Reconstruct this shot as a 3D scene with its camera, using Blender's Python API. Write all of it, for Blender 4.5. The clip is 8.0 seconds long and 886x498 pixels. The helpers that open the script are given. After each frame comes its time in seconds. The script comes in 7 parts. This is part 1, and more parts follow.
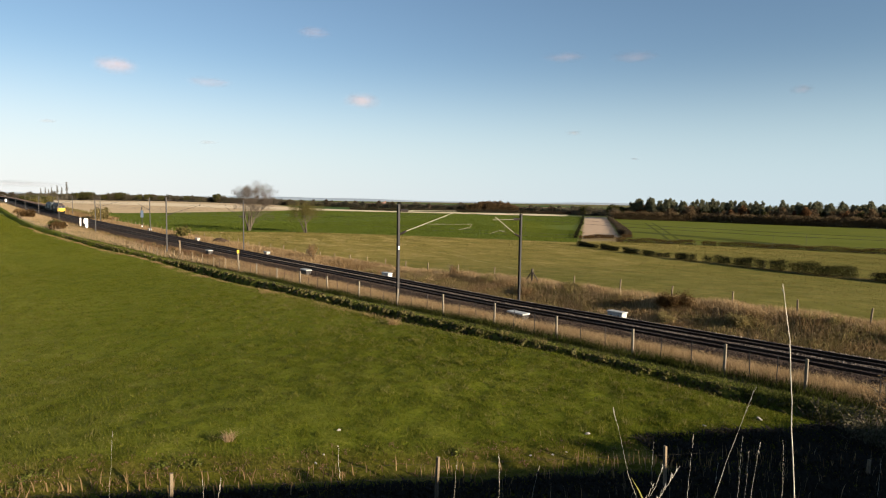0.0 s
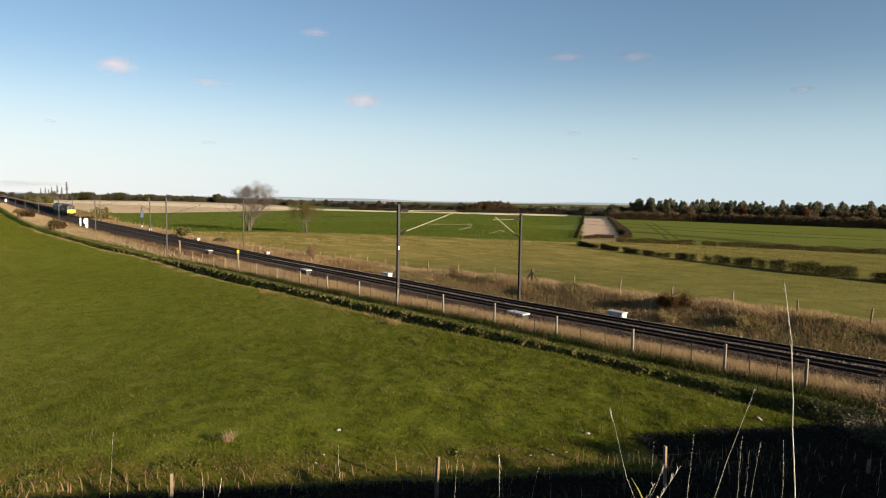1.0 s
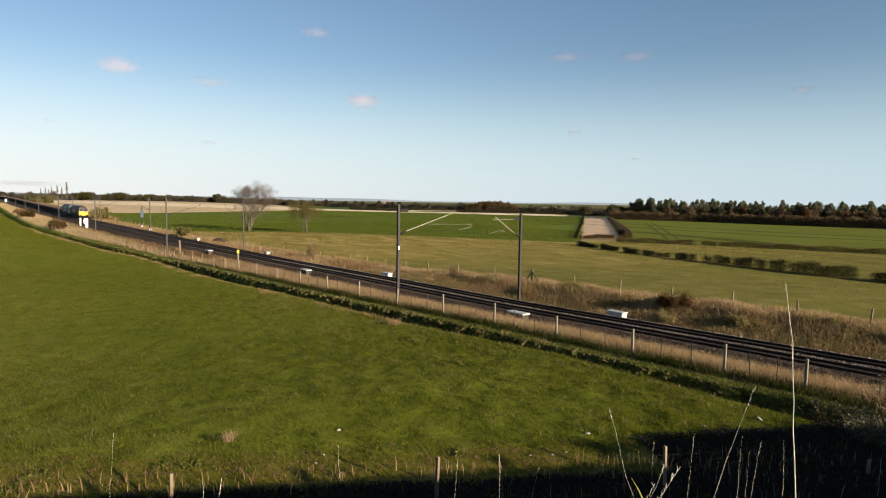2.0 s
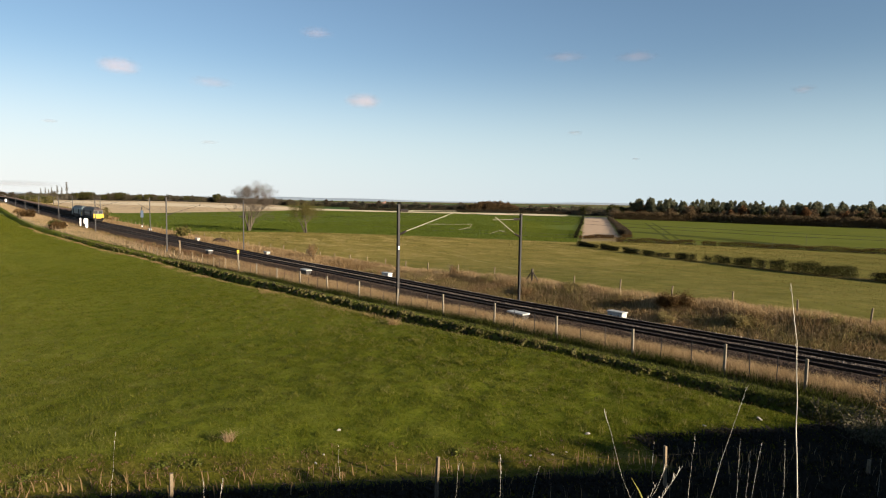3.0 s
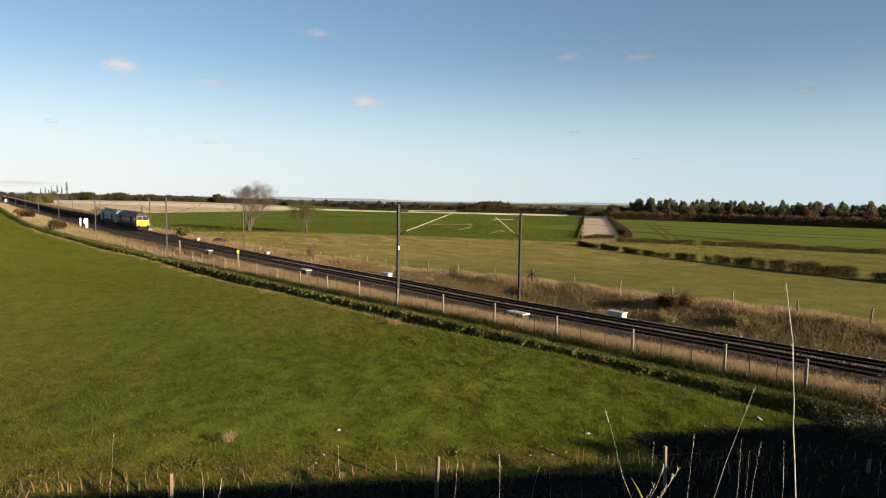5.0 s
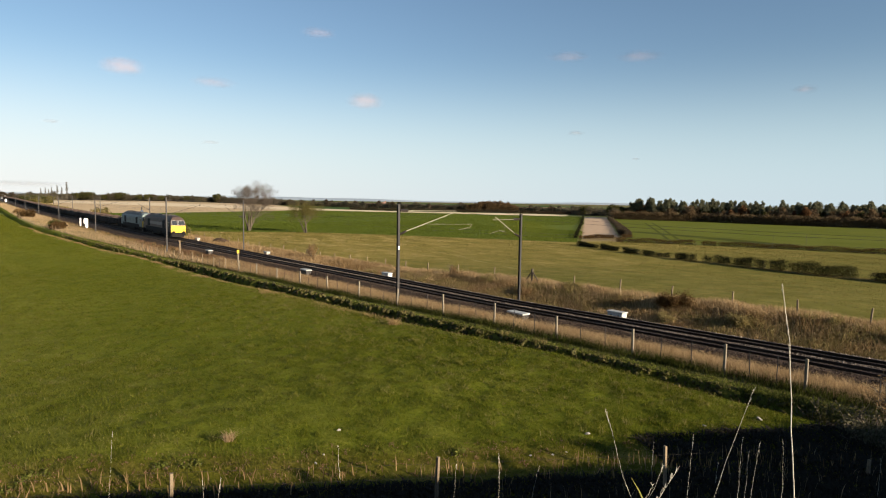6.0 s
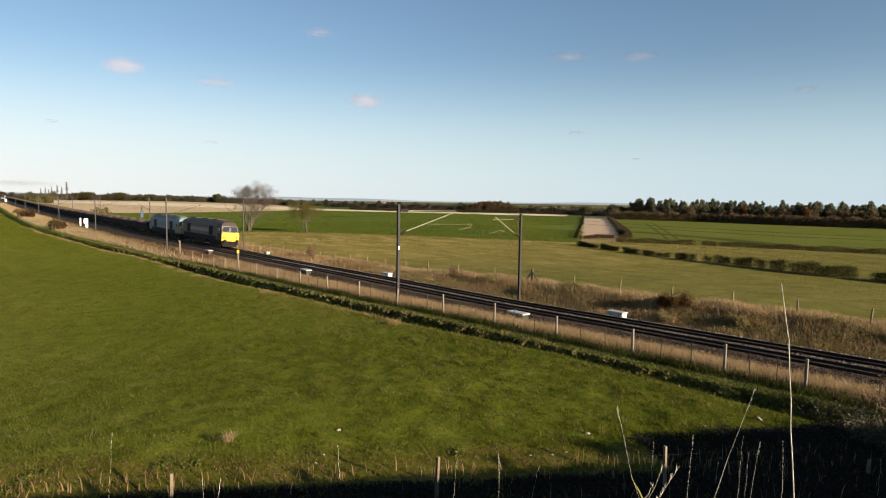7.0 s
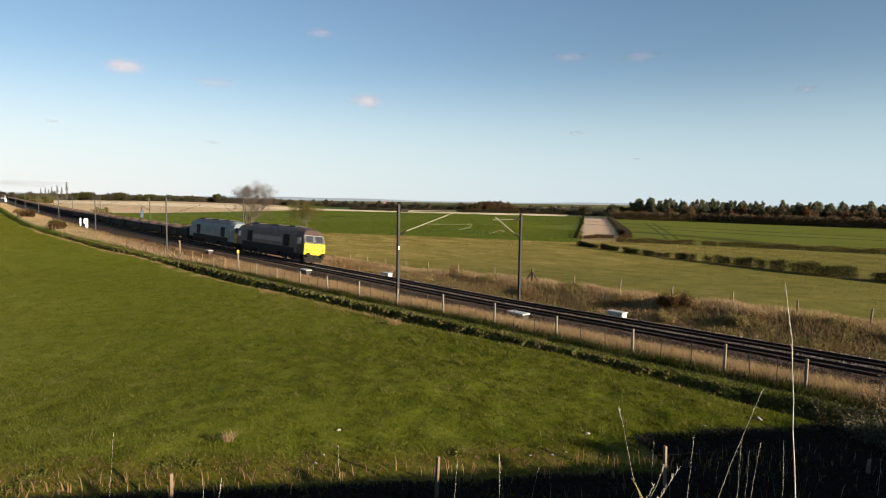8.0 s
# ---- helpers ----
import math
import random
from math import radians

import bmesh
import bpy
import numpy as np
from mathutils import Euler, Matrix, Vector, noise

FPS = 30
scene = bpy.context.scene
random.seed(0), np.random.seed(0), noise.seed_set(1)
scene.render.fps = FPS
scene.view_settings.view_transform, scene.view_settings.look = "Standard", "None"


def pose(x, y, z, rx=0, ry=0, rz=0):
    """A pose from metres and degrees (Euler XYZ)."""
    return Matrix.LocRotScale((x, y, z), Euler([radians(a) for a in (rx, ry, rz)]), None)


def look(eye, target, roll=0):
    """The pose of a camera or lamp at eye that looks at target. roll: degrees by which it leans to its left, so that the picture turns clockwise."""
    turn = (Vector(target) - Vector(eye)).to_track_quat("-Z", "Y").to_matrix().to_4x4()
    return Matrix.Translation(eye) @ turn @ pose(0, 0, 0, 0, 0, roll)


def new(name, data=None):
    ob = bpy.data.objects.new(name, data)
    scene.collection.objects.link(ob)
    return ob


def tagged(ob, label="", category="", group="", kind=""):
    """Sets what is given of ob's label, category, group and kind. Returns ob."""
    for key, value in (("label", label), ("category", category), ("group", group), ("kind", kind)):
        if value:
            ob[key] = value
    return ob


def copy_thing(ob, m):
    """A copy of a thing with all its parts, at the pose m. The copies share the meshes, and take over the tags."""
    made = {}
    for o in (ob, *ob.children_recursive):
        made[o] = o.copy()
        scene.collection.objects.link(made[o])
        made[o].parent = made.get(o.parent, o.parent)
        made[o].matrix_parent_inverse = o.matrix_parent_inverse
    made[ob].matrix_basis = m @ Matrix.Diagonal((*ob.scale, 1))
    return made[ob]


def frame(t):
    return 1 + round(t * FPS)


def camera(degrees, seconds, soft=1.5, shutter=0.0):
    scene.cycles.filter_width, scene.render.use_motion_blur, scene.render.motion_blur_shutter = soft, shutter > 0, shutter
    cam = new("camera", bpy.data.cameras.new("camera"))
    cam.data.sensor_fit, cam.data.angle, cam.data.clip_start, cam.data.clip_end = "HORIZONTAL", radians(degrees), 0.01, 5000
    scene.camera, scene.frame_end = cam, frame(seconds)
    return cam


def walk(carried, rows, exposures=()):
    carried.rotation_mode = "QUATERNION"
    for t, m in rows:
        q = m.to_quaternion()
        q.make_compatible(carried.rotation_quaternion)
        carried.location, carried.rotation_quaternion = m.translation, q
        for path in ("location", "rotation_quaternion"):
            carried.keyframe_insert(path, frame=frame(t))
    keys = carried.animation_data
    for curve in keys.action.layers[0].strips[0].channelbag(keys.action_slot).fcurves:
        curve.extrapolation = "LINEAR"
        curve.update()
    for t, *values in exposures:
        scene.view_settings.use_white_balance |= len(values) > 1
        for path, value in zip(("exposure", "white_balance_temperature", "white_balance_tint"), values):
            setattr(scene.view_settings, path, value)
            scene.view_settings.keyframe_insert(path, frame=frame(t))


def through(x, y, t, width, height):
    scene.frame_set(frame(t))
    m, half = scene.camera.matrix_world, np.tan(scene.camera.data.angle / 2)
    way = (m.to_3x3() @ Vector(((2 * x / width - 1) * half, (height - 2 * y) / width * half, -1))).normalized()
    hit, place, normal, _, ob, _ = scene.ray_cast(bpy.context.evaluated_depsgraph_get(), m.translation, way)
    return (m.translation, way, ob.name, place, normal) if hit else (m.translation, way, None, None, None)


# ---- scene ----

# x: across the railway, y: along it, z: up; the rails lie near z = 0
cam = camera(71.45, 8.0, soft=1.1, shutter=0.5)
EYE = Vector((0.0, 0.0, 7.1))
YAW, DIP = radians(38.1), radians(4.41)
AIM = EYE + Vector((math.sin(YAW) * math.cos(DIP), math.cos(YAW) * math.cos(DIP), -math.sin(DIP)))
walk(cam, [(0.0, look(EYE, AIM, 0.9)), (8.0, look(EYE, AIM, 0.9))], [(0.0, 1.28), (8.0, 1.28)])

# ---- light ----
SUN_UP, SUN_SIDE = radians(15.3), radians(10.0)
world = bpy.data.worlds.new("sky")
scene.world = world
world.use_nodes = True
wt = world.node_tree
sky = wt.nodes.new("ShaderNodeTexSky")
sky.sky_type, sky.sun_disc = "NISHITA", False
sky.sun_elevation, sky.sun_rotation = SUN_UP, math.pi - SUN_SIDE
sky.altitude, sky.air_density, sky.dust_density, sky.ozone_density = 0, 1.0, 0.15, 2.2
# pale haze low over the land
co = wt.nodes.new("ShaderNodeTexCoord")
sp = wt.nodes.new("ShaderNodeSeparateXYZ")
wt.links.new(co.outputs["Generated"], sp.inputs[0])
lift = wt.nodes.new("ShaderNodeMapRange")
lift.interpolation_type = "SMOOTHERSTEP"
for slot, value in zip(("From Min", "From Max", "To Min", "To Max"), (-0.02, 0.25, 0.85, 0.0)):
    lift.inputs[slot].default_value = value
wt.links.new(sp.outputs[2], lift.inputs["Value"])
haze = wt.nodes.new("ShaderNodeMix")
haze.data_type = "RGBA"
# thicker and whiter towards the north
tint = wt.nodes.new("ShaderNodeMix")
tint.data_type = "RGBA"
tint.inputs[6].default_value = (7.1, 7.35, 7.7, 1.0)
tint.inputs[7].default_value = (4.6, 5.9, 6.8, 1.0)
wt.links.new(sp.outputs[0], tint.inputs[0])
wt.links.new(tint.outputs[2], haze.inputs[7])
wt.links.new(lift.outputs[0], haze.inputs[0])
wt.links.new(sky.outputs[0], haze.inputs[6])
wt.links.new(haze.outputs[2], wt.nodes["Background"].inputs[0])
wt.nodes["Background"].inputs[1].default_value = 0.051

sun = new("sun", bpy.data.lights.new("sun", "SUN"))
sun.data.energy, sun.data.angle, sun.data.color = 5.0, radians(0.5), (1.0, 0.84, 0.64)
TO_SUN = Vector((math.sin(SUN_SIDE) * math.cos(SUN_UP), -math.cos(SUN_SIDE) * math.cos(SUN_UP), math.sin(SUN_UP)))
sun.matrix_world = look(TO_SUN * 60, (0, 0, 0))


# ---- material helpers ----
class Nodes:
    """A short way to write a material's node tree."""

    def __init__(self, name):
        self.mat = bpy.data.materials.new(name)
        self.mat.use_nodes = True
        self.t = self.mat.node_tree
        self.bsdf = self.t.nodes["Principled BSDF"]

    def add(self, kind):
        return self.t.nodes.new(kind)

    def put(self, socket, value):
        if isinstance(value, bpy.types.NodeSocket):
            self.t.links.new(value, socket)
        elif isinstance(value, (tuple, list)):
            socket.default_value = (*value, 1.0) if len(value) == 3 and len(socket.default_value) == 4 else value
        else:
            socket.default_value = value

    def position(self):
        return self.add("ShaderNodeNewGeometry").outputs["Position"]

    def local(self):
        return self.add("ShaderNodeTexCoord").outputs["Object"]

    def island(self):
        return self.add("ShaderNodeNewGeometry").outputs["Random Per Island"]

    def each(self):
        return self.add("ShaderNodeObjectInfo").outputs["Random"]

    def calc(self, op, a, b=0.0, c=0.0, clamp=False):
        n = self.add("ShaderNodeMath")
        n.operation, n.use_clamp = op, clamp
        for s, v in zip(n.inputs, (a, b, c)):
            self.put(s, v)
        return n.outputs[0]

    def noise(self, vec, scale, detail=4.0, rough=0.55, stretch=None):
        if stretch:
            m = self.add("ShaderNodeMapping")
            self.put(m.inputs["Vector"], vec)
            m.inputs["Scale"].default_value = stretch
            vec = m.outputs[0]
        n = self.add("ShaderNodeTexNoise")
        self.put(n.inputs["Vector"], vec)
        self.put(n.inputs["Scale"], scale)
        self.put(n.inputs["Detail"], detail)
        self.put(n.inputs["Roughness"], rough)
        return n.outputs["Fac"]

    def ramp(self, fac, *stops):
        n = self.add("ShaderNodeValToRGB")
        e = n.color_ramp.elements
        while len(e) < len(stops):
            e.new(0.5)
        for el, (p, c) in zip(e, stops):
            el.position, el.color = p, (*c, 1.0)
        self.put(n.inputs[0], fac)
        return n.outputs[0]

    def mix(self, fac, a, b):
        n = self.add("ShaderNodeMix")
        n.data_type = "RGBA"
        self.put(n.inputs[0], fac)
        self.put(n.inputs[6], a)
        self.put(n.inputs[7], b)
        return n.outputs[2]

    def step(self, value, lo, hi):
        n = self.add("ShaderNodeMapRange")
        n.interpolation_type = "SMOOTHSTEP"
        self.put(n.inputs["Value"], value)
        self.put(n.inputs["From Min"], lo)
        self.put(n.inputs["From Max"], hi)
        return n.outputs[0]

    def bump(self, height, strength=0.5, distance=0.05):
        n = self.add("ShaderNodeBump")
        self.put(n.inputs["Height"], height)
        n.inputs["Strength"].default_value, n.inputs["Distance"].default_value = strength, distance
        self.put(self.bsdf.inputs["Normal"], n.outputs[0])

    def done(self, color, rough=0.8, metal=0.0, spec=0.3):
        self.put(self.bsdf.inputs["Base Color"], color)
        self.put(self.bsdf.inputs["Roughness"], rough)
        self.put(self.bsdf.inputs["Metallic"], metal)
        self.put(self.bsdf.inputs["Specular IOR Level"], spec)
        return self.mat


def worn(name, color, dark, rough=0.6, metal=0.0, scale=3.0, relief=0.0, spec=0.3):
    """A plain surface with two scales of dirt, and per-object variation."""
    n = Nodes(name)
    p = n.local()
    f = n.calc("ADD", n.calc("MULTIPLY", n.noise(p, scale, 5), 0.65), n.calc("MULTIPLY", n.noise(p, scale * 9, 3), 0.35))
    f = n.calc("ADD", f, n.calc("MULTIPLY", n.calc("SUBTRACT", n.each(), 0.5), 0.12))
    c = n.ramp(f, (0.32, dark), (0.62, color))
    if relief:
        n.bump(n.noise(p, scale * 12, 4), 0.6, relief)
    return n.done(c, n.calc("ADD", rough - 0.1, n.calc("MULTIPLY", f, 0.2)), metal, spec)


def blades_of(name, *colors, through=0.42):
    """Grass, straw or leaves: each island takes its own tint; a part of the light passes through."""
    n = Nodes(name)
    p = n.position()
    f = n.calc("ADD", n.calc("MULTIPLY", n.island(), 0.55), n.calc("MULTIPLY", n.noise(p, 0.45, 6, 0.72), 0.45))
    k = len(colors)
    c = n.ramp(f, *[(0.15 + 0.7 * i / max(1, k - 1), col) for i, col in enumerate(colors)])
    n.done(c, 0.8, 0, 0.05)
    tr = n.add("ShaderNodeBsdfTranslucent")
    n.put(tr.inputs[0], c)
    m = n.add("ShaderNodeMixShader")
    m.inputs[0].default_value = through
    n.t.links.new(n.bsdf.outputs[0], m.inputs[1])
    n.t.links.new(tr.outputs[0], m.inputs[2])
    n.t.links.new(m.outputs[0], n.t.nodes["Material Output"].inputs[0])
    return n.mat


# ---- mesh helpers ----
def part(name, bm, material, parent=None, label="", kind=""):
    """Links a bmesh as one mesh object, under a thing or a part."""
    me = bpy.data.meshes.new(name)
    bm.to_mesh(me)
    bm.free()
    me.materials.append(material)
    ob = new(name, me)
    if parent:
        ob.parent = parent
    return tagged(ob, label, kind=kind)


def again(name, ob, m, parent):
    """Another piece on the same mesh as ob."""
    o = new(name, ob.data)
    o.matrix_basis = m
    o.parent = parent
    return o


def arrays(name, verts, faces, material, parent=None, kind="", smooth=False):
    """A mesh from numpy arrays: faces of one size."""
    verts, faces = np.asarray(verts, np.float32), np.asarray(faces, np.int32)
    me = bpy.data.meshes.new(name)
    k = faces.shape[1]
    me.vertices.add(len(verts))
    me.vertices.foreach_set("co", verts.ravel())
    me.loops.add(faces.size)
    me.loops.foreach_set("vertex_index", faces.ravel())
    me.polygons.add(len(faces))
    me.polygons.foreach_set("loop_start", np.arange(0, faces.size, k, dtype=np.int32))
    me.update(calc_edges=True)
    me.polygons.foreach_set("use_smooth", np.full(len(faces), smooth))
    me.materials.append(material)
    ob = new(name, me)
    if parent:
        ob.parent = parent
    return tagged(ob, kind=kind)


def empty(name, m=None):
    ob = new(name)
    if m is not None:
        ob.matrix_basis = m
    return ob


def box(bm, x0, x1, y0, y1, z0, z1, bevel=0.0):
    vs = bmesh.ops.create_cube(bm, size=1.0)["verts"]
    for v in vs:
        v.co = Vector(((x0 + x1) / 2 + v.co.x * (x1 - x0), (y0 + y1) / 2 + v.co.y * (y1 - y0), (z0 + z1) / 2 + v.co.z * (z1 - z0)))
    if bevel:
        es = list({e for v in vs for e in v.link_edges})
        bmesh.ops.bevel(bm, geom=es, offset=bevel, segments=2, affect="EDGES", profile=0.5)
    return bm


def tube(bm, a, b, r0, r1=None, n=8):
    """A tapered round bar from a to b."""
    a, b = Vector(a), Vector(b)
    r1 = r0 if r1 is None else r1
    d = b - a
    vs = bmesh.ops.create_cone(bm, cap_ends=True, segments=n, radius1=r0, radius2=r1, depth=d.length)["verts"]
    m = Matrix.Translation((a + b) / 2) @ d.to_track_quat("Z", "Y").to_matrix().to_4x4()
    bmesh.ops.transform(bm, matrix=m, verts=vs)
    return bm


def polytube(bm, pts, radii, n=6):
    """One connected round bar through all the points."""
    pts = [Vector(p) for p in pts]
    rings = []
    for i, p in enumerate(pts):
        d = (pts[min(i + 1, len(pts) - 1)] - pts[max(i - 1, 0)]).normalized()
        a = d.orthogonal().normalized()
        c = d.cross(a)
        r = radii if isinstance(radii, float) else radii[i]
        if rings:
            a0 = rings[-1][1]
            a = (a0 - d * a0.dot(d)).normalized()
            c = d.cross(a)
        rings.append(([bm.verts.new(p + (a * math.cos(k * 2 * math.pi / n) + c * math.sin(k * 2 * math.pi / n)) * r) for k in range(n)], a))
    for (u, _), (v, _) in zip(rings, rings[1:]):
        for k in range(n):
            bm.faces.new((u[k], u[(k + 1) % n], v[(k + 1) % n], v[k]))
    bm.faces.new(rings[0][0][::-1])
    bm.faces.new(rings[-1][0])
    return bm


def rounded_plate(bm, w, z0, z1, thick, r):
    """An upright plate with round corners, facing along y."""
    pts = []
    for cx, cz, a0 in ((w / 2 - r, z1 - r, 0), (-w / 2 + r, z1 - r, 90), (-w / 2 + r, z0 + r, 180), (w / 2 - r, z0 + r, 270)):
        for k in range(5):
            a = radians(a0 + 22.5 * k)
            pts.append((cx + r * math.cos(a), cz + r * math.sin(a)))
    f = [bm.verts.new((x, -thick / 2, z)) for x, z in pts]
    g = [bm.verts.new((x, thick / 2, z)) for x, z in pts]
    for i in range(len(pts)):
        j = (i + 1) % len(pts)
        bm.faces.new((f[i], f[j], g[j], g[i]))
    bm.faces.new(f[::-1])
    bm.faces.new(g)
    bmesh.ops.recalc_face_normals(bm, faces=bm.faces)
    return bm


def bar(name, a, b, r, material, parent, r1=None, n=8, label=""):
    return part(name, tube(bmesh.new(), a, b, r, r1, n), material, parent, label)


def block(name, x0, x1, y0, y1, z0, z1, material, parent, bevel=0.0, label=""):
    return part(name, box(bmesh.new(), x0, x1, y0, y1, z0, z1, bevel), material, parent, label)


# ---- the lie of the land ----
Z_RAIL = ((-200, 0.7), (0, 0.62), (9, 0.5), (22, 0.26), (32, 0.08), (50, 0.0), (72, -0.2), (120, -0.27), (200, -0.22), (280, -0.05), (400, 0.9), (520, 2.2), (640, 2.9), (900, 3.3), (4000, 3.3))
Z_FIELD = ((-200, 1.3), (8, 1.25), (16, 1.25), (28, 0.55), (53, -0.15), (74, -0.6), (100, -0.85), (200, -1.0), (300, -0.8), (420, 0.0), (600, 1.5), (4000, 1.5))
Z_FENCE = ((-200, 1.0), (8, 0.95), (15, 0.78), (24, 0.6), (38, 0.19), (47, -0.05), (59, -0.3), (87, -0.9), (120, -0.95), (200, -1.0), (300, -0.7), (420, 0.2), (600, 1.6), (4000, 1.6))
X_EDGE = ((-200, 18.3), (60, 18.2), (74, 18.2), (99, 17.1), (139, 14.4), (195, 12.6), (280, 12.5), (420, 14.0), (4000, 14.0))
Z_FAR = ((-200, 0.9), (20, 0.87), (28, 0.65), (40, 0.38), (52, -0.2), (75, -0.8), (120, -1.0), (260, -0.8), (420, 0.3), (600, 1.6), (4000, 1.6))
ROAD_U, ROAD_N = np.array((0.8746, -0.4848)), np.array((0.4848, 0.8746))
X_FENCE_FAR, X_NEAR, X_FAR = 39.0, 27.5, 30.9
CANT = ((-200, 0.10), (75, 0.10), (140, 0.0), (4000, 0.0))


def curve_of(table, v):
    xs, ys = zip(*table)
    return np.interp(v, xs, ys)


def sstep(v, lo, hi):
    t = np.clip((v - lo) / (hi - lo), 0, 1)
    return t * t * (3 - 2 * t)


HUMMOCKS = [(float(k), float(a), float(p)) for k, a, p in zip(np.random.default_rng(8).uniform(2.6, 7.0, 9), np.random.default_rng(9).uniform(0, 3.14, 9), np.random.default_rng(10).uniform(0, 6.28, 9))]


def hummocks(x, y):
    """Trodden, tussocky turf: low lumps a metre or two across."""
    z = 0.0
    for k, a, p in HUMMOCKS:
        z = z + np.sin(k * (x * math.cos(a) + y * math.sin(a)) + p + 0.8 * np.sin(0.7 * k * (y * math.cos(a) - x * math.sin(a)) + 2 * p)) / k
    return 0.03 * z


def land(x, y):
    """The height of the ground, without the ballast."""
    x, y = np.asarray(x, float), np.asarray(y, float)
    zr, zf, zb, zv = (curve_of(t, y) for t in (Z_RAIL, Z_FIELD, Z_FENCE, Z_FAR))
    e = curve_of(X_EDGE, y)
    base = np.where(y > 300, curve_of(Z_FIELD, y), -1.0)
    z = zf + 0.10 * np.sin(x * 0.21 + 1.3) * np.sin(y * 0.13)
    z = z + (zb - z) * sstep(x, e, e + 2.6)
    z = z + hummocks(x, y) * sstep(-x, -e - 0.3, -e + 2.0) * sstep(-y, -75, -45) * sstep(x, -14, -8)
    jag = 0.10 * np.sin(y * 0.9) * np.sin(y * 0.37 + 1) + 0.13 * np.sin(y * 2.7 + 0.5 + 1.2 * np.sin(y * 0.8)) + 0.07 * np.sin(y * 4.9 + 2 * np.sin(y))
    ditch = sstep(x, e + 0.1, e + 1.5) * sstep(-x, -e - 2.3 - jag, -e - 1.85 - jag)
    z = z - (1.02 + 0.08 * np.sin(y * 0.7)) * ditch
    bed = zr - 0.62 + curve_of(CANT, y) * (X_FAR - np.clip(x, 25.0, 34.0))
    z = z + (bed - z) * sstep(x, 22.8, 25.0)
    z = z + (zv - 0.25 - z) * sstep(x, 34.0, 38.5)
    far = 0.45 * np.sin(x * 0.011 + 0.6) * np.sin(y * 0.013) - 0.1
    rise = 3.0 * sstep(np.hypot(x, y), 420, 1100)
    far = far - 2.0 * sstep(x, 180, 300) * sstep(np.hypot(x, y), 385, 560)
    out = base + far + rise * (y < 300) + 0.5 * rise * (y >= 300)
    z = z + (out - z) * sstep(x, 39.5, 78.0)
    z = z + (out - z) * sstep(-x, 60.0, 160.0)
    q = ROAD_N[0] * x + ROAD_N[1] * y
    u = ROAD_U[0] * x + ROAD_U[1] * y
    bank = 5.2 - 4.2 * np.clip((q - 1.6) / 8.7, 0, 1)
    bank = np.where(q < -9.5, 5.2 - 4.2 * np.clip((-9.5 - q) / 10.5, 0, 1), bank)
    bank = bank - (5.2 + 1) * sstep(u, 21.0, 24.0) * (u < 46) - (5.2 + 1) * sstep(-u, -50.0, -46.0) * (u >= 46) * (u < 50)
    z = np.where((q < 11) & (q > -21), np.maximum(z, bank), z)
    return z


def zat(x, y):
    return float(land(x, y))


def rail_z(y, x=X_FAR):
    """The height of the rails: the curve is canted, the near side higher."""
    return float(curve_of(Z_RAIL, y) + curve_of(CANT, y) * (X_FAR - x))


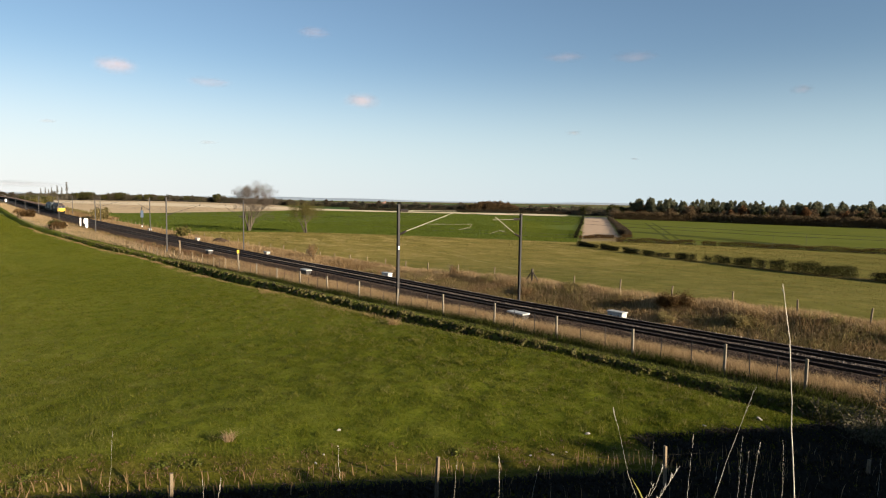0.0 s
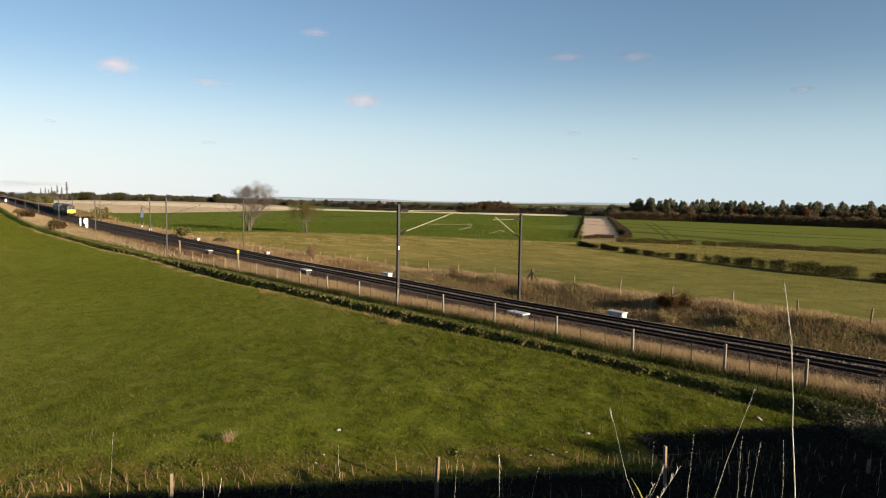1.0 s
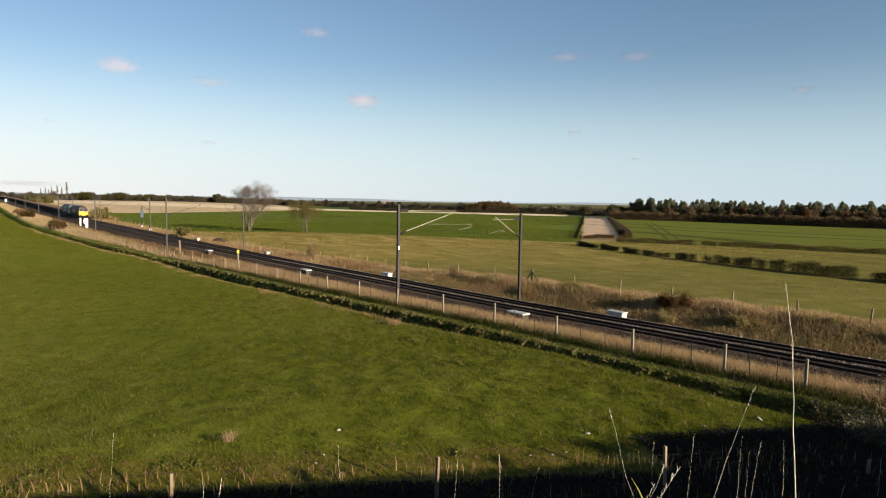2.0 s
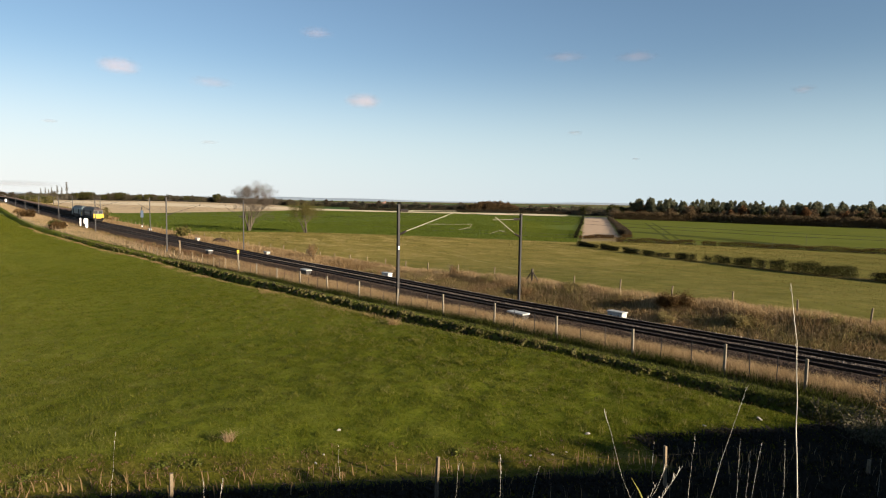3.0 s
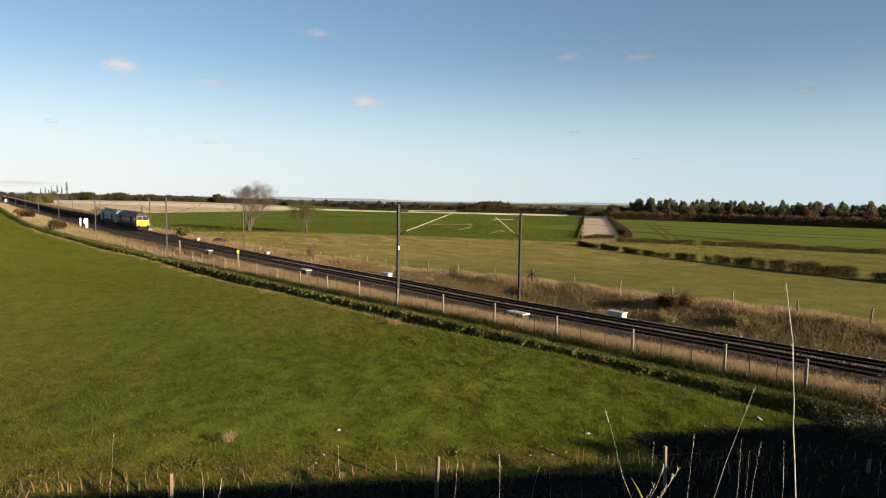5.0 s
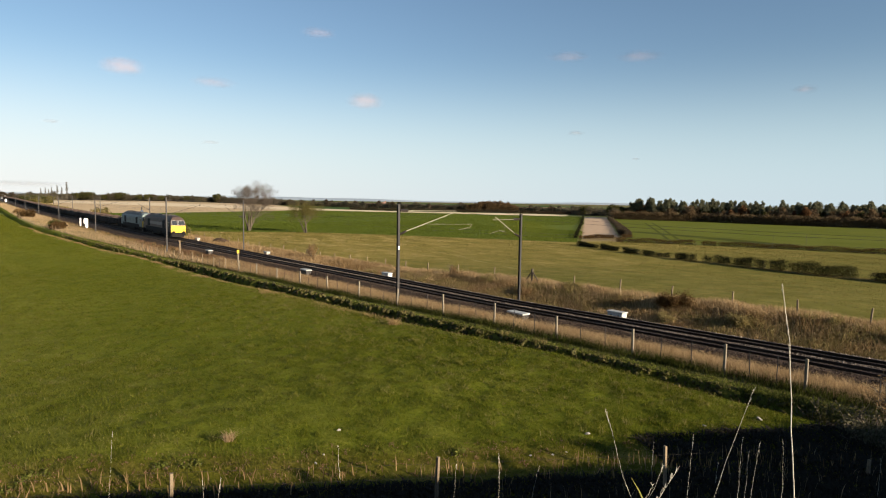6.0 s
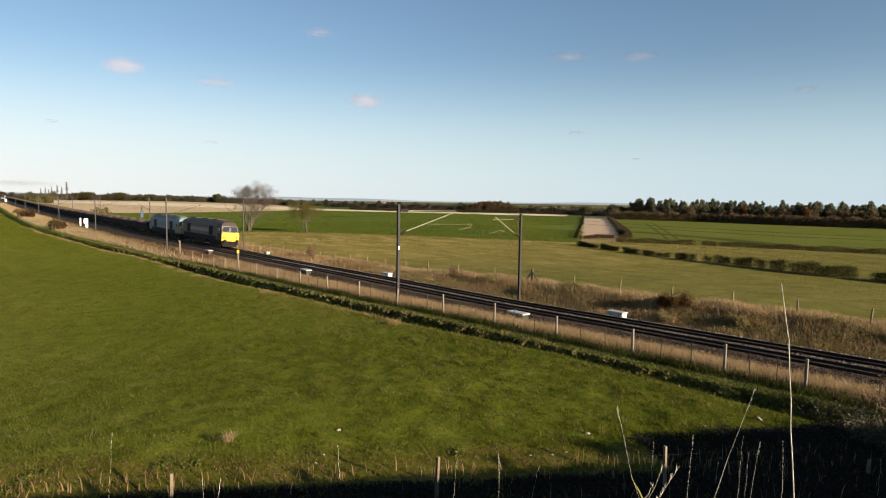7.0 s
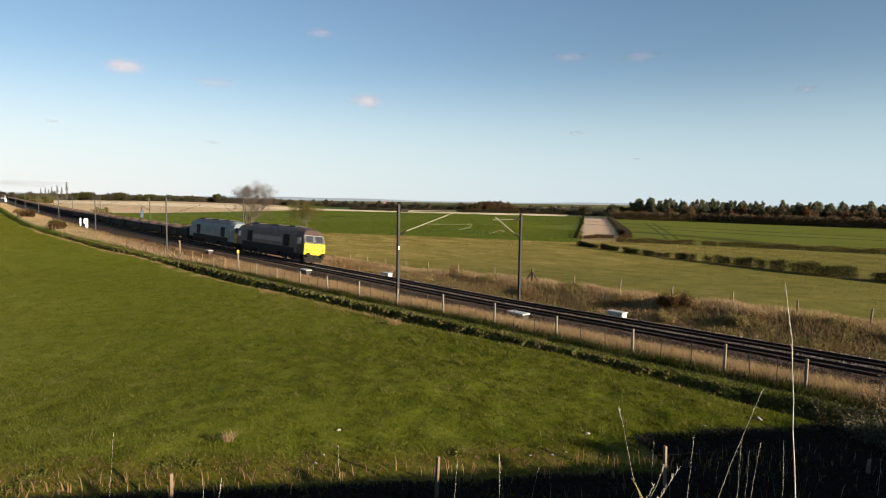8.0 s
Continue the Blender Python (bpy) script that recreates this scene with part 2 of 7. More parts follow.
# ---- ground material: each field by its own borders ----
def ground_material():
    n = Nodes("ground")
    p = n.position()
    sep = n.add("ShaderNodeSeparateXYZ")
    n.put(sep.inputs[0], p)
    px, py = sep.outputs[0], sep.outputs[1]
    wob = n.calc("MULTIPLY", n.calc("SUBTRACT", n.noise(p, 0.22, 4), 0.5), 2.2)

    def beside(ax, ay, bx, by, soft=0.5, shake=1.0):
        """1 on the left of the line from a to b."""
        dx, dy = bx - ax, by - ay
        k = math.hypot(dx, dy)
        v = n.calc("MULTIPLY_ADD", px, -dy / k, (dy * ax - dx * ay) / k)
        v = n.calc("MULTIPLY_ADD", py, dx / k, v)
        v = n.calc("MULTIPLY_ADD", wob, shake, v)
        return n.step(v, -soft, soft)

    def both(*ms):
        out = ms[0]
        for m in ms[1:]:
            out = n.calc("MULTIPLY", out, m)
        return out

    def lane(ax, ay, bx, by, half, soft):
        """1 within half a width of the line through a and b, between its ends."""
        dx, dy = bx - ax, by - ay
        k = math.hypot(dx, dy)
        v = n.calc("MULTIPLY_ADD", py, dx / k, n.calc("MULTIPLY_ADD", px, -dy / k, (dy * ax - dx * ay) / k))
        u = n.calc("MULTIPLY_ADD", py, dy / k, n.calc("MULTIPLY_ADD", px, dx / k, -(dx * ax + dy * ay) / k))
        return both(n.step(n.calc("ABSOLUTE", v), half + soft, half - soft), n.step(u, -4.0, 4.0), n.step(u, k + 4.0, k - 4.0))

    fine = n.noise(p, 9.0, 5, 0.65)
    mid = n.noise(p, 0.9, 5, 0.6)
    wide = n.noise(p, 0.06, 4, 0.55)
    # distant mosaic of ploughed, sown and stubble fields
    vor = n.add("ShaderNodeTexVoronoi")
    n.put(vor.inputs["Vector"], p)
    vor.inputs["Scale"].default_value = 0.0042
    vs = n.add("ShaderNodeSeparateColor")
    n.put(vs.inputs[0], vor.outputs["Color"])
    c = n.ramp(vs.outputs[0], (0.0, (0.0415, 0.0747, 0.0166)), (0.35, (0.0581, 0.0913, 0.0249)), (0.5, (0.249, 0.183, 0.0913)), (0.75, (0.166, 0.124, 0.0664)), (1.0, (0.0498, 0.083, 0.0208)))
    # cut straw field beyond the crop
    straw = n.ramp(n.calc("ADD", n.calc("MULTIPLY", mid, 0.5), n.calc("MULTIPLY", wide, 0.5)), (0.3, (0.36, 0.26, 0.145)), (0.7, (0.56, 0.43, 0.27)))
    tan = both(beside(57, 328, 190, 400, 1.5), beside(330, 700, 60, 1300, 6), beside(200, 405, 290, 700, 3))
    c = n.mix(tan, c, straw)
    pale = both(beside(190, 400, 303, 261, 1.0), beside(365, 311, 252, 450, 1.0), beside(303, 261, 365, 311, 1.0))
    c = n.mix(pale, c, n.mix(0.55, straw, (0.72, 0.62, 0.44)))
    # green field before the wood
    sown = n.ramp(n.calc("ADD", n.calc("MULTIPLY", wide, 0.6), n.calc("MULTIPLY", mid, 0.4)), (0.3, (0.084, 0.100, 0.012)), (0.7, (0.126, 0.134, 0.022)))
    tracks = n.calc("MAXIMUM", lane(245, 164, 126, 78, 0.35, 0.3), lane(250, 163.5, 128.5, 77, 0.35, 0.3))
    # a broader dark strip across the sown field
    dark_strip = n.calc("MAXIMUM", lane(153.8, 107.8, 144.8, 79.4, 3.2, 1.6), lane(144.8, 79.4, 131.0, 50.0, 3.6, 1.6))
    sown = n.mix(n.calc("MULTIPLY", n.calc("MAXIMUM", tracks, dark_strip), 0.75), sown, (0.034, 0.040, 0.009))
    green = both(beside(311, 236, 124, 90, 1.0), beside(107, 77, 126.5, 36.5, 0.8), beside(300, -200, 300, 260, 2))
    c = n.mix(green, c, sown)
    # leafy root crop
    leaf = n.ramp(n.calc("ADD", n.calc("MULTIPLY", mid, 0.5), n.calc("MULTIPLY", wide, 0.5)), (0.3, (0.074, 0.100, 0.014)), (0.7, (0.114, 0.140, 0.024)))
    crop = both(beside(108, 89, 306, 248, 0.6), beside(190, 400, 57, 328, 1.2), beside(303, 261, 190, 400, 1.0), n.calc("MAXIMUM", beside(43, 159, 65, 137, 0.6), beside(65, 137, 96.5, 81.5, 0.6), clamp=True))
    crop = n.calc("MULTIPLY", crop, n.step(px, 40.5, 42.0))
    c = n.mix(crop, c, leaf)
    # bare soil strip
    soil = n.ramp(mid, (0.3, (0.36, 0.255, 0.17)), (0.7, (0.5, 0.375, 0.26)))
    strip = both(beside(306, 248, 109.5, 89, 0.6), beside(124, 90, 312, 236, 0.6), beside(109, 90, 124, 88, 0.8), beside(316, 235, 305, 250, 1))
    c = n.mix(strip, c, soil)
    # old pasture, green and brown
    streak = n.noise(p, 0.5, 5, 0.6, stretch=(0.133, 0.83, 0.83))
    dull = n.ramp(n.calc("ADD", n.calc("MULTIPLY", streak, 0.15), n.calc("ADD", n.calc("MULTIPLY", n.noise(p, 0.35, 9, 0.8, stretch=(1.0, 0.5, 1.0)), 0.6), n.calc("MULTIPLY", fine, 0.25))), (0.38, (0.125, 0.118, 0.022)), (0.5, (0.25, 0.195, 0.05)), (0.6, (0.45, 0.33, 0.13)))
    broad = n.step(n.calc("MULTIPLY_ADD", n.calc("SUBTRACT", n.noise(p, 0.03, 4), 0.5), 70.0, py), 100.0, 30.0)
    dull = n.mix(n.calc("MULTIPLY", broad, 0.75), dull, n.ramp(n.calc("ADD", n.calc("MULTIPLY", n.noise(p, 0.4, 9, 0.75), 0.75), n.calc("MULTIPLY", streak, 0.25)), (0.38, (0.06, 0.072, 0.011)), (0.62, (0.15, 0.142, 0.034))))
    marks = n.calc("MAXIMUM", lane(55.5, 118.0, 51.0, 90.0, 0.22, 0.2), lane(53.5, 112.0, 49.0, 84.0, 0.18, 0.15))
    for ax, ay, bx, by in ((60.0, 110.0, 56.0, 80.0), (51.5, 122.0, 48.5, 103.0), (63.0, 92.0, 56.0, 62.0), (58.0, 72.0, 50.0, 50.0)):
        marks = n.calc("MAXIMUM", marks, lane(ax, ay, bx, by, 0.16, 0.15))
    dull = n.mix(n.calc("MULTIPLY", marks, n.calc("MULTIPLY", n.step(n.noise(p, 0.22, 3), 0.42, 0.6), 0.45)), dull, (0.52, 0.42, 0.22))
    near_side = both(n.calc("SUBTRACT", 1.0, beside(43, 159, 65, 137, 0.6)), n.calc("MAXIMUM", n.calc("SUBTRACT", 1.0, beside(65, 137, 96.5, 81.5, 0.6)), n.step(py, 85, 79)), n.calc("SUBTRACT", 1.0, beside(98.7, 98.8, 128.7, 36.5, 0.8)), n.step(px, 39.2, 40.4))
    c = n.mix(near_side, c, dull)
    # railway land with litter of dead grass
    litter = n.ramp(n.calc("ADD", n.calc("MULTIPLY", mid, 0.6), n.calc("MULTIPLY", fine, 0.4)), (0.3, (0.0581, 0.0622, 0.0208)), (0.5, (0.124, 0.0954, 0.0415)), (0.7, (0.199, 0.149, 0.0747)))
    c = n.mix(both(n.step(px, 21.0, 22.0), n.step(px, 39.9, 39.2)), c, litter)
    # bright grazed pasture on the near side
    grass = n.ramp(n.calc("ADD", n.calc("MULTIPLY", mid, 0.3), n.calc("ADD", n.calc("MULTIPLY", wide, 0.3), n.calc("MULTIPLY", fine, 0.4))), (0.35, (0.060, 0.080, 0.006)), (0.5, (0.107, 0.124, 0.011)), (0.65, (0.175, 0.174, 0.028)))
    worn_out = n.step(n.calc("MULTIPLY_ADD", n.calc("SUBTRACT", n.noise(p, 0.13, 4), 0.5), 14.0, px), 5.0, -4.0)
    grass = n.mix(n.calc("MULTIPLY", worn_out, 0.5), grass, (0.19, 0.17, 0.034))
    trodden = n.ramp(mid, (0.35, (0.05, 0.06, 0.010)), (0.65, (0.11, 0.11, 0.024)))
    grass = n.mix(both(n.step(px, 19.9, 20.3), n.step(py, 95, 75)), grass, trodden)
    off = n.calc("MULTIPLY_ADD", py, 0.8746, n.calc("MULTIPLY", px, 0.4848))
    off = n.calc("MULTIPLY_ADD", n.calc("SUBTRACT", n.noise(p, 0.8, 4), 0.5), 1.6, off)
    rough = n.ramp(n.calc("ADD", n.calc("MULTIPLY", mid, 0.5), n.calc("MULTIPLY", fine, 0.5)), (0.36, (0.056, 0.06, 0.006)), (0.5, (0.104, 0.094, 0.012)), (0.64, (0.175, 0.135, 0.032)))
    grass = n.mix(n.calc("MULTIPLY", n.step(off, 14.3, 13.5), 0.85), grass, rough)
    c = n.mix(n.step(px, 22.0, 20.8), c, grass)
    n.bump(n.calc("ADD", n.calc("MULTIPLY", fine, 0.4), mid), 0.7, 0.12)
    return n.done(c, 0.95, 0, 0.03)


M_GROUND = ground_material()


def ballast_material():
    n = Nodes("ballast")
    p = n.position()
    v = n.add("ShaderNodeTexVoronoi")
    n.put(v.inputs["Vector"], p)
    v.inputs["Scale"].default_value = 14.0
    s = n.add("ShaderNodeSeparateColor")
    n.put(s.inputs[0], v.outputs["Color"])
    stone = n.ramp(s.outputs[0], (0.1, (0.022, 0.0162, 0.0132)), (0.6, (0.057, 0.043, 0.0345)), (0.97, (0.17, 0.136, 0.11)))
    rust = n.noise(p, 0.5, 4)
    c = n.mix(n.calc("MULTIPLY", n.step(rust, 0.4, 0.7), 0.5), stone, (0.0456, 0.0249, 0.0158))
    sp = n.add("ShaderNodeSeparateXYZ")
    n.put(sp.inputs[0], p)
    off = n.calc("MINIMUM", n.calc("ABSOLUTE", n.calc("SUBTRACT", sp.outputs[0], 30.9)), n.calc("ABSOLUTE", n.calc("SUBTRACT", sp.outputs[0], 27.5)))
    off = n.calc("MULTIPLY_ADD", n.calc("SUBTRACT", n.noise(p, 1.3, 4), 0.5), 0.5, off)
    oil = n.calc("MULTIPLY", n.step(off, 1.45, 1.1), 0.65)
    cess = n.calc("MULTIPLY", n.step(n.calc("MULTIPLY_ADD", n.calc("SUBTRACT", n.noise(p, 0.8, 4), 0.5), 0.8, sp.outputs[0]), 26.6, 25.9), 0.65)
    c = n.mix(cess, c, n.ramp(n.noise(p, 5.0, 4), (0.35, (0.05, 0.034, 0.025)), (0.65, (0.13, 0.092, 0.066))))
    c = n.mix(oil, n.mix(0.2, c, (0.05, 0.034, 0.024)), n.mix(0.5, c, (0.0116, 0.00996, 0.00913)))
    n.bump(v.outputs["Distance"], 1.0, 0.08)
    return n.done(c, 0.95, 0, 0.04)


M_BALLAST = ballast_material()
M_RAIL = worn("rail_steel", (0.05, 0.034, 0.025), (0.024, 0.016, 0.012), 0.6, 0.2, 2.0, 0, 0.1)
M_SLEEPER = worn("sleeper_concrete", (0.026, 0.021, 0.018), (0.014, 0.011, 0.010), 0.95, 0, 2.5, 0.01, 0.05)
M_STEEL = worn("galvanised_steel", (0.046, 0.044, 0.044), (0.025, 0.0235, 0.023), 0.6, 0.35, 1.5)
M_TUBE = worn("pale_tube", (0.349, 0.332, 0.232), (0.207, 0.191, 0.141), 0.5, 0.2, 4.0)
M_INSUL = worn("brown_insulator", (0.0291, 0.0208, 0.0166), (0.0166, 0.0116, 0.00996), 0.3, 0, 6.0)
M_WIRE = worn("old_copper_wire", (0.0913, 0.083, 0.0747), (0.0498, 0.0456, 0.0415), 0.5, 0.4, 2.0)
M_CONC = worn("post_concrete", (0.21, 0.185, 0.14), (0.12, 0.10, 0.075), 0.9, 0, 3.0, 0.01)
M_WOOD = worn("weathered_wood", (0.216, 0.166, 0.108), (0.0996, 0.0747, 0.0498), 0.9, 0, 3.0, 0.01)
M_LID = worn("pale_lid", (0.42, 0.42, 0.40), (0.3, 0.3, 0.28), 0.5, 0, 2.0)
M_WHITE = worn("white_enamel", (0.714, 0.714, 0.697), (0.581, 0.581, 0.564), 0.45, 0, 2.0)
M_CAB = worn("pale_grey_cabinet", (0.5, 0.5, 0.47), (0.34, 0.34, 0.32), 0.55, 0, 2.0)
M_YEL = worn("yellow_paint", (0.705, 0.457, 0.0166), (0.548, 0.332, 0.0166), 0.45, 0, 2.0)
M_BLUE = worn("blue_sign", (0.0175, 0.045, 0.085), (0.0125, 0.03, 0.06), 0.5, 0, 2.0)


# ---- ground, one sheet ----
def spread(*spans):
    out = []
    for a, b, d in spans:
        out += list(np.arange(a, b - 1e-6, d))
    return np.array(out + [spans[-1][1]])


def make_ground():
    xs = spread((-4600, -600, 500), (-600, -120, 60), (-120, -12, 6), (-12, 16.8, 0.3), (16.8, 21, 0.18), (21, 46, 0.5), (46, 150, 3), (150, 420, 15), (420, 1000, 58), (1000, 4600, 450))
    ys = spread((-4600, -600, 500), (-600, -60, 60), (-60, -6, 2), (-6, 8, 0.5), (8, 60, 0.3), (60, 230, 3), (230, 480, 10), (480, 1000, 40), (1000, 4600, 450))
    gx, gy = np.meshgrid(xs, ys)
    v = np.stack([gx.ravel(), gy.ravel(), land(gx, gy).ravel()], 1)
    k = len(xs)
    a = (np.arange(len(ys) - 1)[:, None] * k + np.arange(k - 1)[None]).ravel()
    f = np.stack([a, a + 1, a + k + 1, a + k], 1)
    ob = arrays("ground", v, f, M_GROUND, kind="structure", smooth=True)
    return tagged(ob, "gently rolling autumn farmland of pasture, crop and stubble", "ground")


make_ground()


# ---- railway ----
def make_ballast():
    ys = spread((-60, 120, 1.0), (120, 400, 5), (400, 900, 20))
    prof = [(24.9, -0.66), (25.3, -0.40), (25.75, -0.12), (26.1, -0.08), (26.78, -0.13), (28.22, -0.13), (28.9, -0.1), (29.5, -0.1), (30.18, -0.13), (31.62, -0.13), (32.3, -0.08), (32.75, -0.12), (33.3, -0.42), (33.9, -0.68)]
    rng = np.random.default_rng(3)
    v = []
    for y in ys:
        for x, dz in prof:
            v.append((x + rng.normal(0, 0.03), y, rail_z(y, x) + dz + rng.normal(0, 0.012)))
    k = len(prof)
    a = (np.arange(len(ys) - 1)[:, None] * k + np.arange(k - 1)[None]).ravel()
    f = np.stack([a, a + 1, a + k + 1, a + k], 1)
    ob = arrays("ballast_bed", v, f, M_BALLAST, kind="structure")
    return tagged(ob, "dark rust-stained stone ballast under two tracks", "ballast")


make_ballast()


def make_track(xc):
    track = tagged(empty("railway_track"), "dark steel rails on concrete sleepers in ballast", "railway track", kind="structure")
    ys = spread((-60, 120, 3.0), (120, 900, 12))
    sec = [(-0.07, -0.155), (-0.07, -0.14), (-0.012, -0.12), (-0.012, -0.045), (-0.036, -0.03), (-0.036, 0.0), (0.036, 0.0), (0.036, -0.03), (0.012, -0.045), (0.012, -0.12), (0.07, -0.14), (0.07, -0.155)]
    for side in (-0.7525, 0.7525):
        v = [(xc + side + a, y, rail_z(y, xc + side) + b) for y in ys for a, b in sec]
        k = len(sec)
        i = (np.arange(len(ys) - 1)[:, None] * k + np.arange(k)[None]).ravel()
        j = (np.arange(len(ys) - 1)[:, None] * k + (np.arange(k)[None] + 1) % k).ravel()
        arrays("rail", v, np.stack([i, j, j + k, i + k], 1), M_RAIL, track)
    bm = bmesh.new()
    box(bm, -1.25, 1.25, -0.13, 0.13, -0.1, 0.1, 0.03)
    first = None
    for i in range(300):
        y = -4 + i * 0.65
        m = pose(xc, y, rail_z(y, xc) - 0.235, 0, math.degrees(math.atan(float(curve_of(CANT, y)))), 0)
        if first is None:
            first = part("sleeper", bm, M_SLEEPER, track)
            first.matrix_basis = m
        else:
            again("sleeper", first, m, track)
    rest = bmesh.new()
    for i in range(300, 900):
        y = -4 + i * 0.65
        box(rest, xc - 1.25, xc + 1.25, y - 0.13, y + 0.13, rail_z(y, xc) - 0.33, rail_z(y, xc) - 0.135)
    part("far_sleepers", rest, M_SLEEPER, track, kind="stuff")


# ---- overhead line ----
def make_mast(x, y, top, toward, name_label, arm):
    """A steel post with a cantilever that reaches over its track; toward: 1 to +x, -1 to -x."""
    zb = zat(x, y) - 0.3
    mast = tagged(empty("catenary_mast", pose(x, y, 0)), name_label, "catenary mast", "masts along the railway")
    bm = bmesh.new()
    box(bm, -0.08, 0.08, -0.085, -0.067, zb, top, 0.0)
    box(bm, -0.08, 0.08, 0.067, 0.085, zb, top, 0.0)
    box(bm, -0.010, 0.010, -0.069, 0.069, zb, top - 0.01, 0.0)
    part("post", bm, M_STEEL, mast)
    block("foundation", -0.35, 0.35, -0.35, 0.35, zb - 0.3, zb + 0.42, M_CONC, mast, 0.03)
    s = toward
    reach = abs((X_NEAR if s > 0 else X_FAR) - x) + 0.25
    zr = rail_z(y)
    low, high = (zr + 4.78, zr + 6.25) if s > 0 else (zr + 4.45, zr + 5.95)
    reach = reach if s > 0 else reach - 0.5
    tip = (s * reach, 0, high)
    end = (s * (reach + 0.25), 0, top - 0.44)
    bar("insulator", (s * 0.12, 0, low), (s * 0.62, 0, low + 0.22), 0.075, M_INSUL, mast, n=10)
    bar("bracket_tube", (s * 0.6, 0, low + 0.21), tip, 0.024, arm, mast, label="pale slanting cantilever tube")
    bar("stay_insulator", (s * 0.14, 0, top - 0.42), (s * 0.75, 0, top - 0.42), 0.085, M_INSUL, mast, n=10)
    bar("top_stay", (s * 0.75, 0, top - 0.42), end, 0.016, arm, mast)
    bar("hanger", tip, (end[0] - s * 0.2, 0, end[2]), 0.012, arm, mast, n=5)
    bm = bmesh.new()
    rise = high - low
    if s > 0:
        tube(bm, (reach * 0.5, 0, low + rise * 0.46), (reach * 1.36, 0, low + rise * 0.42), 0.007)
        tube(bm, (reach * 1.36, 0, low + rise * 0.42), (reach * 1.3, 0, low + rise * 0.2), 0.007)
        tube(bm, (reach * 1.3, 0, low + rise * 0.26), (reach * 1.1, 0, low + rise * 0.16), 0.009)
    else:
        tube(bm, (-reach * 0.62, 0, low + rise * 0.55), (-reach * 0.66, 0, low + rise * 0.3), 0.010)
        tube(bm, (-reach * 0.6, 0, low + rise * 0.22), (-reach * 0.8, 0, low + rise * 0.34), 0.008)
        tube(bm, (-reach * 0.8, 0, low + rise * 0.34), (-reach * 1.2, 0, low + rise * 0.18), 0.010)
    part("registration_arm", bm, arm, mast)
    if y < 50 and toward > 0:
        block("plate", -0.065, 0.065, -0.11, -0.087, zr + 3.78, zr + 4.02, M_WHITE, mast, 0.005, "small white plate")
    return mast


MASTS = ((34.2, 6.87, 6.25), (93.0, 7.1, 6.8), (151.5, 6.7, 6.95), (214.0, 6.7, 7.0), (273.0, 6.9, 7.0), (333.0, 7.4, 7.4), (393.0, 7.8, 7.8), (453.0, 8.4, 8.4))


def make_wires(xc):
    line = tagged(empty("overhead_line"), "thin overhead contact and carrier wires", "overhead wire", kind="structure")
    for name, r in (("contact_wire", 0.0075), ("carrier_wire", 0.0075)):
        bm = bmesh.new()
        ys = [-24.8] + [m[0] for m in MASTS]
        pts = []
        for a, b in zip(ys, ys[1:]):
            for i in range(8):
                t = i / 8
                y = a + (b - a) * t
                sag = 0 if name == "contact_wire" else 1.0 * (1 - (2 * t - 1) ** 2)
                pts.append((xc, y, rail_z(y) + (4.9 if name == "contact_wire" else 6.35 - sag)))
        part(name, polytube(bm, pts, r, 4), M_WIRE, line)
    for a, b in zip([-24.8] + [m[0] for m in MASTS][:3], [m[0] for m in MASTS][:4]):
        for i in range(1, 8):
            t = i / 8
            y = a + (b - a) * t
            bar("dropper", (xc, y, rail_z(y) + 4.9), (xc, y, rail_z(y) + 6.35 - (1 - (2 * t - 1) ** 2)), 0.006, M_WIRE, line, n=4)


for x in (X_NEAR, X_FAR):
    make_track(x)
    make_wires(x)
for y, a, b in MASTS:
    make_mast(23.0, y, a, 1, "grey steel mast with slanting cantilever in dry grass", M_TUBE if y < 50 else M_STEEL)
    make_mast(33.8, y - 0.7, b, -1, "grey steel mast with slanting cantilever beside the track", M_TUBE if y < 50 else M_STEEL)


# ---- train ----
M_BODY1 = worn("dirty_dark_grey_paint", (0.145, 0.112, 0.092), (0.08, 0.062, 0.05), 0.65, 0, 0.9, 0, 0.12)
M_BODY2 = worn("faded_blue_grey_paint", (0.178, 0.216, 0.214), (0.105, 0.13, 0.129), 0.6, 0, 0.9, 0, 0.2)
M_NOSE = worn("dark_cab_paint", (0.075, 0.052, 0.044), (0.042, 0.03, 0.026), 0.6, 0, 1.0, 0, 0.15)
M_ROOF_B = worn("dull_roof_paint", (0.09, 0.10, 0.105), (0.05, 0.056, 0.06), 0.7, 0, 0.8)
M_RED = worn("maroon_paint", (0.136, 0.04, 0.04), (0.08, 0.028, 0.028), 0.5, 0, 1.0)
M_ROOF = worn("sooty_roof", (0.068, 0.064, 0.0624), (0.032, 0.0304, 0.0296), 0.7, 0, 0.8)
M_GRILLE = worn("dark_grille", (0.006, 0.0055, 0.0055), (0.004, 0.0038, 0.0038), 0.9, 0, 4.0)
M_UNDER = worn("black_underframe", (0.016, 0.013, 0.0115), (0.008, 0.0068, 0.006), 0.9, 0, 1.5)
M_WHEEL = worn("brown_wheel_steel", (0.048, 0.036, 0.028), (0.024, 0.0176, 0.0144), 0.6, 0.3, 2.0)
M_GLASS = worn("dark_cab_glass", (0.036, 0.040, 0.047), (0.024, 0.027, 0.032), 0.1, 0, 2.0, 0, 0.35)
M_FRAME = worn("pale_window_frame", (0.36, 0.36, 0.37), (0.26, 0.26, 0.27), 0.5, 0, 3.0)
M_LOAD = worn("brown_spoil", (0.125, 0.08, 0.058), (0.06, 0.038, 0.028), 0.95, 0, 1.2, 0.05)
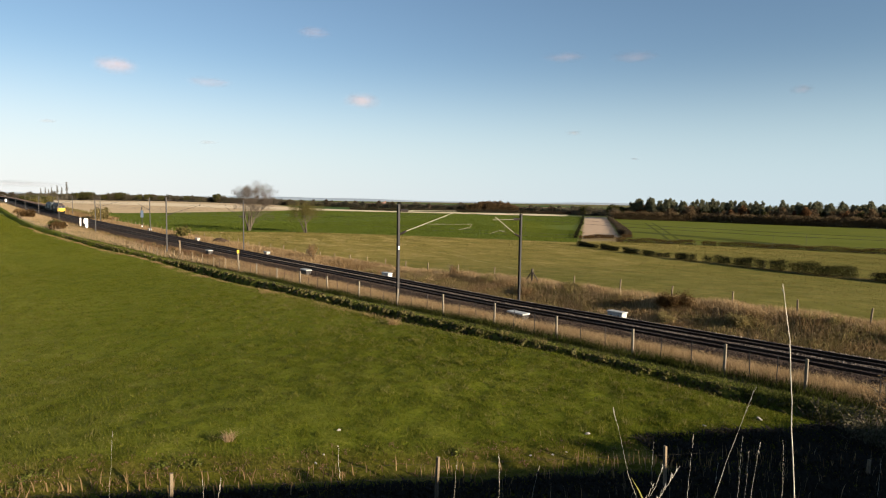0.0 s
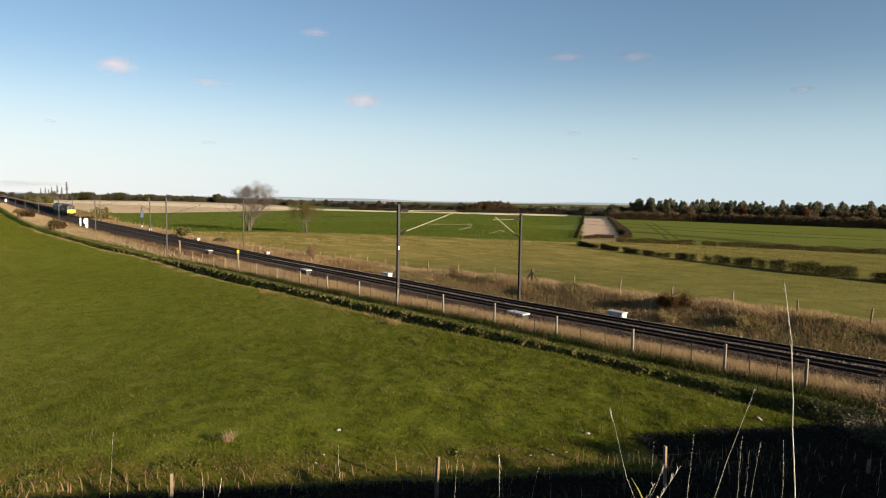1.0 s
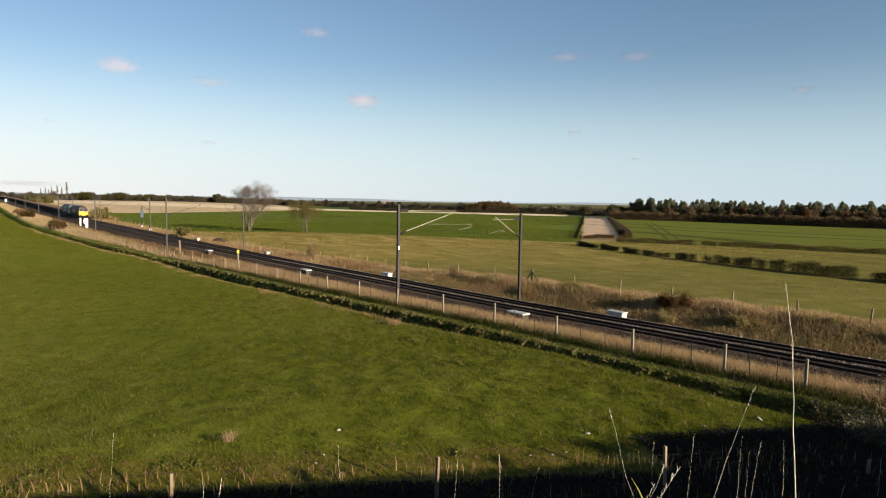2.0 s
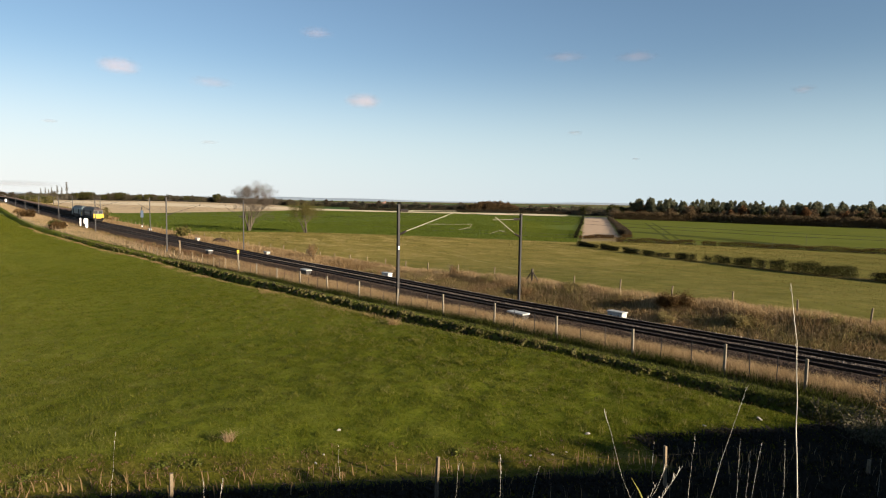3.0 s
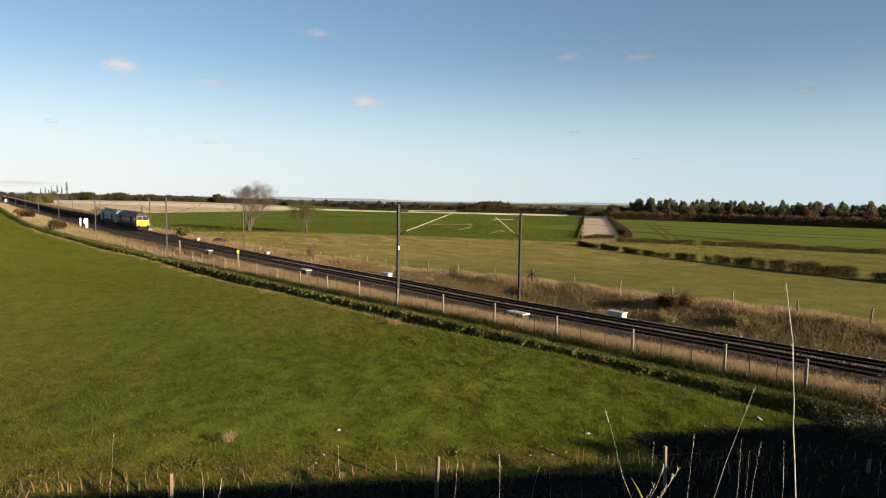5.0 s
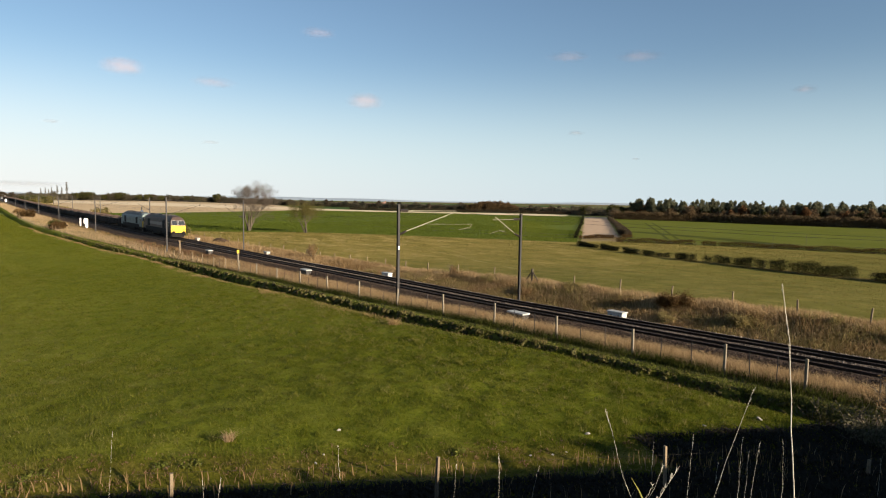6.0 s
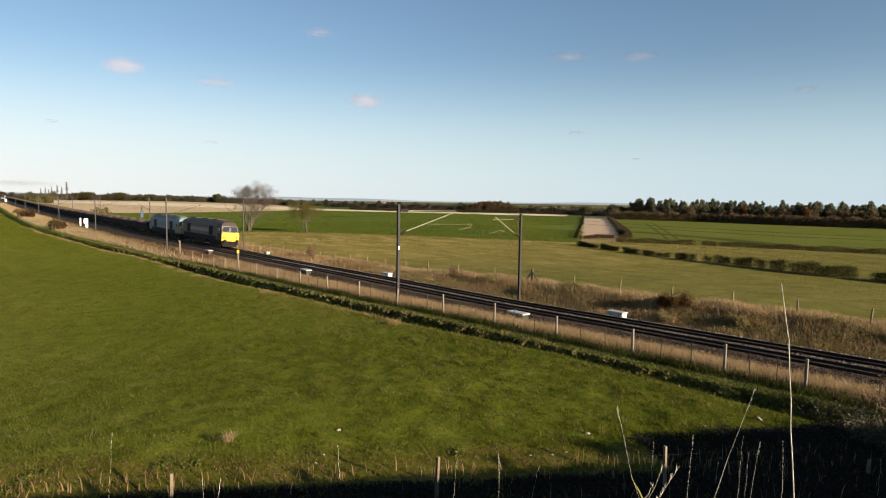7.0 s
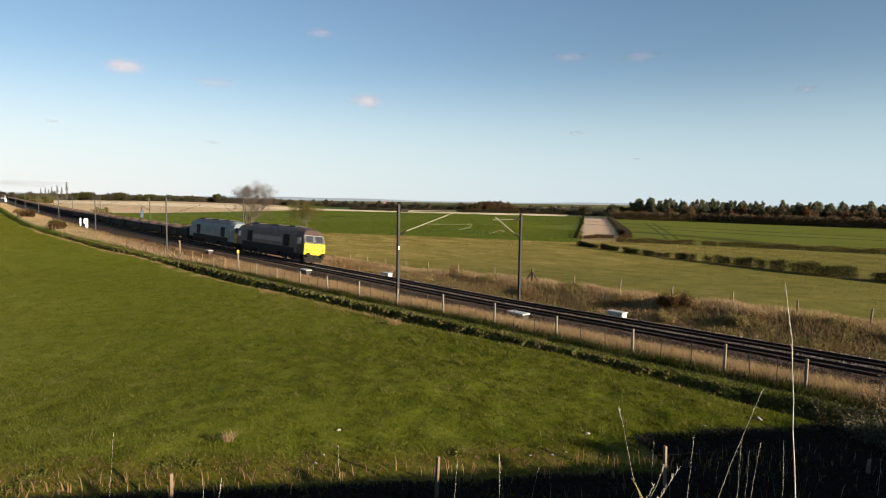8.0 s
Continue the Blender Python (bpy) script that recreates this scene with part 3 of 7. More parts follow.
M_WAGON = worn("rusty_black_wagon", (0.018, 0.0138, 0.0115), (0.0085, 0.0066, 0.0057), 0.8, 0, 0.8)


def loft(name, rings, material, parent, label="", close=True):
    """A skin over rings of equal length."""
    bm = bmesh.new()
    vs = [[bm.verts.new(p) for p in r] for r in rings]
    k = len(rings[0])
    for a, b in zip(vs, vs[1:]):
        for i in range(k if close else k - 1):
            bm.faces.new((a[i], a[(i + 1) % k], b[(i + 1) % k], b[i]))
    for r in (vs[0], vs[-1]):
        bm.faces.new(r)
    bmesh.ops.recalc_face_normals(bm, faces=bm.faces)
    return part(name, bm, material, parent, label)


WHEELS = []


def make_bogie(parent, y, wheels, gap, material=None):
    """A bogie frame with its wheels, centred at y."""
    m = material or M_UNDER
    bm = bmesh.new()
    half = gap * (wheels - 1) / 2
    for s in (-1, 1):
        box(bm, s * 1.02 - 0.09, s * 1.02 + 0.09, y - half - 0.65, y + half + 0.65, 0.55, 0.86, 0.03)
        for i in range(wheels):
            yy = y - half + i * gap
            box(bm, s * 1.12 - 0.10, s * 1.12 + 0.10, yy - 0.2, yy + 0.2, 0.36, 0.66, 0.03)
        for i in range(wheels - 1):
            tube(bm, (s * 1.08, y - half + (i + 0.5) * gap, 0.42), (s * 1.08, y - half + (i + 0.5) * gap, 0.9), 0.13, n=10)
    box(bm, -1.0, 1.0, y - 0.3, y + 0.3, 0.62, 0.92, 0.03)
    bogie = part("bogie", bm, m, parent)
    r = 0.53 if wheels == 3 else 0.42
    for i in range(wheels):
        yy = y - half + i * gap
        w = bmesh.new()
        for s in (-1, 1):
            tube(w, (s * 0.69, 0, 0), (s * 0.82, 0, 0), r, r, 20)
            tube(w, (s * 0.67, 0, 0), (s * 0.69, 0, 0), r + 0.03, r + 0.03, 20)
        tube(w, (-0.7, 0, 0), (0.7, 0, 0), 0.09, n=8)
        wheel = part("wheelset", w, M_WHEEL, bogie)
        wheel.matrix_basis = pose(0, yy, r)
        if wheels == 3:
            WHEELS.append((wheel, yy, r))


def make_loco(name, paint, band, cab_paint, label, pale_cab):
    """A six-axle diesel; its front face stands at y = 0 and it reaches to y = 21.2."""
    L = 21.2
    loco = tagged(empty(name), label, "locomotive")
    # body section from sole bar over the roof
    side = [(-1.32, 1.05), (-1.34, 1.6), (-1.34, 2.75), (-1.27, 3.12), (-1.08, 3.5), (-0.75, 3.86), (-0.35, 4.0), (0.35, 4.0), (0.75, 3.86), (1.08, 3.5), (1.27, 3.12), (1.34, 2.75), (1.34, 1.6), (1.32, 1.05)]
    loft("body", [[(x, 2.3, z) for x, z in side], [(x, L - 2.3, z) for x, z in side]], paint, loco)
    cabs = []
    for end in (0, 1):
        f = (lambda y: y) if end == 0 else (lambda y: L - y)
        rings = []
        # nearly upright nose below, raked screen above
        for lift, y_low, y_top in ((0, 0.0, 0.0), (1, 2.3, 2.3)):
            ring = []
            for x, z in side:
                if lift == 0:
                    k = max(0.0, (z - 2.15) / 1.65)
                    yy = 0.06 + 0.75 * k ** 1.1
                    ring.append((x * (0.955 - 0.03 * k), f(yy), z if z < 3.75 else 3.66 + (z - 3.75) * 0.4))
                else:
                    ring.append((x, f(2.3), z))
            rings.append(ring)
        c = loft("cab", rings, cab_paint if end == 0 else paint, loco)
        cabs.append(c)
        # yellow warning panel, with a lower lip
        bm = bmesh.new()
        pts = [(-1.24, 1.02), (1.24, 1.02), (1.25, 1.6), (1.25, 2.27), (-1.25, 2.27), (-1.25, 1.6)]
        a = [bm.verts.new((x, f(-0.01 if z > 1.3 else 0.0), z)) for x, z in pts]
        b = [bm.verts.new((x, f(0.10), z)) for x, z in pts]
        for i in range(6):
            bm.faces.new((a[i], a[(i + 1) % 6], b[(i + 1) % 6], b[i]))
        bm.faces.new(a)
        bm.faces.new(b)
        bmesh.ops.recalc_face_normals(bm, faces=bm.faces)
        part("warning_panel", bm, M_YEL, loco, "bright yellow front panel")
        # raked windscreens in a dark surround
        for s in (-1, 1):
            def at(x, z, out):
                k = max(0.0, (z - 2.15) / 1.65)
                return (x, f(0.06 + 0.75 * k ** 1.1 - out), z)
            for nm, x0, x1, z0, z1, out, mat, th in (("windscreen_frame", 0.05, 1.13, 2.34, 3.16, 0.025, M_FRAME, 0.05), ("windscreen", 0.09, 1.09, 2.38, 3.12, 0.04, M_GLASS, 0.03)):
                bm = bmesh.new()
                q = [at(s * x0, z0, out), at(s * x1, z0, out), at(s * (x1 - 0.05), z1, out), at(s * x0, z1, out)]
                q2 = [(x, y + (th if end == 0 else -th), z) for x, y, z in q]
                va, vb = [bm.verts.new(p) for p in q], [bm.verts.new(p) for p in q2]
                for i in range(4):
                    bm.faces.new((va[i], va[(i + 1) % 4], vb[(i + 1) % 4], vb[i]))
                bm.faces.new(va)
                bm.faces.new(vb)
                bmesh.ops.recalc_face_normals(bm, faces=bm.faces)
                part(nm, bm, mat, c)
            block("cab_side_frame", s * 1.342 - 0.012, s * 1.342 + 0.012, *sorted((f(0.86), f(1.74))), 2.12, 2.88, M_FRAME, c, 0.005)
            block("cab_side_window", s * 1.352 - 0.012, s * 1.345 + 0.012, *sorted((f(0.95), f(1.65))), 2.2, 2.8, M_GLASS, c, 0.005)
            block("cab_door", s * 1.335 - 0.02, s * 1.335 + 0.02, *sorted((f(1.85), f(2.45))), 1.1, 2.85, paint, c, 0.006)
            for zz in (1.55,):
                bar("headlight", (s * 0.92, f(-0.03), zz), (s * 0.92, f(0.0), zz), 0.11, M_GLASS, loco, n=14)
            bar("buffer_shank", (s * 0.87, f(0.05), 1.06), (s * 0.87, f(-0.35), 1.06), 0.10, M_UNDER, loco, n=12)
            bar("buffer", (s * 0.87, f(-0.35), 1.06), (s * 0.87, f(-0.42), 1.06), 0.24, M_UNDER, loco, n=16)
        bm = bmesh.new()
        box(bm, -1.22, 1.22, *sorted((f(0.02), f(0.35))), 0.55, 1.02, 0.04)
        box(bm, -1.05, 1.05, *sorted((f(0.10), f(0.25))), 0.22, 0.56, 0.03)
        part("buffer_beam", bm, M_UNDER, loco)
        part("coupling", tube(tube(bmesh.new(), (0, f(0.1), 1.02), (0, f(-0.25), 0.98), 0.06), (0, f(-0.25), 0.98), (0, f(-0.25), 0.62), 0.05), M_UNDER, loco)
    # side grilles, wider dark panels towards the ends as in the long air intakes
    for s in (-1, 1):
        for y in (4.6, 16.0):
            g = block("intake_panel", s * 1.345 - 0.03, s * 1.345 + 0.03, y - 0.7, y + 1.0, 1.68, 3.06, M_GRILLE, loco, 0.01, "dark air intake grille")
            for i in range(7):
                z = 1.72 + i * 0.18
                block("slat", s * 1.378 - 0.008, s * 1.378 + 0.008, y - 0.5, y + 0.8, z + 0.08, z + 0.13, M_UNDER, g)
        block("side_band", s * 1.345 - 0.012, s * 1.345 + 0.012, 6.0, 15.2, 2.1, 2.65, band, loco, 0.004)
        block("lower_body", s * 1.345 - 0.014, s * 1.345 + 0.014, 2.5, L - 2.5, 1.06, 1.62, M_UNDER, loco, 0.004, "dark lower body side")
        block("sole_bar", s * 1.28 - 0.06, s * 1.28 + 0.06, 0.4, L - 0.4, 0.92, 1.12, M_UNDER, loco, 0.015)
    if not pale_cab:
        loft("roof_patch", [[(x * 1.012, y, z + 0.02) for x, z in ((-1.10, 3.48), (-0.76, 3.87), (-0.36, 4.01), (0.36, 4.01), (0.76, 3.87), (1.10, 3.48))] for y in (17.2, L - 2.5)], M_RED, loco, "maroon roof panel")
    block("roof_walk", -0.5, 0.5, 2.4, L - 2.4, 3.99, 4.04, M_ROOF, loco, 0.02)
    for y, w in ((4.2, 1.5), (8.8, 2.4), (15.2, 2.6)):
        r = bmesh.new()
        box(r, -0.62, 0.62, y, y + w, 3.9, 4.13, 0.05)
        part("roof_hatch", r, M_ROOF, loco)
    for y in (15.8, 17.0):
        bar("roof_fan", (0, y, 4.12), (0, y, 4.17), 0.48, M_GRILLE, loco, n=20)
    ring = [(-1.10, 3.48), (-0.76, 3.87), (-0.36, 4.01), (0.36, 4.01), (0.76, 3.87), (1.10, 3.48)]
    loft("roof_skin", [[(x * 1.004, y, z + 0.008) for x, z in ring] for y in (2.4, L - 2.4)], M_ROOF if not pale_cab else M_ROOF_B, loco)
    make_bogie(loco, 4.0, 3, 2.06)
    make_bogie(loco, L - 4.0, 3, 2.06)
    bm = bmesh.new()
    box(bm, -1.18, 1.18, 7.4, 13.8, 0.38, 0.98, 0.10)
    part("fuel_tank", bm, M_UNDER, loco)
    return loco


def make_wagon():
    """A low open bogie wagon, 16.5 m over buffers."""
    w = tagged(empty("open_wagon"), "low open bogie wagon in rusty black steel heaped with spoil", "freight wagon", "wagons of the train")
    L = 16.1
    bm = bmesh.new()
    for s in (-1, 1):
        box(bm, s * 1.30 - 0.05, s * 1.30 + 0.05, 0.3, L - 0.1, 1.05, 2.02, 0.01)
        box(bm, s * 1.32 - 0.07, s * 1.32 + 0.07, 0.3, L - 0.1, 1.98, 2.08, 0.015)
    part("side_wall", bm, M_WAGON, w)
    for y in (0.3, L - 0.1):
        block("end_wall", -1.36, 1.36, y - 0.06, y + 0.06, 1.05, 2.3, M_WAGON, w, 0.015)
    block("floor_plate", -1.28, 1.28, 0.3, L - 0.1, 1.0, 1.12, M_WAGON, w)
    for s in (-1, 1):
        for i in range(9):
            y = 1.2 + i * 1.72
            block("stanchion", s * 1.38 - 0.05, s * 1.38 + 0.05, y - 0.06, y + 0.06, 1.0, 2.05, M_WAGON, w)
        block("sole_bar", s * 1.05 - 0.06, s * 1.05 + 0.06, 0.2, L, 0.78, 1.02, M_UNDER, w)
    bm = bmesh.new()
    rows = []
    for i in range(33):
        y = 0.42 + (L - 0.7) * i / 32
        top = 2.0 + 0.62 * abs(math.sin(math.pi * (i / 32) * 2)) ** 0.8 * (1 - 0.15 * math.sin(i * 1.7)) + 0.05 * math.sin(i * 2.9)
        rows.append([bm.verts.new((x * 1.24, y, 1.7 + (top - 1.7) * k + 0.04 * math.sin(i * 3.1 + x * 5))) for x, k in ((-1, 0), (-0.75, 0.5), (-0.4, 0.9), (0, 1.0), (0.4, 0.88), (0.75, 0.48), (1, 0))])
    for a, b in zip(rows, rows[1:]):
        for i in range(6):
            bm.faces.new((a[i], a[i + 1], b[i + 1], b[i]))
    part("load", bm, M_LOAD, w, "brown heaped spoil")
    make_bogie(w, 2.6, 2, 1.8)
    make_bogie(w, L - 2.3, 2, 1.8)
    for y, d in ((0.2, -0.4), (L, 0.2)):
        for s in (-0.87, 0.87):
            bar("buffer", (s, y, 1.04), (s, y + d, 1.04), 0.2, M_UNDER, w, n=12)
    return w


TRAIN = []
LOCO_A = make_loco("diesel_locomotive", M_BODY1, worn("pale_grey_band", (0.19, 0.16, 0.145), (0.13, 0.11, 0.1), 0.5, 0, 0.9), M_NOSE, "dark grey diesel locomotive with bright yellow front", False)
TRAIN.append((LOCO_A, 0.0))
LOCO_B = make_loco("diesel_locomotive", M_BODY2, M_BODY2, M_BODY2, "faded blue-grey diesel locomotive coupled behind the leader", True)
TRAIN.append((LOCO_B, 21.9))
WAGON = make_wagon()
TRAIN.append((WAGON, 43.9))
for i in range(1, 30):
    TRAIN.append((copy_thing(WAGON, pose(0, 0, 0)), 43.9 + 16.5 * i))


# ---- plants: materials ----
M_STRAW = blades_of("dead_grass", (0.179, 0.118, 0.0582), (0.358, 0.252, 0.134), (0.56, 0.414, 0.235), through=0.5)
M_PALE = blades_of("grey_dead_grass", (0.205, 0.146, 0.0788), (0.367, 0.262, 0.147), (0.54, 0.4, 0.238))
M_SCRUB = blades_of("yellow_olive_scrub", (0.07, 0.066, 0.02), (0.11, 0.096, 0.03), (0.16, 0.13, 0.045), through=0.3)
M_BANK = blades_of("dull_bank_grass", (0.131, 0.109, 0.0433), (0.217, 0.173, 0.0695), (0.325, 0.258, 0.116), through=0.5)
M_WISP = blades_of("bleached_wisps", (0.085, 0.088, 0.016), (0.15, 0.135, 0.038), (0.25, 0.205, 0.085), through=0.4)
M_YELLOWED = blades_of("yellowed_rough_grass", (0.042, 0.048, 0.005), (0.085, 0.08, 0.012), (0.165, 0.13, 0.036))
M_EDGEWOOD = blades_of("brown_underwood", (0.11, 0.078, 0.044), (0.135, 0.095, 0.053), (0.165, 0.114, 0.064), through=0.5)
M_POPLAR = blades_of("thin_poplar_leaves", (0.095, 0.088, 0.066), (0.125, 0.112, 0.084), (0.15, 0.134, 0.10), through=0.4)
M_DULLRUST = blades_of("dull_rust_brown_leaves", (0.075, 0.05, 0.026), (0.11, 0.072, 0.036), (0.14, 0.095, 0.048))
# M_SHADY: blades coloured dark so that their paint deepens the embankment's shade
M_SHADY = blades_of("shade_dark_blades", (0.034, 0.0305, 0.0245), (0.036, 0.0325, 0.026), (0.038, 0.0345, 0.0275), through=0.5)
M_GREYLEAF = blades_of("grey_scrub_leaves", (0.034, 0.033, 0.019), (0.065, 0.061, 0.036), (0.12, 0.112, 0.072), through=0.3)
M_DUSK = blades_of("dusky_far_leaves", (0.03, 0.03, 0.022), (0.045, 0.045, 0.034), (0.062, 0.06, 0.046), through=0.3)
M_RUSSET = blades_of("russet_dead_grass", (0.154, 0.099, 0.0407), (0.275, 0.187, 0.0825), (0.407, 0.297, 0.149))
M_BROWN = blades_of("dead_herbs", (0.11, 0.0672, 0.0347), (0.204, 0.133, 0.0627), (0.336, 0.23, 0.115))
M_FOXY = blades_of("foxy_dead_herbs", (0.112, 0.063, 0.037), (0.215, 0.126, 0.073), (0.36, 0.23, 0.14), through=0.5)
M_RANK = blades_of("rank_green_grass", (0.029, 0.036, 0.007), (0.058, 0.067, 0.013), (0.12, 0.119, 0.03))
M_LAWN = blades_of("pasture_grass", (0.023, 0.033, 0.002), (0.062, 0.076, 0.005), (0.112, 0.118, 0.012), (0.21, 0.19, 0.042), through=0.4)
M_PATH = blades_of("trodden_grass", (0.0414, 0.0575, 0.0092), (0.0828, 0.102, 0.0161), (0.132, 0.143, 0.0299), (0.218, 0.196, 0.0609), through=0.4)
M_BEET = blades_of("crop_leaves", (0.06, 0.082, 0.011), (0.082, 0.106, 0.015), (0.112, 0.135, 0.023))
M_HEDGE = blades_of("hedge_leaves", (0.007, 0.0085, 0.0034), (0.0125, 0.0148, 0.0052), (0.022, 0.0205, 0.0085), through=0.3)
M_AUTUMN = blades_of("brown_autumn_leaves", (0.0415, 0.0266, 0.0116), (0.0747, 0.0456, 0.0183), (0.124, 0.0706, 0.0249))
M_RUSTY = blades_of("dull_rust_leaves", (0.07, 0.032, 0.016), (0.11, 0.055, 0.024), (0.15, 0.085, 0.04))
M_OLIVE = blades_of("olive_autumn_leaves", (0.0373, 0.0415, 0.0133), (0.0622, 0.0622, 0.0199), (0.108, 0.0913, 0.0332))
M_PINE = blades_of("pine_needles", (0.09, 0.094, 0.058), (0.122, 0.124, 0.076), (0.16, 0.155, 0.096), through=0.45)
# M_HAZY: leaf colour muted, with a little distance haze painted in
M_HAZY = blades_of("hazed_far_leaves", (0.070, 0.063, 0.044), (0.092, 0.082, 0.056), (0.118, 0.102, 0.068), through=0.5)
M_THICKET = blades_of("dull_brown_thicket", (0.0459, 0.0351, 0.023), (0.0602, 0.0457, 0.0298), (0.08, 0.060, 0.038), through=0.4)
M_BARK = worn("grey_bark", (0.105, 0.083, 0.06), (0.045, 0.035, 0.026), 0.9, 0, 2.0, 0.02)
M_FINE = worn("fine_brown_twigs", (0.085, 0.066, 0.050), (0.052, 0.04, 0.03), 0.9, 0, 2.0)
M_TWIG = worn("brown_twigs", (0.11, 0.088, 0.068), (0.06, 0.047, 0.036), 0.9, 0, 2.0)


def scatter(name, pts, height, width, lean, material, parent=None, kind="stuff", seed=1, label="", category="", plain=False):
    """Bent blades, one island each, rooted at pts; plain ones are single points of leaf."""
    rng = np.random.default_rng(seed)
    pts = np.asarray(pts, float)
    k = len(pts)
    h = height * rng.uniform(0.55, 1.15, k)
    w = width * rng.uniform(0.6, 1.3, k)
    a, b = rng.uniform(0, 2 * math.pi, k), rng.uniform(0, 2 * math.pi, k)
    side = np.stack([np.cos(a), np.sin(a), 0 * a], 1) * (w / 2)[:, None]
    off = np.stack([np.cos(b), np.sin(b), 0 * b], 1) * (h * lean * rng.uniform(0.2, 1.4, k))[:, None]
    up = np.zeros((k, 3))
    up[:, 2] = h
    v = np.stack([pts - side, pts + side, pts + up * 0.55 + off * 0.35 - side * 0.75, pts + up * 0.55 + off * 0.35 + side * 0.75, pts + up * (1 - 0.25 * lean) + off], 1).reshape(-1, 3)
    i = np.arange(k)[:, None] * 5
    f = np.stack([i + 0, i + 1, i + 3, i + 0, i + 3, i + 2, i + 2, i + 3, i + 4], 1).reshape(-1, 3)
    if plain:
        v = np.stack([pts - side, pts + side, pts + up * (1 - 0.25 * lean) + off], 1).reshape(-1, 3)
        f = np.arange(k * 3).reshape(-1, 3)
    ob = arrays(name, v, f, material, parent, kind)
    return tagged(ob, label, category)


def sown(seed, count, xr, yr, keep=None, power=0.0):
    """Points on the ground in a rectangle, denser towards small y when power > 0, with clumps."""
    rng = np.random.default_rng(seed)
    x = rng.uniform(*xr, count)
    t = rng.uniform(0, 1, count) ** (1 + power)
    y = yr[0] + (yr[1] - yr[0]) * t
    if keep is not None:
        m = keep(x, y, rng)
        x, y = x[m], y[m]
    return np.stack([x, y, land(x, y) - 0.02], 1)


def clumpy(x, y, scale, rng, low=0.35):
    """A rough chance of keeping a point: patches of thick and thin growth."""
    c = 0.5 + 0.25 * np.sin(x * scale + 1.7 * np.sin(y * scale * 0.6)) + 0.25 * np.sin(y * scale * 1.3 + 2.1 * np.sin(x * scale * 0.8 + 1))
    return rng.uniform(0, 1, len(x)) < np.maximum(low, c)


def edge_x(y):
    return curve_of(X_EDGE, y)


def road_q(x, y):
    return ROAD_N[0] * x + ROAD_N[1] * y


def leaf_cloud(rng, centers, spread, count, size):
    """Small tilted leaf quads round each centre: vertices and faces."""
    c = np.repeat(np.asarray(centers, float), count, 0)
    k = len(c)
    p = c + rng.normal(0, 1, (k, 3)) * spread
    a = rng.normal(0, 1, (k, 3))
    a /= np.linalg.norm(a, axis=1)[:, None]
    b = np.cross(a, rng.normal(0, 1, (k, 3)))
    b /= np.linalg.norm(b, axis=1)[:, None] + 1e-9
    s = size * rng.uniform(0.5, 1.3, k)[:, None]
    v = np.stack([p - a * s, p + b * s * 0.6, p + a * s, p - b * s * 0.6], 1).reshape(-1, 3)
    f = np.arange(k * 4).reshape(-1, 4)
    return v, f


def limbs(bm, start, way, length, radius, depth, rng, tips, fork=3, bend=0.5, n=5, up=0.15):
    """Branches that fork; the ends are gathered in tips."""
    p, d = Vector(start), Vector(way).normalized()
    pieces = 3 if depth > 1 else 2
    r = radius
    for i in range(pieces):
        d = (d + Vector(rng.normal(0, 0.13, 3)) + Vector((0, 0, up * 0.3))).normalized()
        q = p + d * (length / pieces)
        r2 = max(0.006, radius * (1 - 0.42 * (i + 1) / pieces))
        tube(bm, p, q, r, r2, n)
        p, r = q, r2
        if depth > 0 and i > 0:
            for _ in range(fork if i == pieces - 1 else max(1, fork - 1)):
                side = Vector(rng.normal(0, 1, 3))
                w = (d + side.normalized() * bend * rng.uniform(0.6, 1.3) + Vector((0, 0, up))).normalized()
                limbs(bm, p, w, length * rng.uniform(0.55, 0.8), r * 0.66, depth - 1, rng, tips, fork, bend, max(3, n - 1), up)
    tips.append(tuple(p))


def make_tree(name, at, height, seed, label, leaf=None, leaves=0, size=0.1, stems=1, bend=0.55, depth=4, group="", lean=(0, 0), spread=0.35, flare=0.25):
    rng = np.random.default_rng(seed)
    tree = tagged(empty(name, pose(at[0], at[1], zat(at[0], at[1]) - 0.15)), label, "tree", group)
    bm, tips = bmesh.new(), []
    for s in range(stems):
        a = rng.uniform(0, 6.28)
        k = 0.0 if stems == 1 else flare * rng.uniform(0.5, 1.2)
        w = (math.cos(a) * k + lean[0], math.sin(a) * k + lean[1], 1)
        limbs(bm, (math.cos(a) * 0.2 * (stems > 1), math.sin(a) * 0.2 * (stems > 1), 0), w, height * 0.40, height * 0.024, depth, rng, tips, 2, bend)
    part("trunk", bm, M_BARK, tree)
    if leaf:
        v, f = leaf_cloud(rng, tips, spread, leaves, size)
        arrays("crown", v, f, leaf, tree)
    return tree


def uneven(pts, low, high, scale):
    """Heights that rise and fall from patch to patch."""
    x, y = pts[:, 0], pts[:, 1]
    c = 0.5 + 0.5 * np.sin(x * scale * 1.7 + 2.0 * np.sin(y * scale * 0.7)) * np.sin(y * scale + 1.3 * np.sin(x * scale))
    return low + (high - low) * c


# ---- dead grass beside the railway ----
def in_near_verge(x, y, rng):
    return (x > edge_x(y) + 3.6) & clumpy(x, y, 0.8, rng, 0.45)


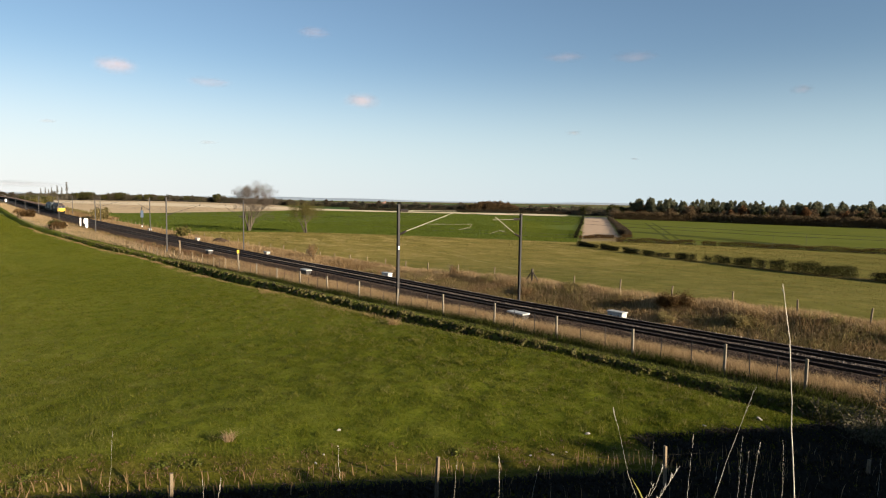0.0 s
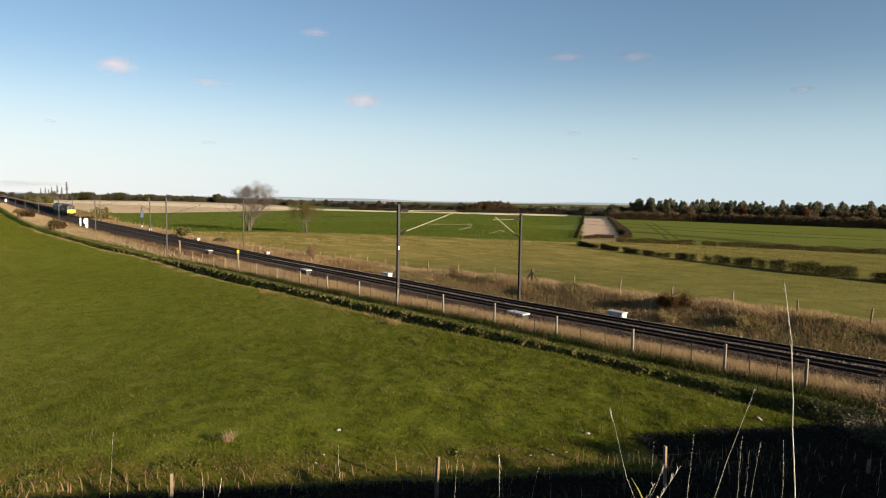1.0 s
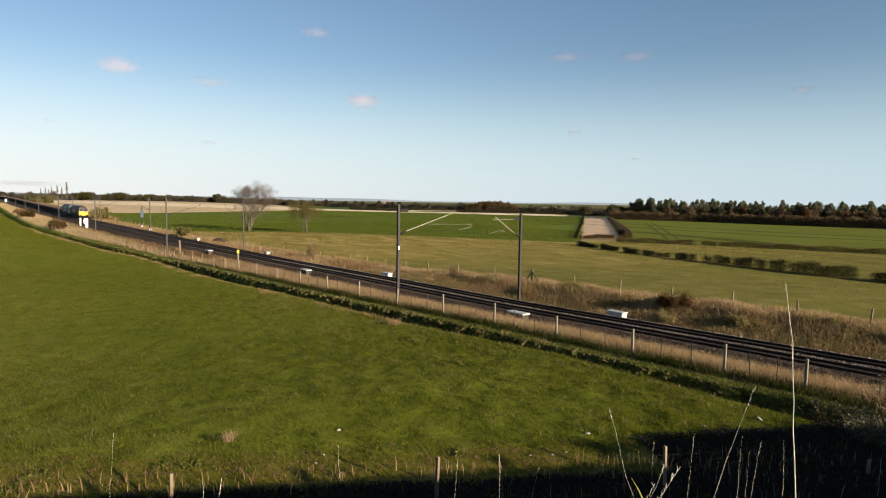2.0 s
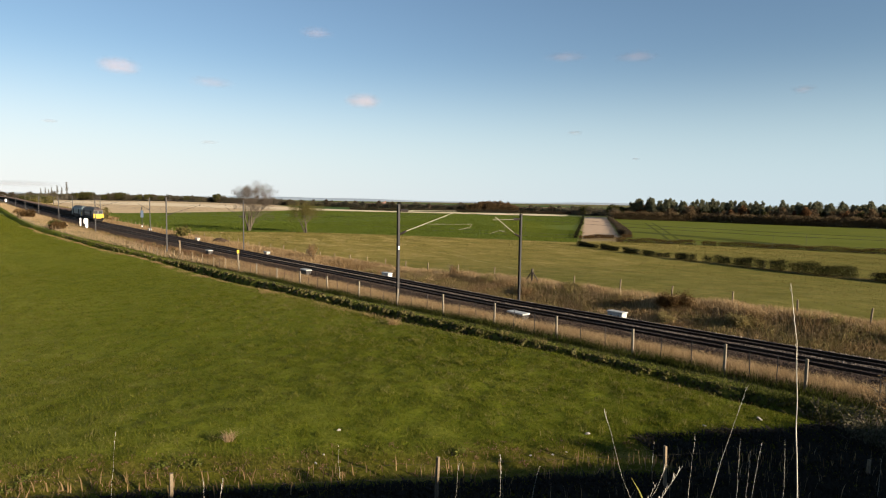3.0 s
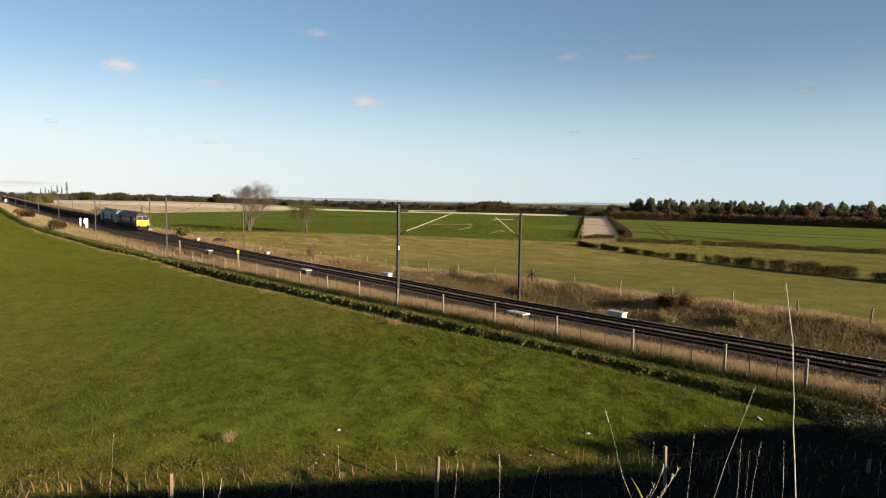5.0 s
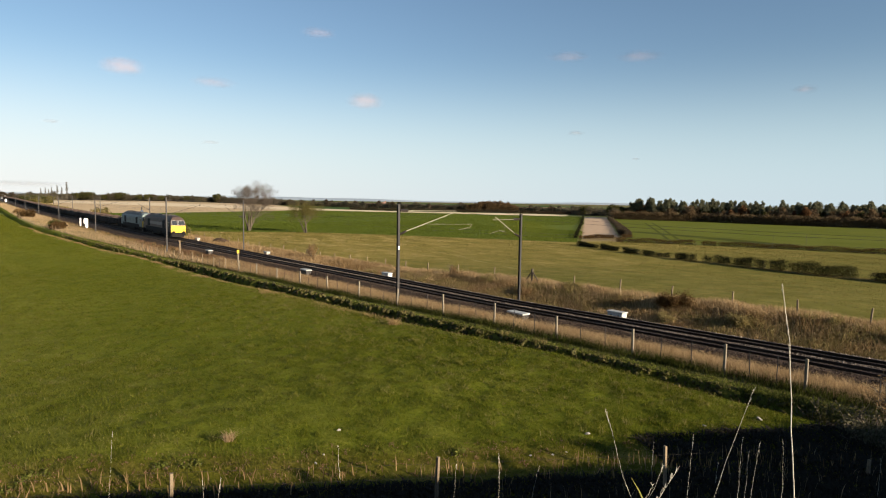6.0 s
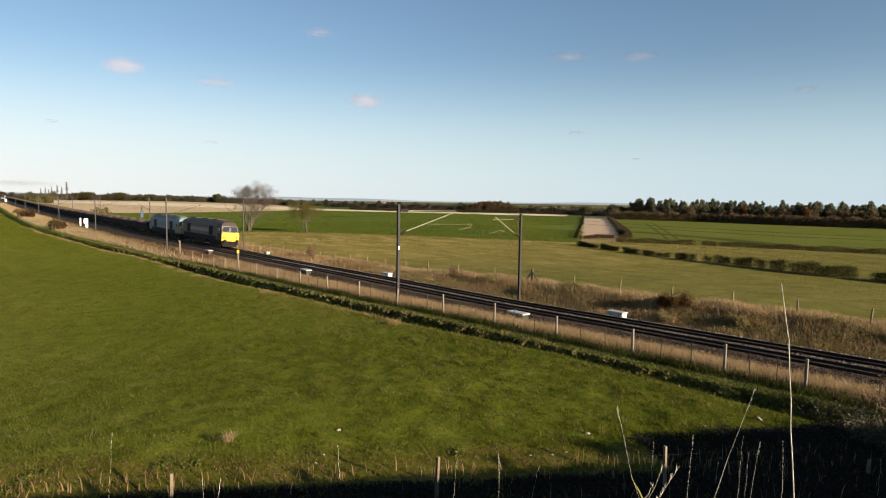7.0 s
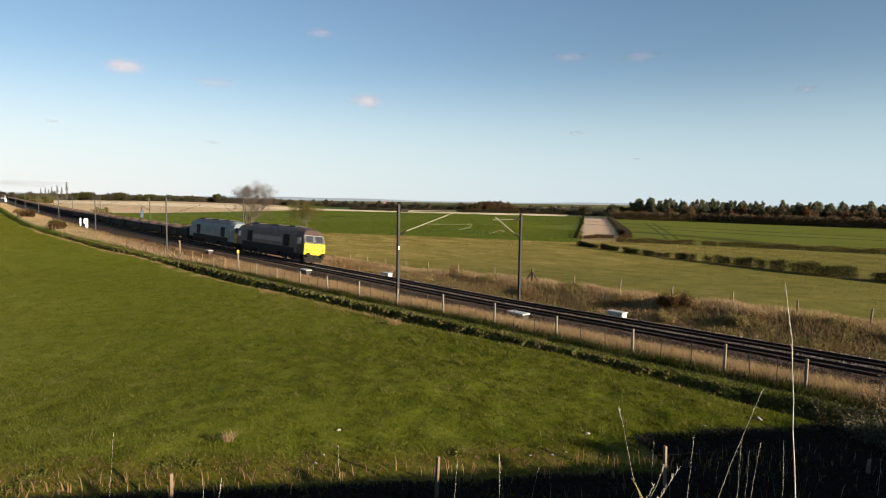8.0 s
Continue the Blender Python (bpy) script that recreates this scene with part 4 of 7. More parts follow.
stuff = dict(category="grass")
scatter("dead_grass", sown(11, 90000, (21.9, 24.5), (2, 75), in_near_verge, 0.4), 0.62, 0.013, 0.6, M_STRAW, seed=1, label="tall straw-coloured dead grass beside the ballast", **stuff)
scatter("dead_grass", sown(12, 36000, (15.0, 23.4), (75, 240), in_near_verge, 0.5), 0.7, 0.05, 0.5, M_PALE, seed=2, label="tall straw-coloured dead grass beside the ballast", **stuff, plain=True)
scatter("dead_grass", sown(13, 22000, (14.0, 23.6), (240, 520), in_near_verge, 0.3), 1.0, 0.14, 0.45, M_PALE, seed=3, label="tall straw-coloured dead grass beside the ballast", **stuff, plain=True)
scatter("dead_herbs", sown(14, 110000, (23.8, 26.35), (2, 90), lambda x, y, r: clumpy(x, y, 0.9, r, 0.3), 0.4), 0.36, 0.016, 0.8, M_FOXY, seed=4, label="brown dead herbs at the foot of the ballast", category="herbs")
spots = sown(24, 30000, (22.0, 24.8), (2, 120), lambda x, y, r: clumpy(x, y, 0.7, r, 0.0) & clumpy(x, y, 1.7, r, 0.1), 0.4)
scatter("dead_grass", spots, uneven(spots, 0.25, 0.7, 0.8), 0.0006 * np.hypot(spots[:, 0], spots[:, 1]), 0.9, M_FOXY, seed=24, label="tangled reddish dead grass beside the ballast", **stuff)
scatter("rank_grass", sown(22, 26000, (21.6, 23.2), (2, 90), lambda x, y, r: clumpy(x, y, 1.2, r, 0.2), 0.4), 0.3, 0.016, 0.7, M_OLIVE, seed=14, label="green grass among the dead stalks", **stuff)
scatter("rank_grass", sown(76, 24000, (21.5, 22.5), (2, 60), lambda x, y, r: clumpy(x, y, 0.9, r, 0.15), 0.4), 0.42, 0.018, 0.7, M_RANK, seed=76, label="dark green weeds at the foot of the fence", **stuff)
scatter("dead_herbs", sown(77, 26000, (25.2, 26.7), (2, 70), lambda x, y, r: clumpy(x, y, 1.6, r, 0.2), 0.4), 0.3, 0.014, 0.8, blades_of("dark_red_herbs", (0.05, 0.028, 0.018), (0.09, 0.052, 0.031), (0.15, 0.092, 0.056)), seed=77, label="dark reddish herbs creeping over the ballast", category="herbs")
scatter("rank_grass", sown(23, 16000, (17.0, 24.5), (70, 260), lambda x, y, r: in_near_verge(x, y, r) & clumpy(x, y, 0.3, r, 0.1), 0.4), 0.6, 0.06, 0.6, M_OLIVE, seed=15, label="green grass among the dead stalks", **stuff, plain=True)
scatter("dead_herbs", sown(15, 15000, (23.2, 25.4), (75, 300), lambda x, y, r: clumpy(x, y, 0.4, r, 0.1), 0.4), 0.4, 0.07, 0.7, M_BROWN, seed=5, label="brown dead herbs at the foot of the ballast", category="herbs", plain=True)


def far_bank(x, y, rng):
    return clumpy(x, y, 0.55, rng, 0.3)


spots = sown(16, 30000, (34.2, 38.6), (2, 70), far_bank, 0.35)
scatter("dead_herbs", spots, uneven(spots, 0.15, 0.7, 0.9), 0.026, 0.7, M_BROWN, seed=6, label="brown dead herbs and brambles on the far bank", category="herbs")
spots = sown(17, 95000, (34.8, 40.6), (2, 80), far_bank, 0.35)
scatter("dead_grass", spots, uneven(spots, 0.2, 0.62, 0.7), 0.016, 0.6, M_STRAW, seed=7, label="bleached dead grass along the far fence", **stuff)
spots = sown(18, 56000, (33.9, 38.0), (3, 60), lambda x, y, r: clumpy(x, y, 0.6, r, 0.0), 0.2)
scatter("rank_grass", spots, uneven(spots, 0.2, 0.6, 0.8), 0.03, 0.7, M_BANK, seed=8, label="olive rank grass on the far bank", **stuff)
scatter("dead_grass", sown(19, 30000, (33.9, 40.0), (70, 260), far_bank, 0.4), 0.7, 0.09, 0.5, M_STRAW, seed=9, label="bleached dead grass along the far fence", **stuff, plain=True)
scatter("dead_herbs", sown(20, 22000, (33.7, 39.5), (60, 260), far_bank, 0.4), 0.8, 0.10, 0.6, M_BROWN, seed=10, label="brown dead herbs and brambles on the far bank", category="herbs", plain=True)
scatter("dead_herbs", sown(21, 16000, (33.8, 44.0), (240, 520), far_bank, 0.3), 1.4, 0.3, 0.6, M_BROWN, seed=12, label="brown dead herbs and brambles on the far bank", category="herbs", plain=True)


spots = sown(78, 26000, (37.2, 39.4), (4, 70), lambda x, y, r: clumpy(x, y, 0.9, r, 0.25), 0.4)
scatter("dead_grass", spots, uneven(spots, 0.3, 0.75, 0.7), 0.0006 * np.hypot(spots[:, 0], spots[:, 1]), 0.6, M_STRAW, seed=78, label="pale straw along the top of the far bank", **stuff)

# ---- loose stones on the ballast shoulders ----
def loose_stones(seed, count, xr, yr, size, shade):
    rng = np.random.default_rng(seed)
    x, y = rng.uniform(*xr, count), yr[0] + (yr[1] - yr[0]) * rng.uniform(0, 1, count) ** 1.4
    z = curve_of(Z_RAIL, y) + curve_of(CANT, y) * (X_FAR - x) + np.interp(x, (25.0, 25.3, 25.75, 26.1, 32.3, 32.75, 33.3, 33.9), (-0.6, -0.40, -0.12, -0.08, -0.08, -0.12, -0.42, -0.68))
    c = np.stack([x, y, z + 0.01], 1)
    axes = np.array([(1, 0, 0), (-1, 0, 0), (0, 1, 0), (0, -1, 0), (0, 0, 1), (0, 0, -1)], float)
    s = size * rng.uniform(0.5, 1.2, (count, 1, 1)) * rng.uniform(0.6, 1.3, (count, 6, 1))
    v = (c[:, None] + (axes + rng.normal(0, 0.25, (count, 6, 3))) * s).reshape(-1, 3)
    tri = np.array([(0, 2, 4), (2, 1, 4), (1, 3, 4), (3, 0, 4), (2, 0, 5), (1, 2, 5), (3, 1, 5), (0, 3, 5)])
    f = (np.arange(count)[:, None, None] * 6 + tri[None]).reshape(-1, 3)
    ob = arrays("ballast_stones", v, f, shade, kind="stuff")
    tagged(ob, "loose grey ballast stones along the track", "stones")


M_STONES = blades_of("ballast_stone", (0.03, 0.025, 0.022), (0.085, 0.072, 0.062), (0.26, 0.225, 0.195), through=0.0)
loose_stones(1, 9000, (32.3, 33.5), (2, 80), 0.05, M_STONES)
loose_stones(2, 5000, (25.2, 26.2), (2, 80), 0.035, blades_of("rusty_ballast_stone", (0.02, 0.015, 0.012), (0.05, 0.037, 0.028), (0.11, 0.085, 0.065), through=0.0))
loose_stones(3, 4000, (28.9, 29.5), (2, 70), 0.03, M_STONES)

# ---- ditch and pasture ----
def in_ditch(x, y, rng):
    e = edge_x(y)
    return (x > e + 0.5) & (x < e + 1.9) & clumpy(x, y, 2.3, rng, 0.25)


scatter("rank_grass", sown(31, 26000, (16.5, 22.2), (0, 80), in_ditch, 0.5), 0.2, 0.02, 0.9, M_RANK, seed=21, label="rank dark grass in the field ditch", **stuff)
scatter("rank_grass", sown(32, 14000, (12.0, 22.2), (80, 300), in_ditch, 0.5), 0.3, 0.06, 0.9, M_RANK, seed=22, label="rank dark grass in the field ditch", **stuff, plain=True)


def on_ditch_bank(x, y, rng):
    e = edge_x(y)
    return (x > e + 1.9) & (x < e + 2.7) & clumpy(x, y, 3.1, rng, 0.1)


scatter("rank_grass", sown(35, 30000, (15.5, 20.6), (2, 110), on_ditch_bank, 0.5), 0.15, 0.025, 1.3, M_RANK, seed=25, label="dark tussocks hanging over the ditch", **stuff)


def on_path(x, y, rng):
    e = edge_x(y)
    return (x > e + 2.3) & (x < e + 4.0)


scatter("pasture_grass", sown(34, 110000, (14.5, 22.4), (0, 130), on_path, 0.5), 0.13, 0.03, 0.8, M_PATH, seed=24, label="short green grass along the fence", **stuff)


def brink_points(seed, count):
    """Along the field side of the ditch."""
    rng = np.random.default_rng(seed)
    y = 4 * (190 / 4) ** rng.uniform(0, 1, count)
    x = edge_x(y) - 0.1 - np.abs(rng.normal(0, 0.4, count)) * (0.3 + 0.9 * (np.sin(y * 0.21) > 0.1)) + rng.normal(0, 0.12, count)
    m = clumpy(x * 0.3, y, 0.33, rng, 0.0) & clumpy(x * 0.3, y + 7, 0.9, rng, 0.1) & (y > 24 + 30 * rng.uniform(0, 1, count) ** 1.5)
    return np.stack([x[m], y[m], land(x[m], y[m]) - 0.02], 1)


spots = brink_points(33, 60000)
scatter("dead_grass", spots, uneven(spots, 0.08, 0.34, 0.45), 0.0004 * np.hypot(spots[:, 0], spots[:, 1]), 0.9, M_RUSSET, seed=23, label="russet dead grass along the brink of the ditch", **stuff)


def in_pasture(x, y, rng):
    return (x < edge_x(y) + 0.2) & (road_q(x, y) > 13.2 + rng.uniform(0, 0.8, len(x))) & (x > -0.06 * y - 1.5)


def pasture():
    """Blades thin out and widen with distance, with no visible seam."""
    rng = np.random.default_rng(41)
    k = 520000
    y = 6 * (300 / 6) ** (rng.uniform(0, 1, k) ** 1.25)
    x = rng.uniform(-0.06, 0.0, k) * y + rng.uniform(0, 1, k) * (19.5 + 0.0 * y)
    m = in_pasture(x, y, rng)
    x, y = x[m], y[m]
    d = np.hypot(x, y)
    pts = np.stack([x, y, land(x, y) - 0.02], 1)
    patch = 0.7 + 0.6 * (0.5 + 0.5 * np.sin(x * 1.9 + 2 * np.sin(y * 0.77)) * np.sin(y * 1.1 + 1.5 * np.sin(x * 1.3)))
    for far in (False, True):
        m = (d > 28) == far
        scatter("pasture_grass", pts[m], ((0.085 + 0.0005 * d) * patch)[m], (0.00065 * d)[m], 1.0, M_LAWN, seed=31 + far, label="short grazed pasture grass", category="grass", plain=far)


pasture()


def worn_side(x, y, rng):
    return in_pasture(x, y, rng) & (x < 7 - 9 * rng.uniform(0, 1, len(x)) ** 2) & clumpy(x, y * 0.5, 0.5, rng, 0.3)


spots = sown(47, 160000, (-9, 8), (15, 190), worn_side, 0.9)
far = np.hypot(spots[:, 0], spots[:, 1])
scatter("pasture_grass", spots, 0.07 + 0.0006 * far, 0.0008 * far, 1.0, blades_of("pale_worn_grass", (0.10, 0.108, 0.016), (0.17, 0.165, 0.037), (0.26, 0.225, 0.072), through=0.45), seed=47, label="yellowing worn grass on the crest of the pasture", category="grass", plain=True)


def near_brink(x, y, rng):
    return in_pasture(x, y, rng) & (x > edge_x(y) - 6 * rng.uniform(0, 1, len(x)) ** 1.5) & clumpy(x, y, 0.5, rng, 0.2)


def tussocks(seed, count, xr, yr, keep, each, height, width, material, name, label, ring=0.14):
    rng = np.random.default_rng(seed)
    c = sown(seed, count, xr, yr, keep)
    p = np.repeat(c, each, 0)
    p[:, :2] += rng.normal(0, ring, (len(p), 2))
    p[:, 2] = land(p[:, 0], p[:, 1]) - 0.02
    return scatter(name, p, height, width, 0.9, material, seed=seed, label=label, category="grass")


tussocks(51, 8000, (-2, 18), (9, 80), in_pasture, 12, 0.13, 0.012, M_LAWN, "pasture_grass", "small yellowing tufts in the pasture", 0.06)
tussocks(53, 5200, (15.5, 21), (3, 130), lambda x, y, r: (x > edge_x(y) + 1.75) & (x < edge_x(y) + 2.45), 16, 0.2, 0.028, M_RANK, "rank_grass", "dark tussocks in the field ditch", 0.14)
tussocks(57, 1500, (15.5, 21), (4, 130), lambda x, y, r: (x > edge_x(y) + 1.7) & (x < edge_x(y) + 2.6), 26, 0.17, 0.02, M_PATH, "rank_grass", "shaggy tussocks on the lip of the ditch", 0.1)
tussocks(64, 700, (15.5, 21), (4, 130), lambda x, y, r: (x > edge_x(y) + 1.2) & (x < edge_x(y) + 2.3) & clumpy(x, y, 1.1, r, 0.0), 60, 0.34, 0.03, M_RANK, "rank_grass", "dark lumps of turf fallen into the ditch", 0.2)
tussocks(65, 420, (15.5, 21), (4, 130), lambda x, y, r: (x > edge_x(y) + 1.5) & (x < edge_x(y) + 2.6) & clumpy(x, y, 0.8, r, 0.0), 50, 0.3, 0.025, M_BANK, "dead_grass", "brown turf on the broken lip of the ditch", 0.2)
tussocks(58, 260, (15.5, 21), (6, 130), lambda x, y, r: (x > edge_x(y) + 1.8) & (x < edge_x(y) + 2.5), 18, 0.24, 0.016, M_YELLOWED, "rank_grass", "yellowed tussocks on the lip of the ditch", 0.1)
tussocks(60, 700, (19.3, 21.4), (4, 28), lambda x, y, r: x > 19.2, 24, 0.15, 0.012, M_PATH, "rank_grass", "shaggy tussocks on the lip of the ditch", 0.1)
tussocks(61, 260, (19.3, 21.2), (4, 28), lambda x, y, r: x > 19.2, 20, 0.22, 0.010, M_OLIVE, "rank_grass", "yellowed tussocks on the lip of the ditch", 0.1)
tussocks(54, 1500, (8, 18.2), (7.5, 40), lambda x, y, r: in_pasture(x, y, r) & (x > 17 - 0.02 * y - 7 * r.uniform(0, 1, len(x)) ** 2), 14, 0.15, 0.008, M_WISP, "dead_grass", "bleached wisps on the pasture's crest", 0.08)
tussocks(59, 3000, (6, 18.4), (22, 110), near_brink, 12, 0.16, 0.015, M_WISP, "dead_grass", "bleached wisps on the pasture's crest", 0.09)
tussocks(52, 5200, (-6, 18), (9, 75), in_pasture, 10, 0.12, 0.014, M_RANK, "rank_grass", "dark green tufts in the pasture", 0.06)
def tufty(x, y, rng):
    return in_pasture(x, y, rng) & (x > 14.5 - 9 * rng.uniform(0, 1, len(x)) ** 1.6) & clumpy(x, y, 1.1, rng, 0.05)


tussocks(69, 3000, (4, 18.3), (7.5, 46), tufty, 24, 0.22, 0.011, M_LAWN, "pasture_grass", "coarse grass tufts on the pasture's crest", 0.075)
tussocks(70, 1800, (4, 18.3), (7.5, 46), tufty, 16, 0.22, 0.009, M_WISP, "dead_grass", "bleached tufts on the pasture's crest", 0.06)
tussocks(71, 500, (-3, 6), (10, 50), in_pasture, 14, 0.15, 0.010, M_WISP, "dead_grass", "bleached tufts in the worn pasture", 0.1)
tussocks(56, 520, (-2, 18), (9, 70), in_pasture, 10, 0.12, 0.008, M_OLIVE, "rank_grass", "thin yellowed tufts in the pasture", 0.12)


def by_fence(x, y, rng):
    q = road_q(x, y)
    return (q > 11.6) & (q < 14.4) & clumpy(x, y, 1.3, rng, 0.4)


tussocks(68, 7000, (-2.5, 19), (0, 20), by_fence, 9, 0.085, 0.018, M_FOXY, "dead_grass", "brown dead leaves and litter along the field fence", 0.05)
scatter("rank_grass", sown(53, 120000, (-2.5, 20), (0, 20), by_fence), 0.13, 0.014, 1.0, M_YELLOWED, seed=53, label="yellowing rough grass along the field fence", **stuff)
scatter("dead_grass", sown(54, 15000, (-2.5, 20), (0, 20), lambda x, y, r: (road_q(x, y) > 10.2) & (road_q(x, y) < 13.6) & clumpy(x, y, 2.1, r, 0.1)), 0.22, 0.009, 0.5, M_BROWN, seed=54, label="brown dead stalks along the field fence", **stuff)
# this grass takes the shade-dark colour too
scatter("rank_grass", sown(55, 30000, (-2.5, 22), (-8, 17), lambda x, y, r: (road_q(x, y) > 3.0) & (road_q(x, y) < 11.5)), 0.35, 0.025, 0.7, M_SHADY, seed=55, label="rough grass on the embankment, coloured dark to deepen its shade", **stuff)
def dead_stems(x, y, rng):
    q, u = road_q(x, y), ROAD_U[0] * x + ROAD_U[1] * y
    return (q > 9.6) & (q < 12.9) & (u > 3) & clumpy(x, y, 1.9, rng, 0.15)


scatter("dead_stems", sown(63, 2600, (0, 18), (0, 16), dead_stems), 0.5, 0.010, 0.22, M_PALE, seed=63, label="upright grey dead stems along the field fence", category="stems")


scatter("dead_stems", sown(80, 6000, (0, 16), (4, 15), lambda x, y, r: (road_q(x, y) > 11.9) & (road_q(x, y) < 12.9) & clumpy(x, y, 1.9, r, 0.1)), 0.36, 0.028, 0.3, M_BROWN, seed=80, label="withered dock leaves along the field fence", category="stems")


# outline of the bank's and parapet's shadow, filled with shade-coloured blades
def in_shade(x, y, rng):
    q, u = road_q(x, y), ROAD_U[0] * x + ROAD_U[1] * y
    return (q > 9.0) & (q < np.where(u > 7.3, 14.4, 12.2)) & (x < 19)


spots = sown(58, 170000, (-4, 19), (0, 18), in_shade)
scatter("dark_weeds", spots, uneven(spots, 0.15, 0.22, 1.3), 0.06, 1.2, M_SHADY, seed=58, label="dense weeds coloured dark to deepen the shade of the embankment", category="weeds")
scatter("dead_grass", [(4.86 + 0.13 * math.cos(i * 2.4) * (i % 7) / 7, 14.35 + 0.13 * math.sin(i * 2.4) * (i % 7) / 7, zat(4.86, 14.35) - 0.03) for i in range(230)], 0.32, 0.008, 0.9, M_PALE, seed=56, label="one pale dead tussock in the pasture", category="grass")
# dark blades put where the pale tussock throws its shadow
scatter("rank_grass", [(4.56 + 0.11 * math.cos(i * 2.4) * (i % 7) / 7, 14.56 + 0.11 * math.sin(i * 2.4) * (i % 7) / 7, zat(4.56, 14.56) - 0.03) for i in range(110)], 0.26, 0.016, 0.8, M_RANK, seed=57, label="dark clump standing in for the shadow of the pale tussock", category="grass")

tussocks(62, 6, (17.25, 17.7), (26.2, 26.6), None, 50, 0.45, 0.012, M_RUSSET, "dead_grass", "tall bleached tussock on the brink of the ditch", 0.12)


def brink_crest(x, y, rng):
    e = edge_x(y)
    return (x > e - 0.5) & (x < e + 0.35) & clumpy(x, y, 1.3, rng, 0.25)


scatter("dead_grass", sown(74, 16000, (14, 20), (8, 40), brink_crest), 0.16, 0.011, 1.0, M_WISP, seed=74, label="bleached grass along the brink of the ditch", **stuff)
scatter("dead_grass", sown(75, 3500, (14, 20), (8, 40), brink_crest), 0.22, 0.010, 0.9, M_RUSSET, seed=75, label="bleached grass along the brink of the ditch", **stuff)


# ---- broken turf in the ditch ----
def make_clods(seed, count):
    """Lumps of turf and soil slipped from the lip of the ditch."""
    rng = np.random.default_rng(seed)
    ball = bmesh.new()
    bmesh.ops.create_icosphere(ball, subdivisions=2, radius=1.0)
    unit = np.array([v.co[:] for v in ball.verts])
    tri = np.array([[v.index for v in f.verts] for f in ball.faces])
    ball.free()
    y = 7 * (150 / 7) ** rng.uniform(0, 1, count) ** 0.85
    x = edge_x(y) + rng.uniform(1.3, 2.5, count)
    c = np.stack([x, y, land(x, y) - 0.02], 1)
    lump = 1 + 0.34 * np.sin(unit[None] @ rng.normal(0, 2.2, (count, 3, 1)) + rng.uniform(0, 6, (count, 1, 1))) + 0.24 * np.sin(unit[None] @ rng.normal(0, 5, (count, 3, 1)))
    size = rng.uniform(0.4, 1.0, (count, 1, 1)) * np.clip(0.045 + 0.0030 * y, 0, 0.17)[:, None, None] * np.stack([np.ones(count), rng.uniform(0.8, 1.5, count), rng.uniform(0.7, 1.3, count)], 1)[:, None]
    v = (c[:, None] + unit[None] * lump * size).reshape(-1, 3)
    f = (np.arange(count)[:, None, None] * len(unit) + tri[None]).reshape(-1, 3)
    m = blades_of("broken_turf", (0.032, 0.026, 0.012), (0.062, 0.056, 0.02), (0.11, 0.098, 0.042), through=0.0)
    tagged(arrays("turf_clods", v, f, m, kind="stuff", smooth=True), "lumps of turf and soil slipped into the ditch", "turf")


make_clods(67, 3200)


# ---- stubble and weeds in the old pasture ----
def in_old(x, y, rng):
    near = ((x - 43) * 22 + (y - 159) * 22 < 0) & (((x - 65) * 55.5 + (y - 137) * 31.5 < 0) | (y < 80)) & ((x - 97) * 62 + (y - 99) * 30 < 0)
    return near & clumpy(x, y * 0.3, 0.8, rng, 0.4)


spots = sown(71, 260000, (40.2, 118), (8, 158), in_old, 0.35)
far = np.hypot(spots[:, 0], spots[:, 1])
scatter("stubble", spots, 0.06 + 0.0014 * far, 0.0007 * far, 0.7, blades_of("pale_stubble", (0.075, 0.072, 0.016), (0.135, 0.115, 0.032), (0.23, 0.18, 0.066), through=0.4), seed=71, label="short stubble and weeds in the old pasture", category="grass", plain=True)

# ---- crop with a leafy edge ----
def in_crop(x, y, rng):
    far1 = (x - 43) * 22 + (y - 159) * 22 > 0
    far2 = (x - 65) * 55.5 + (y - 137) * 31.5 > 0
    left = (y - 89) * 197 - (x - 109) * 159 > 0
    back = (y < 328 + (x - 57) * 0.541 - 2) & (y < 400 - (x - 190) * 1.23 - 2)
    return (far1 | far2) & left & back


scatter("root_crop", sown(61, 130000, (42, 140), (80, 200), in_crop), 0.26, 0.17, 1.2, M_BEET, seed=61, label="leafy green root crop in the far field", category="crop", plain=True)
scatter("root_crop", sown(62, 150000, (42, 300), (150, 400), in_crop), 0.28, 0.34, 1.2, M_BEET, seed=62, label="leafy green root crop in the far field", category="crop", plain=True)

def crop_end(x, y, rng):
    t = (x - 96) / 88
    off = (y - 92 - 90 * t) / 9
    return in_crop(x, y, rng) & (np.abs(off + rng.normal(0, 0.5, len(x))) < 1.0) & (t > 0) & (t < 1.1)


yellow = blades_of("yellowing_crop_leaves", (0.085, 0.105, 0.013), (0.115, 0.135, 0.019), (0.155, 0.165, 0.029))
scatter("root_crop", sown(73, 60000, (94, 192), (86, 200), crop_end), 0.3, 0.3, 1.2, yellow, seed=73, label="yellowing rows at the end of the root crop", category="crop", plain=True)


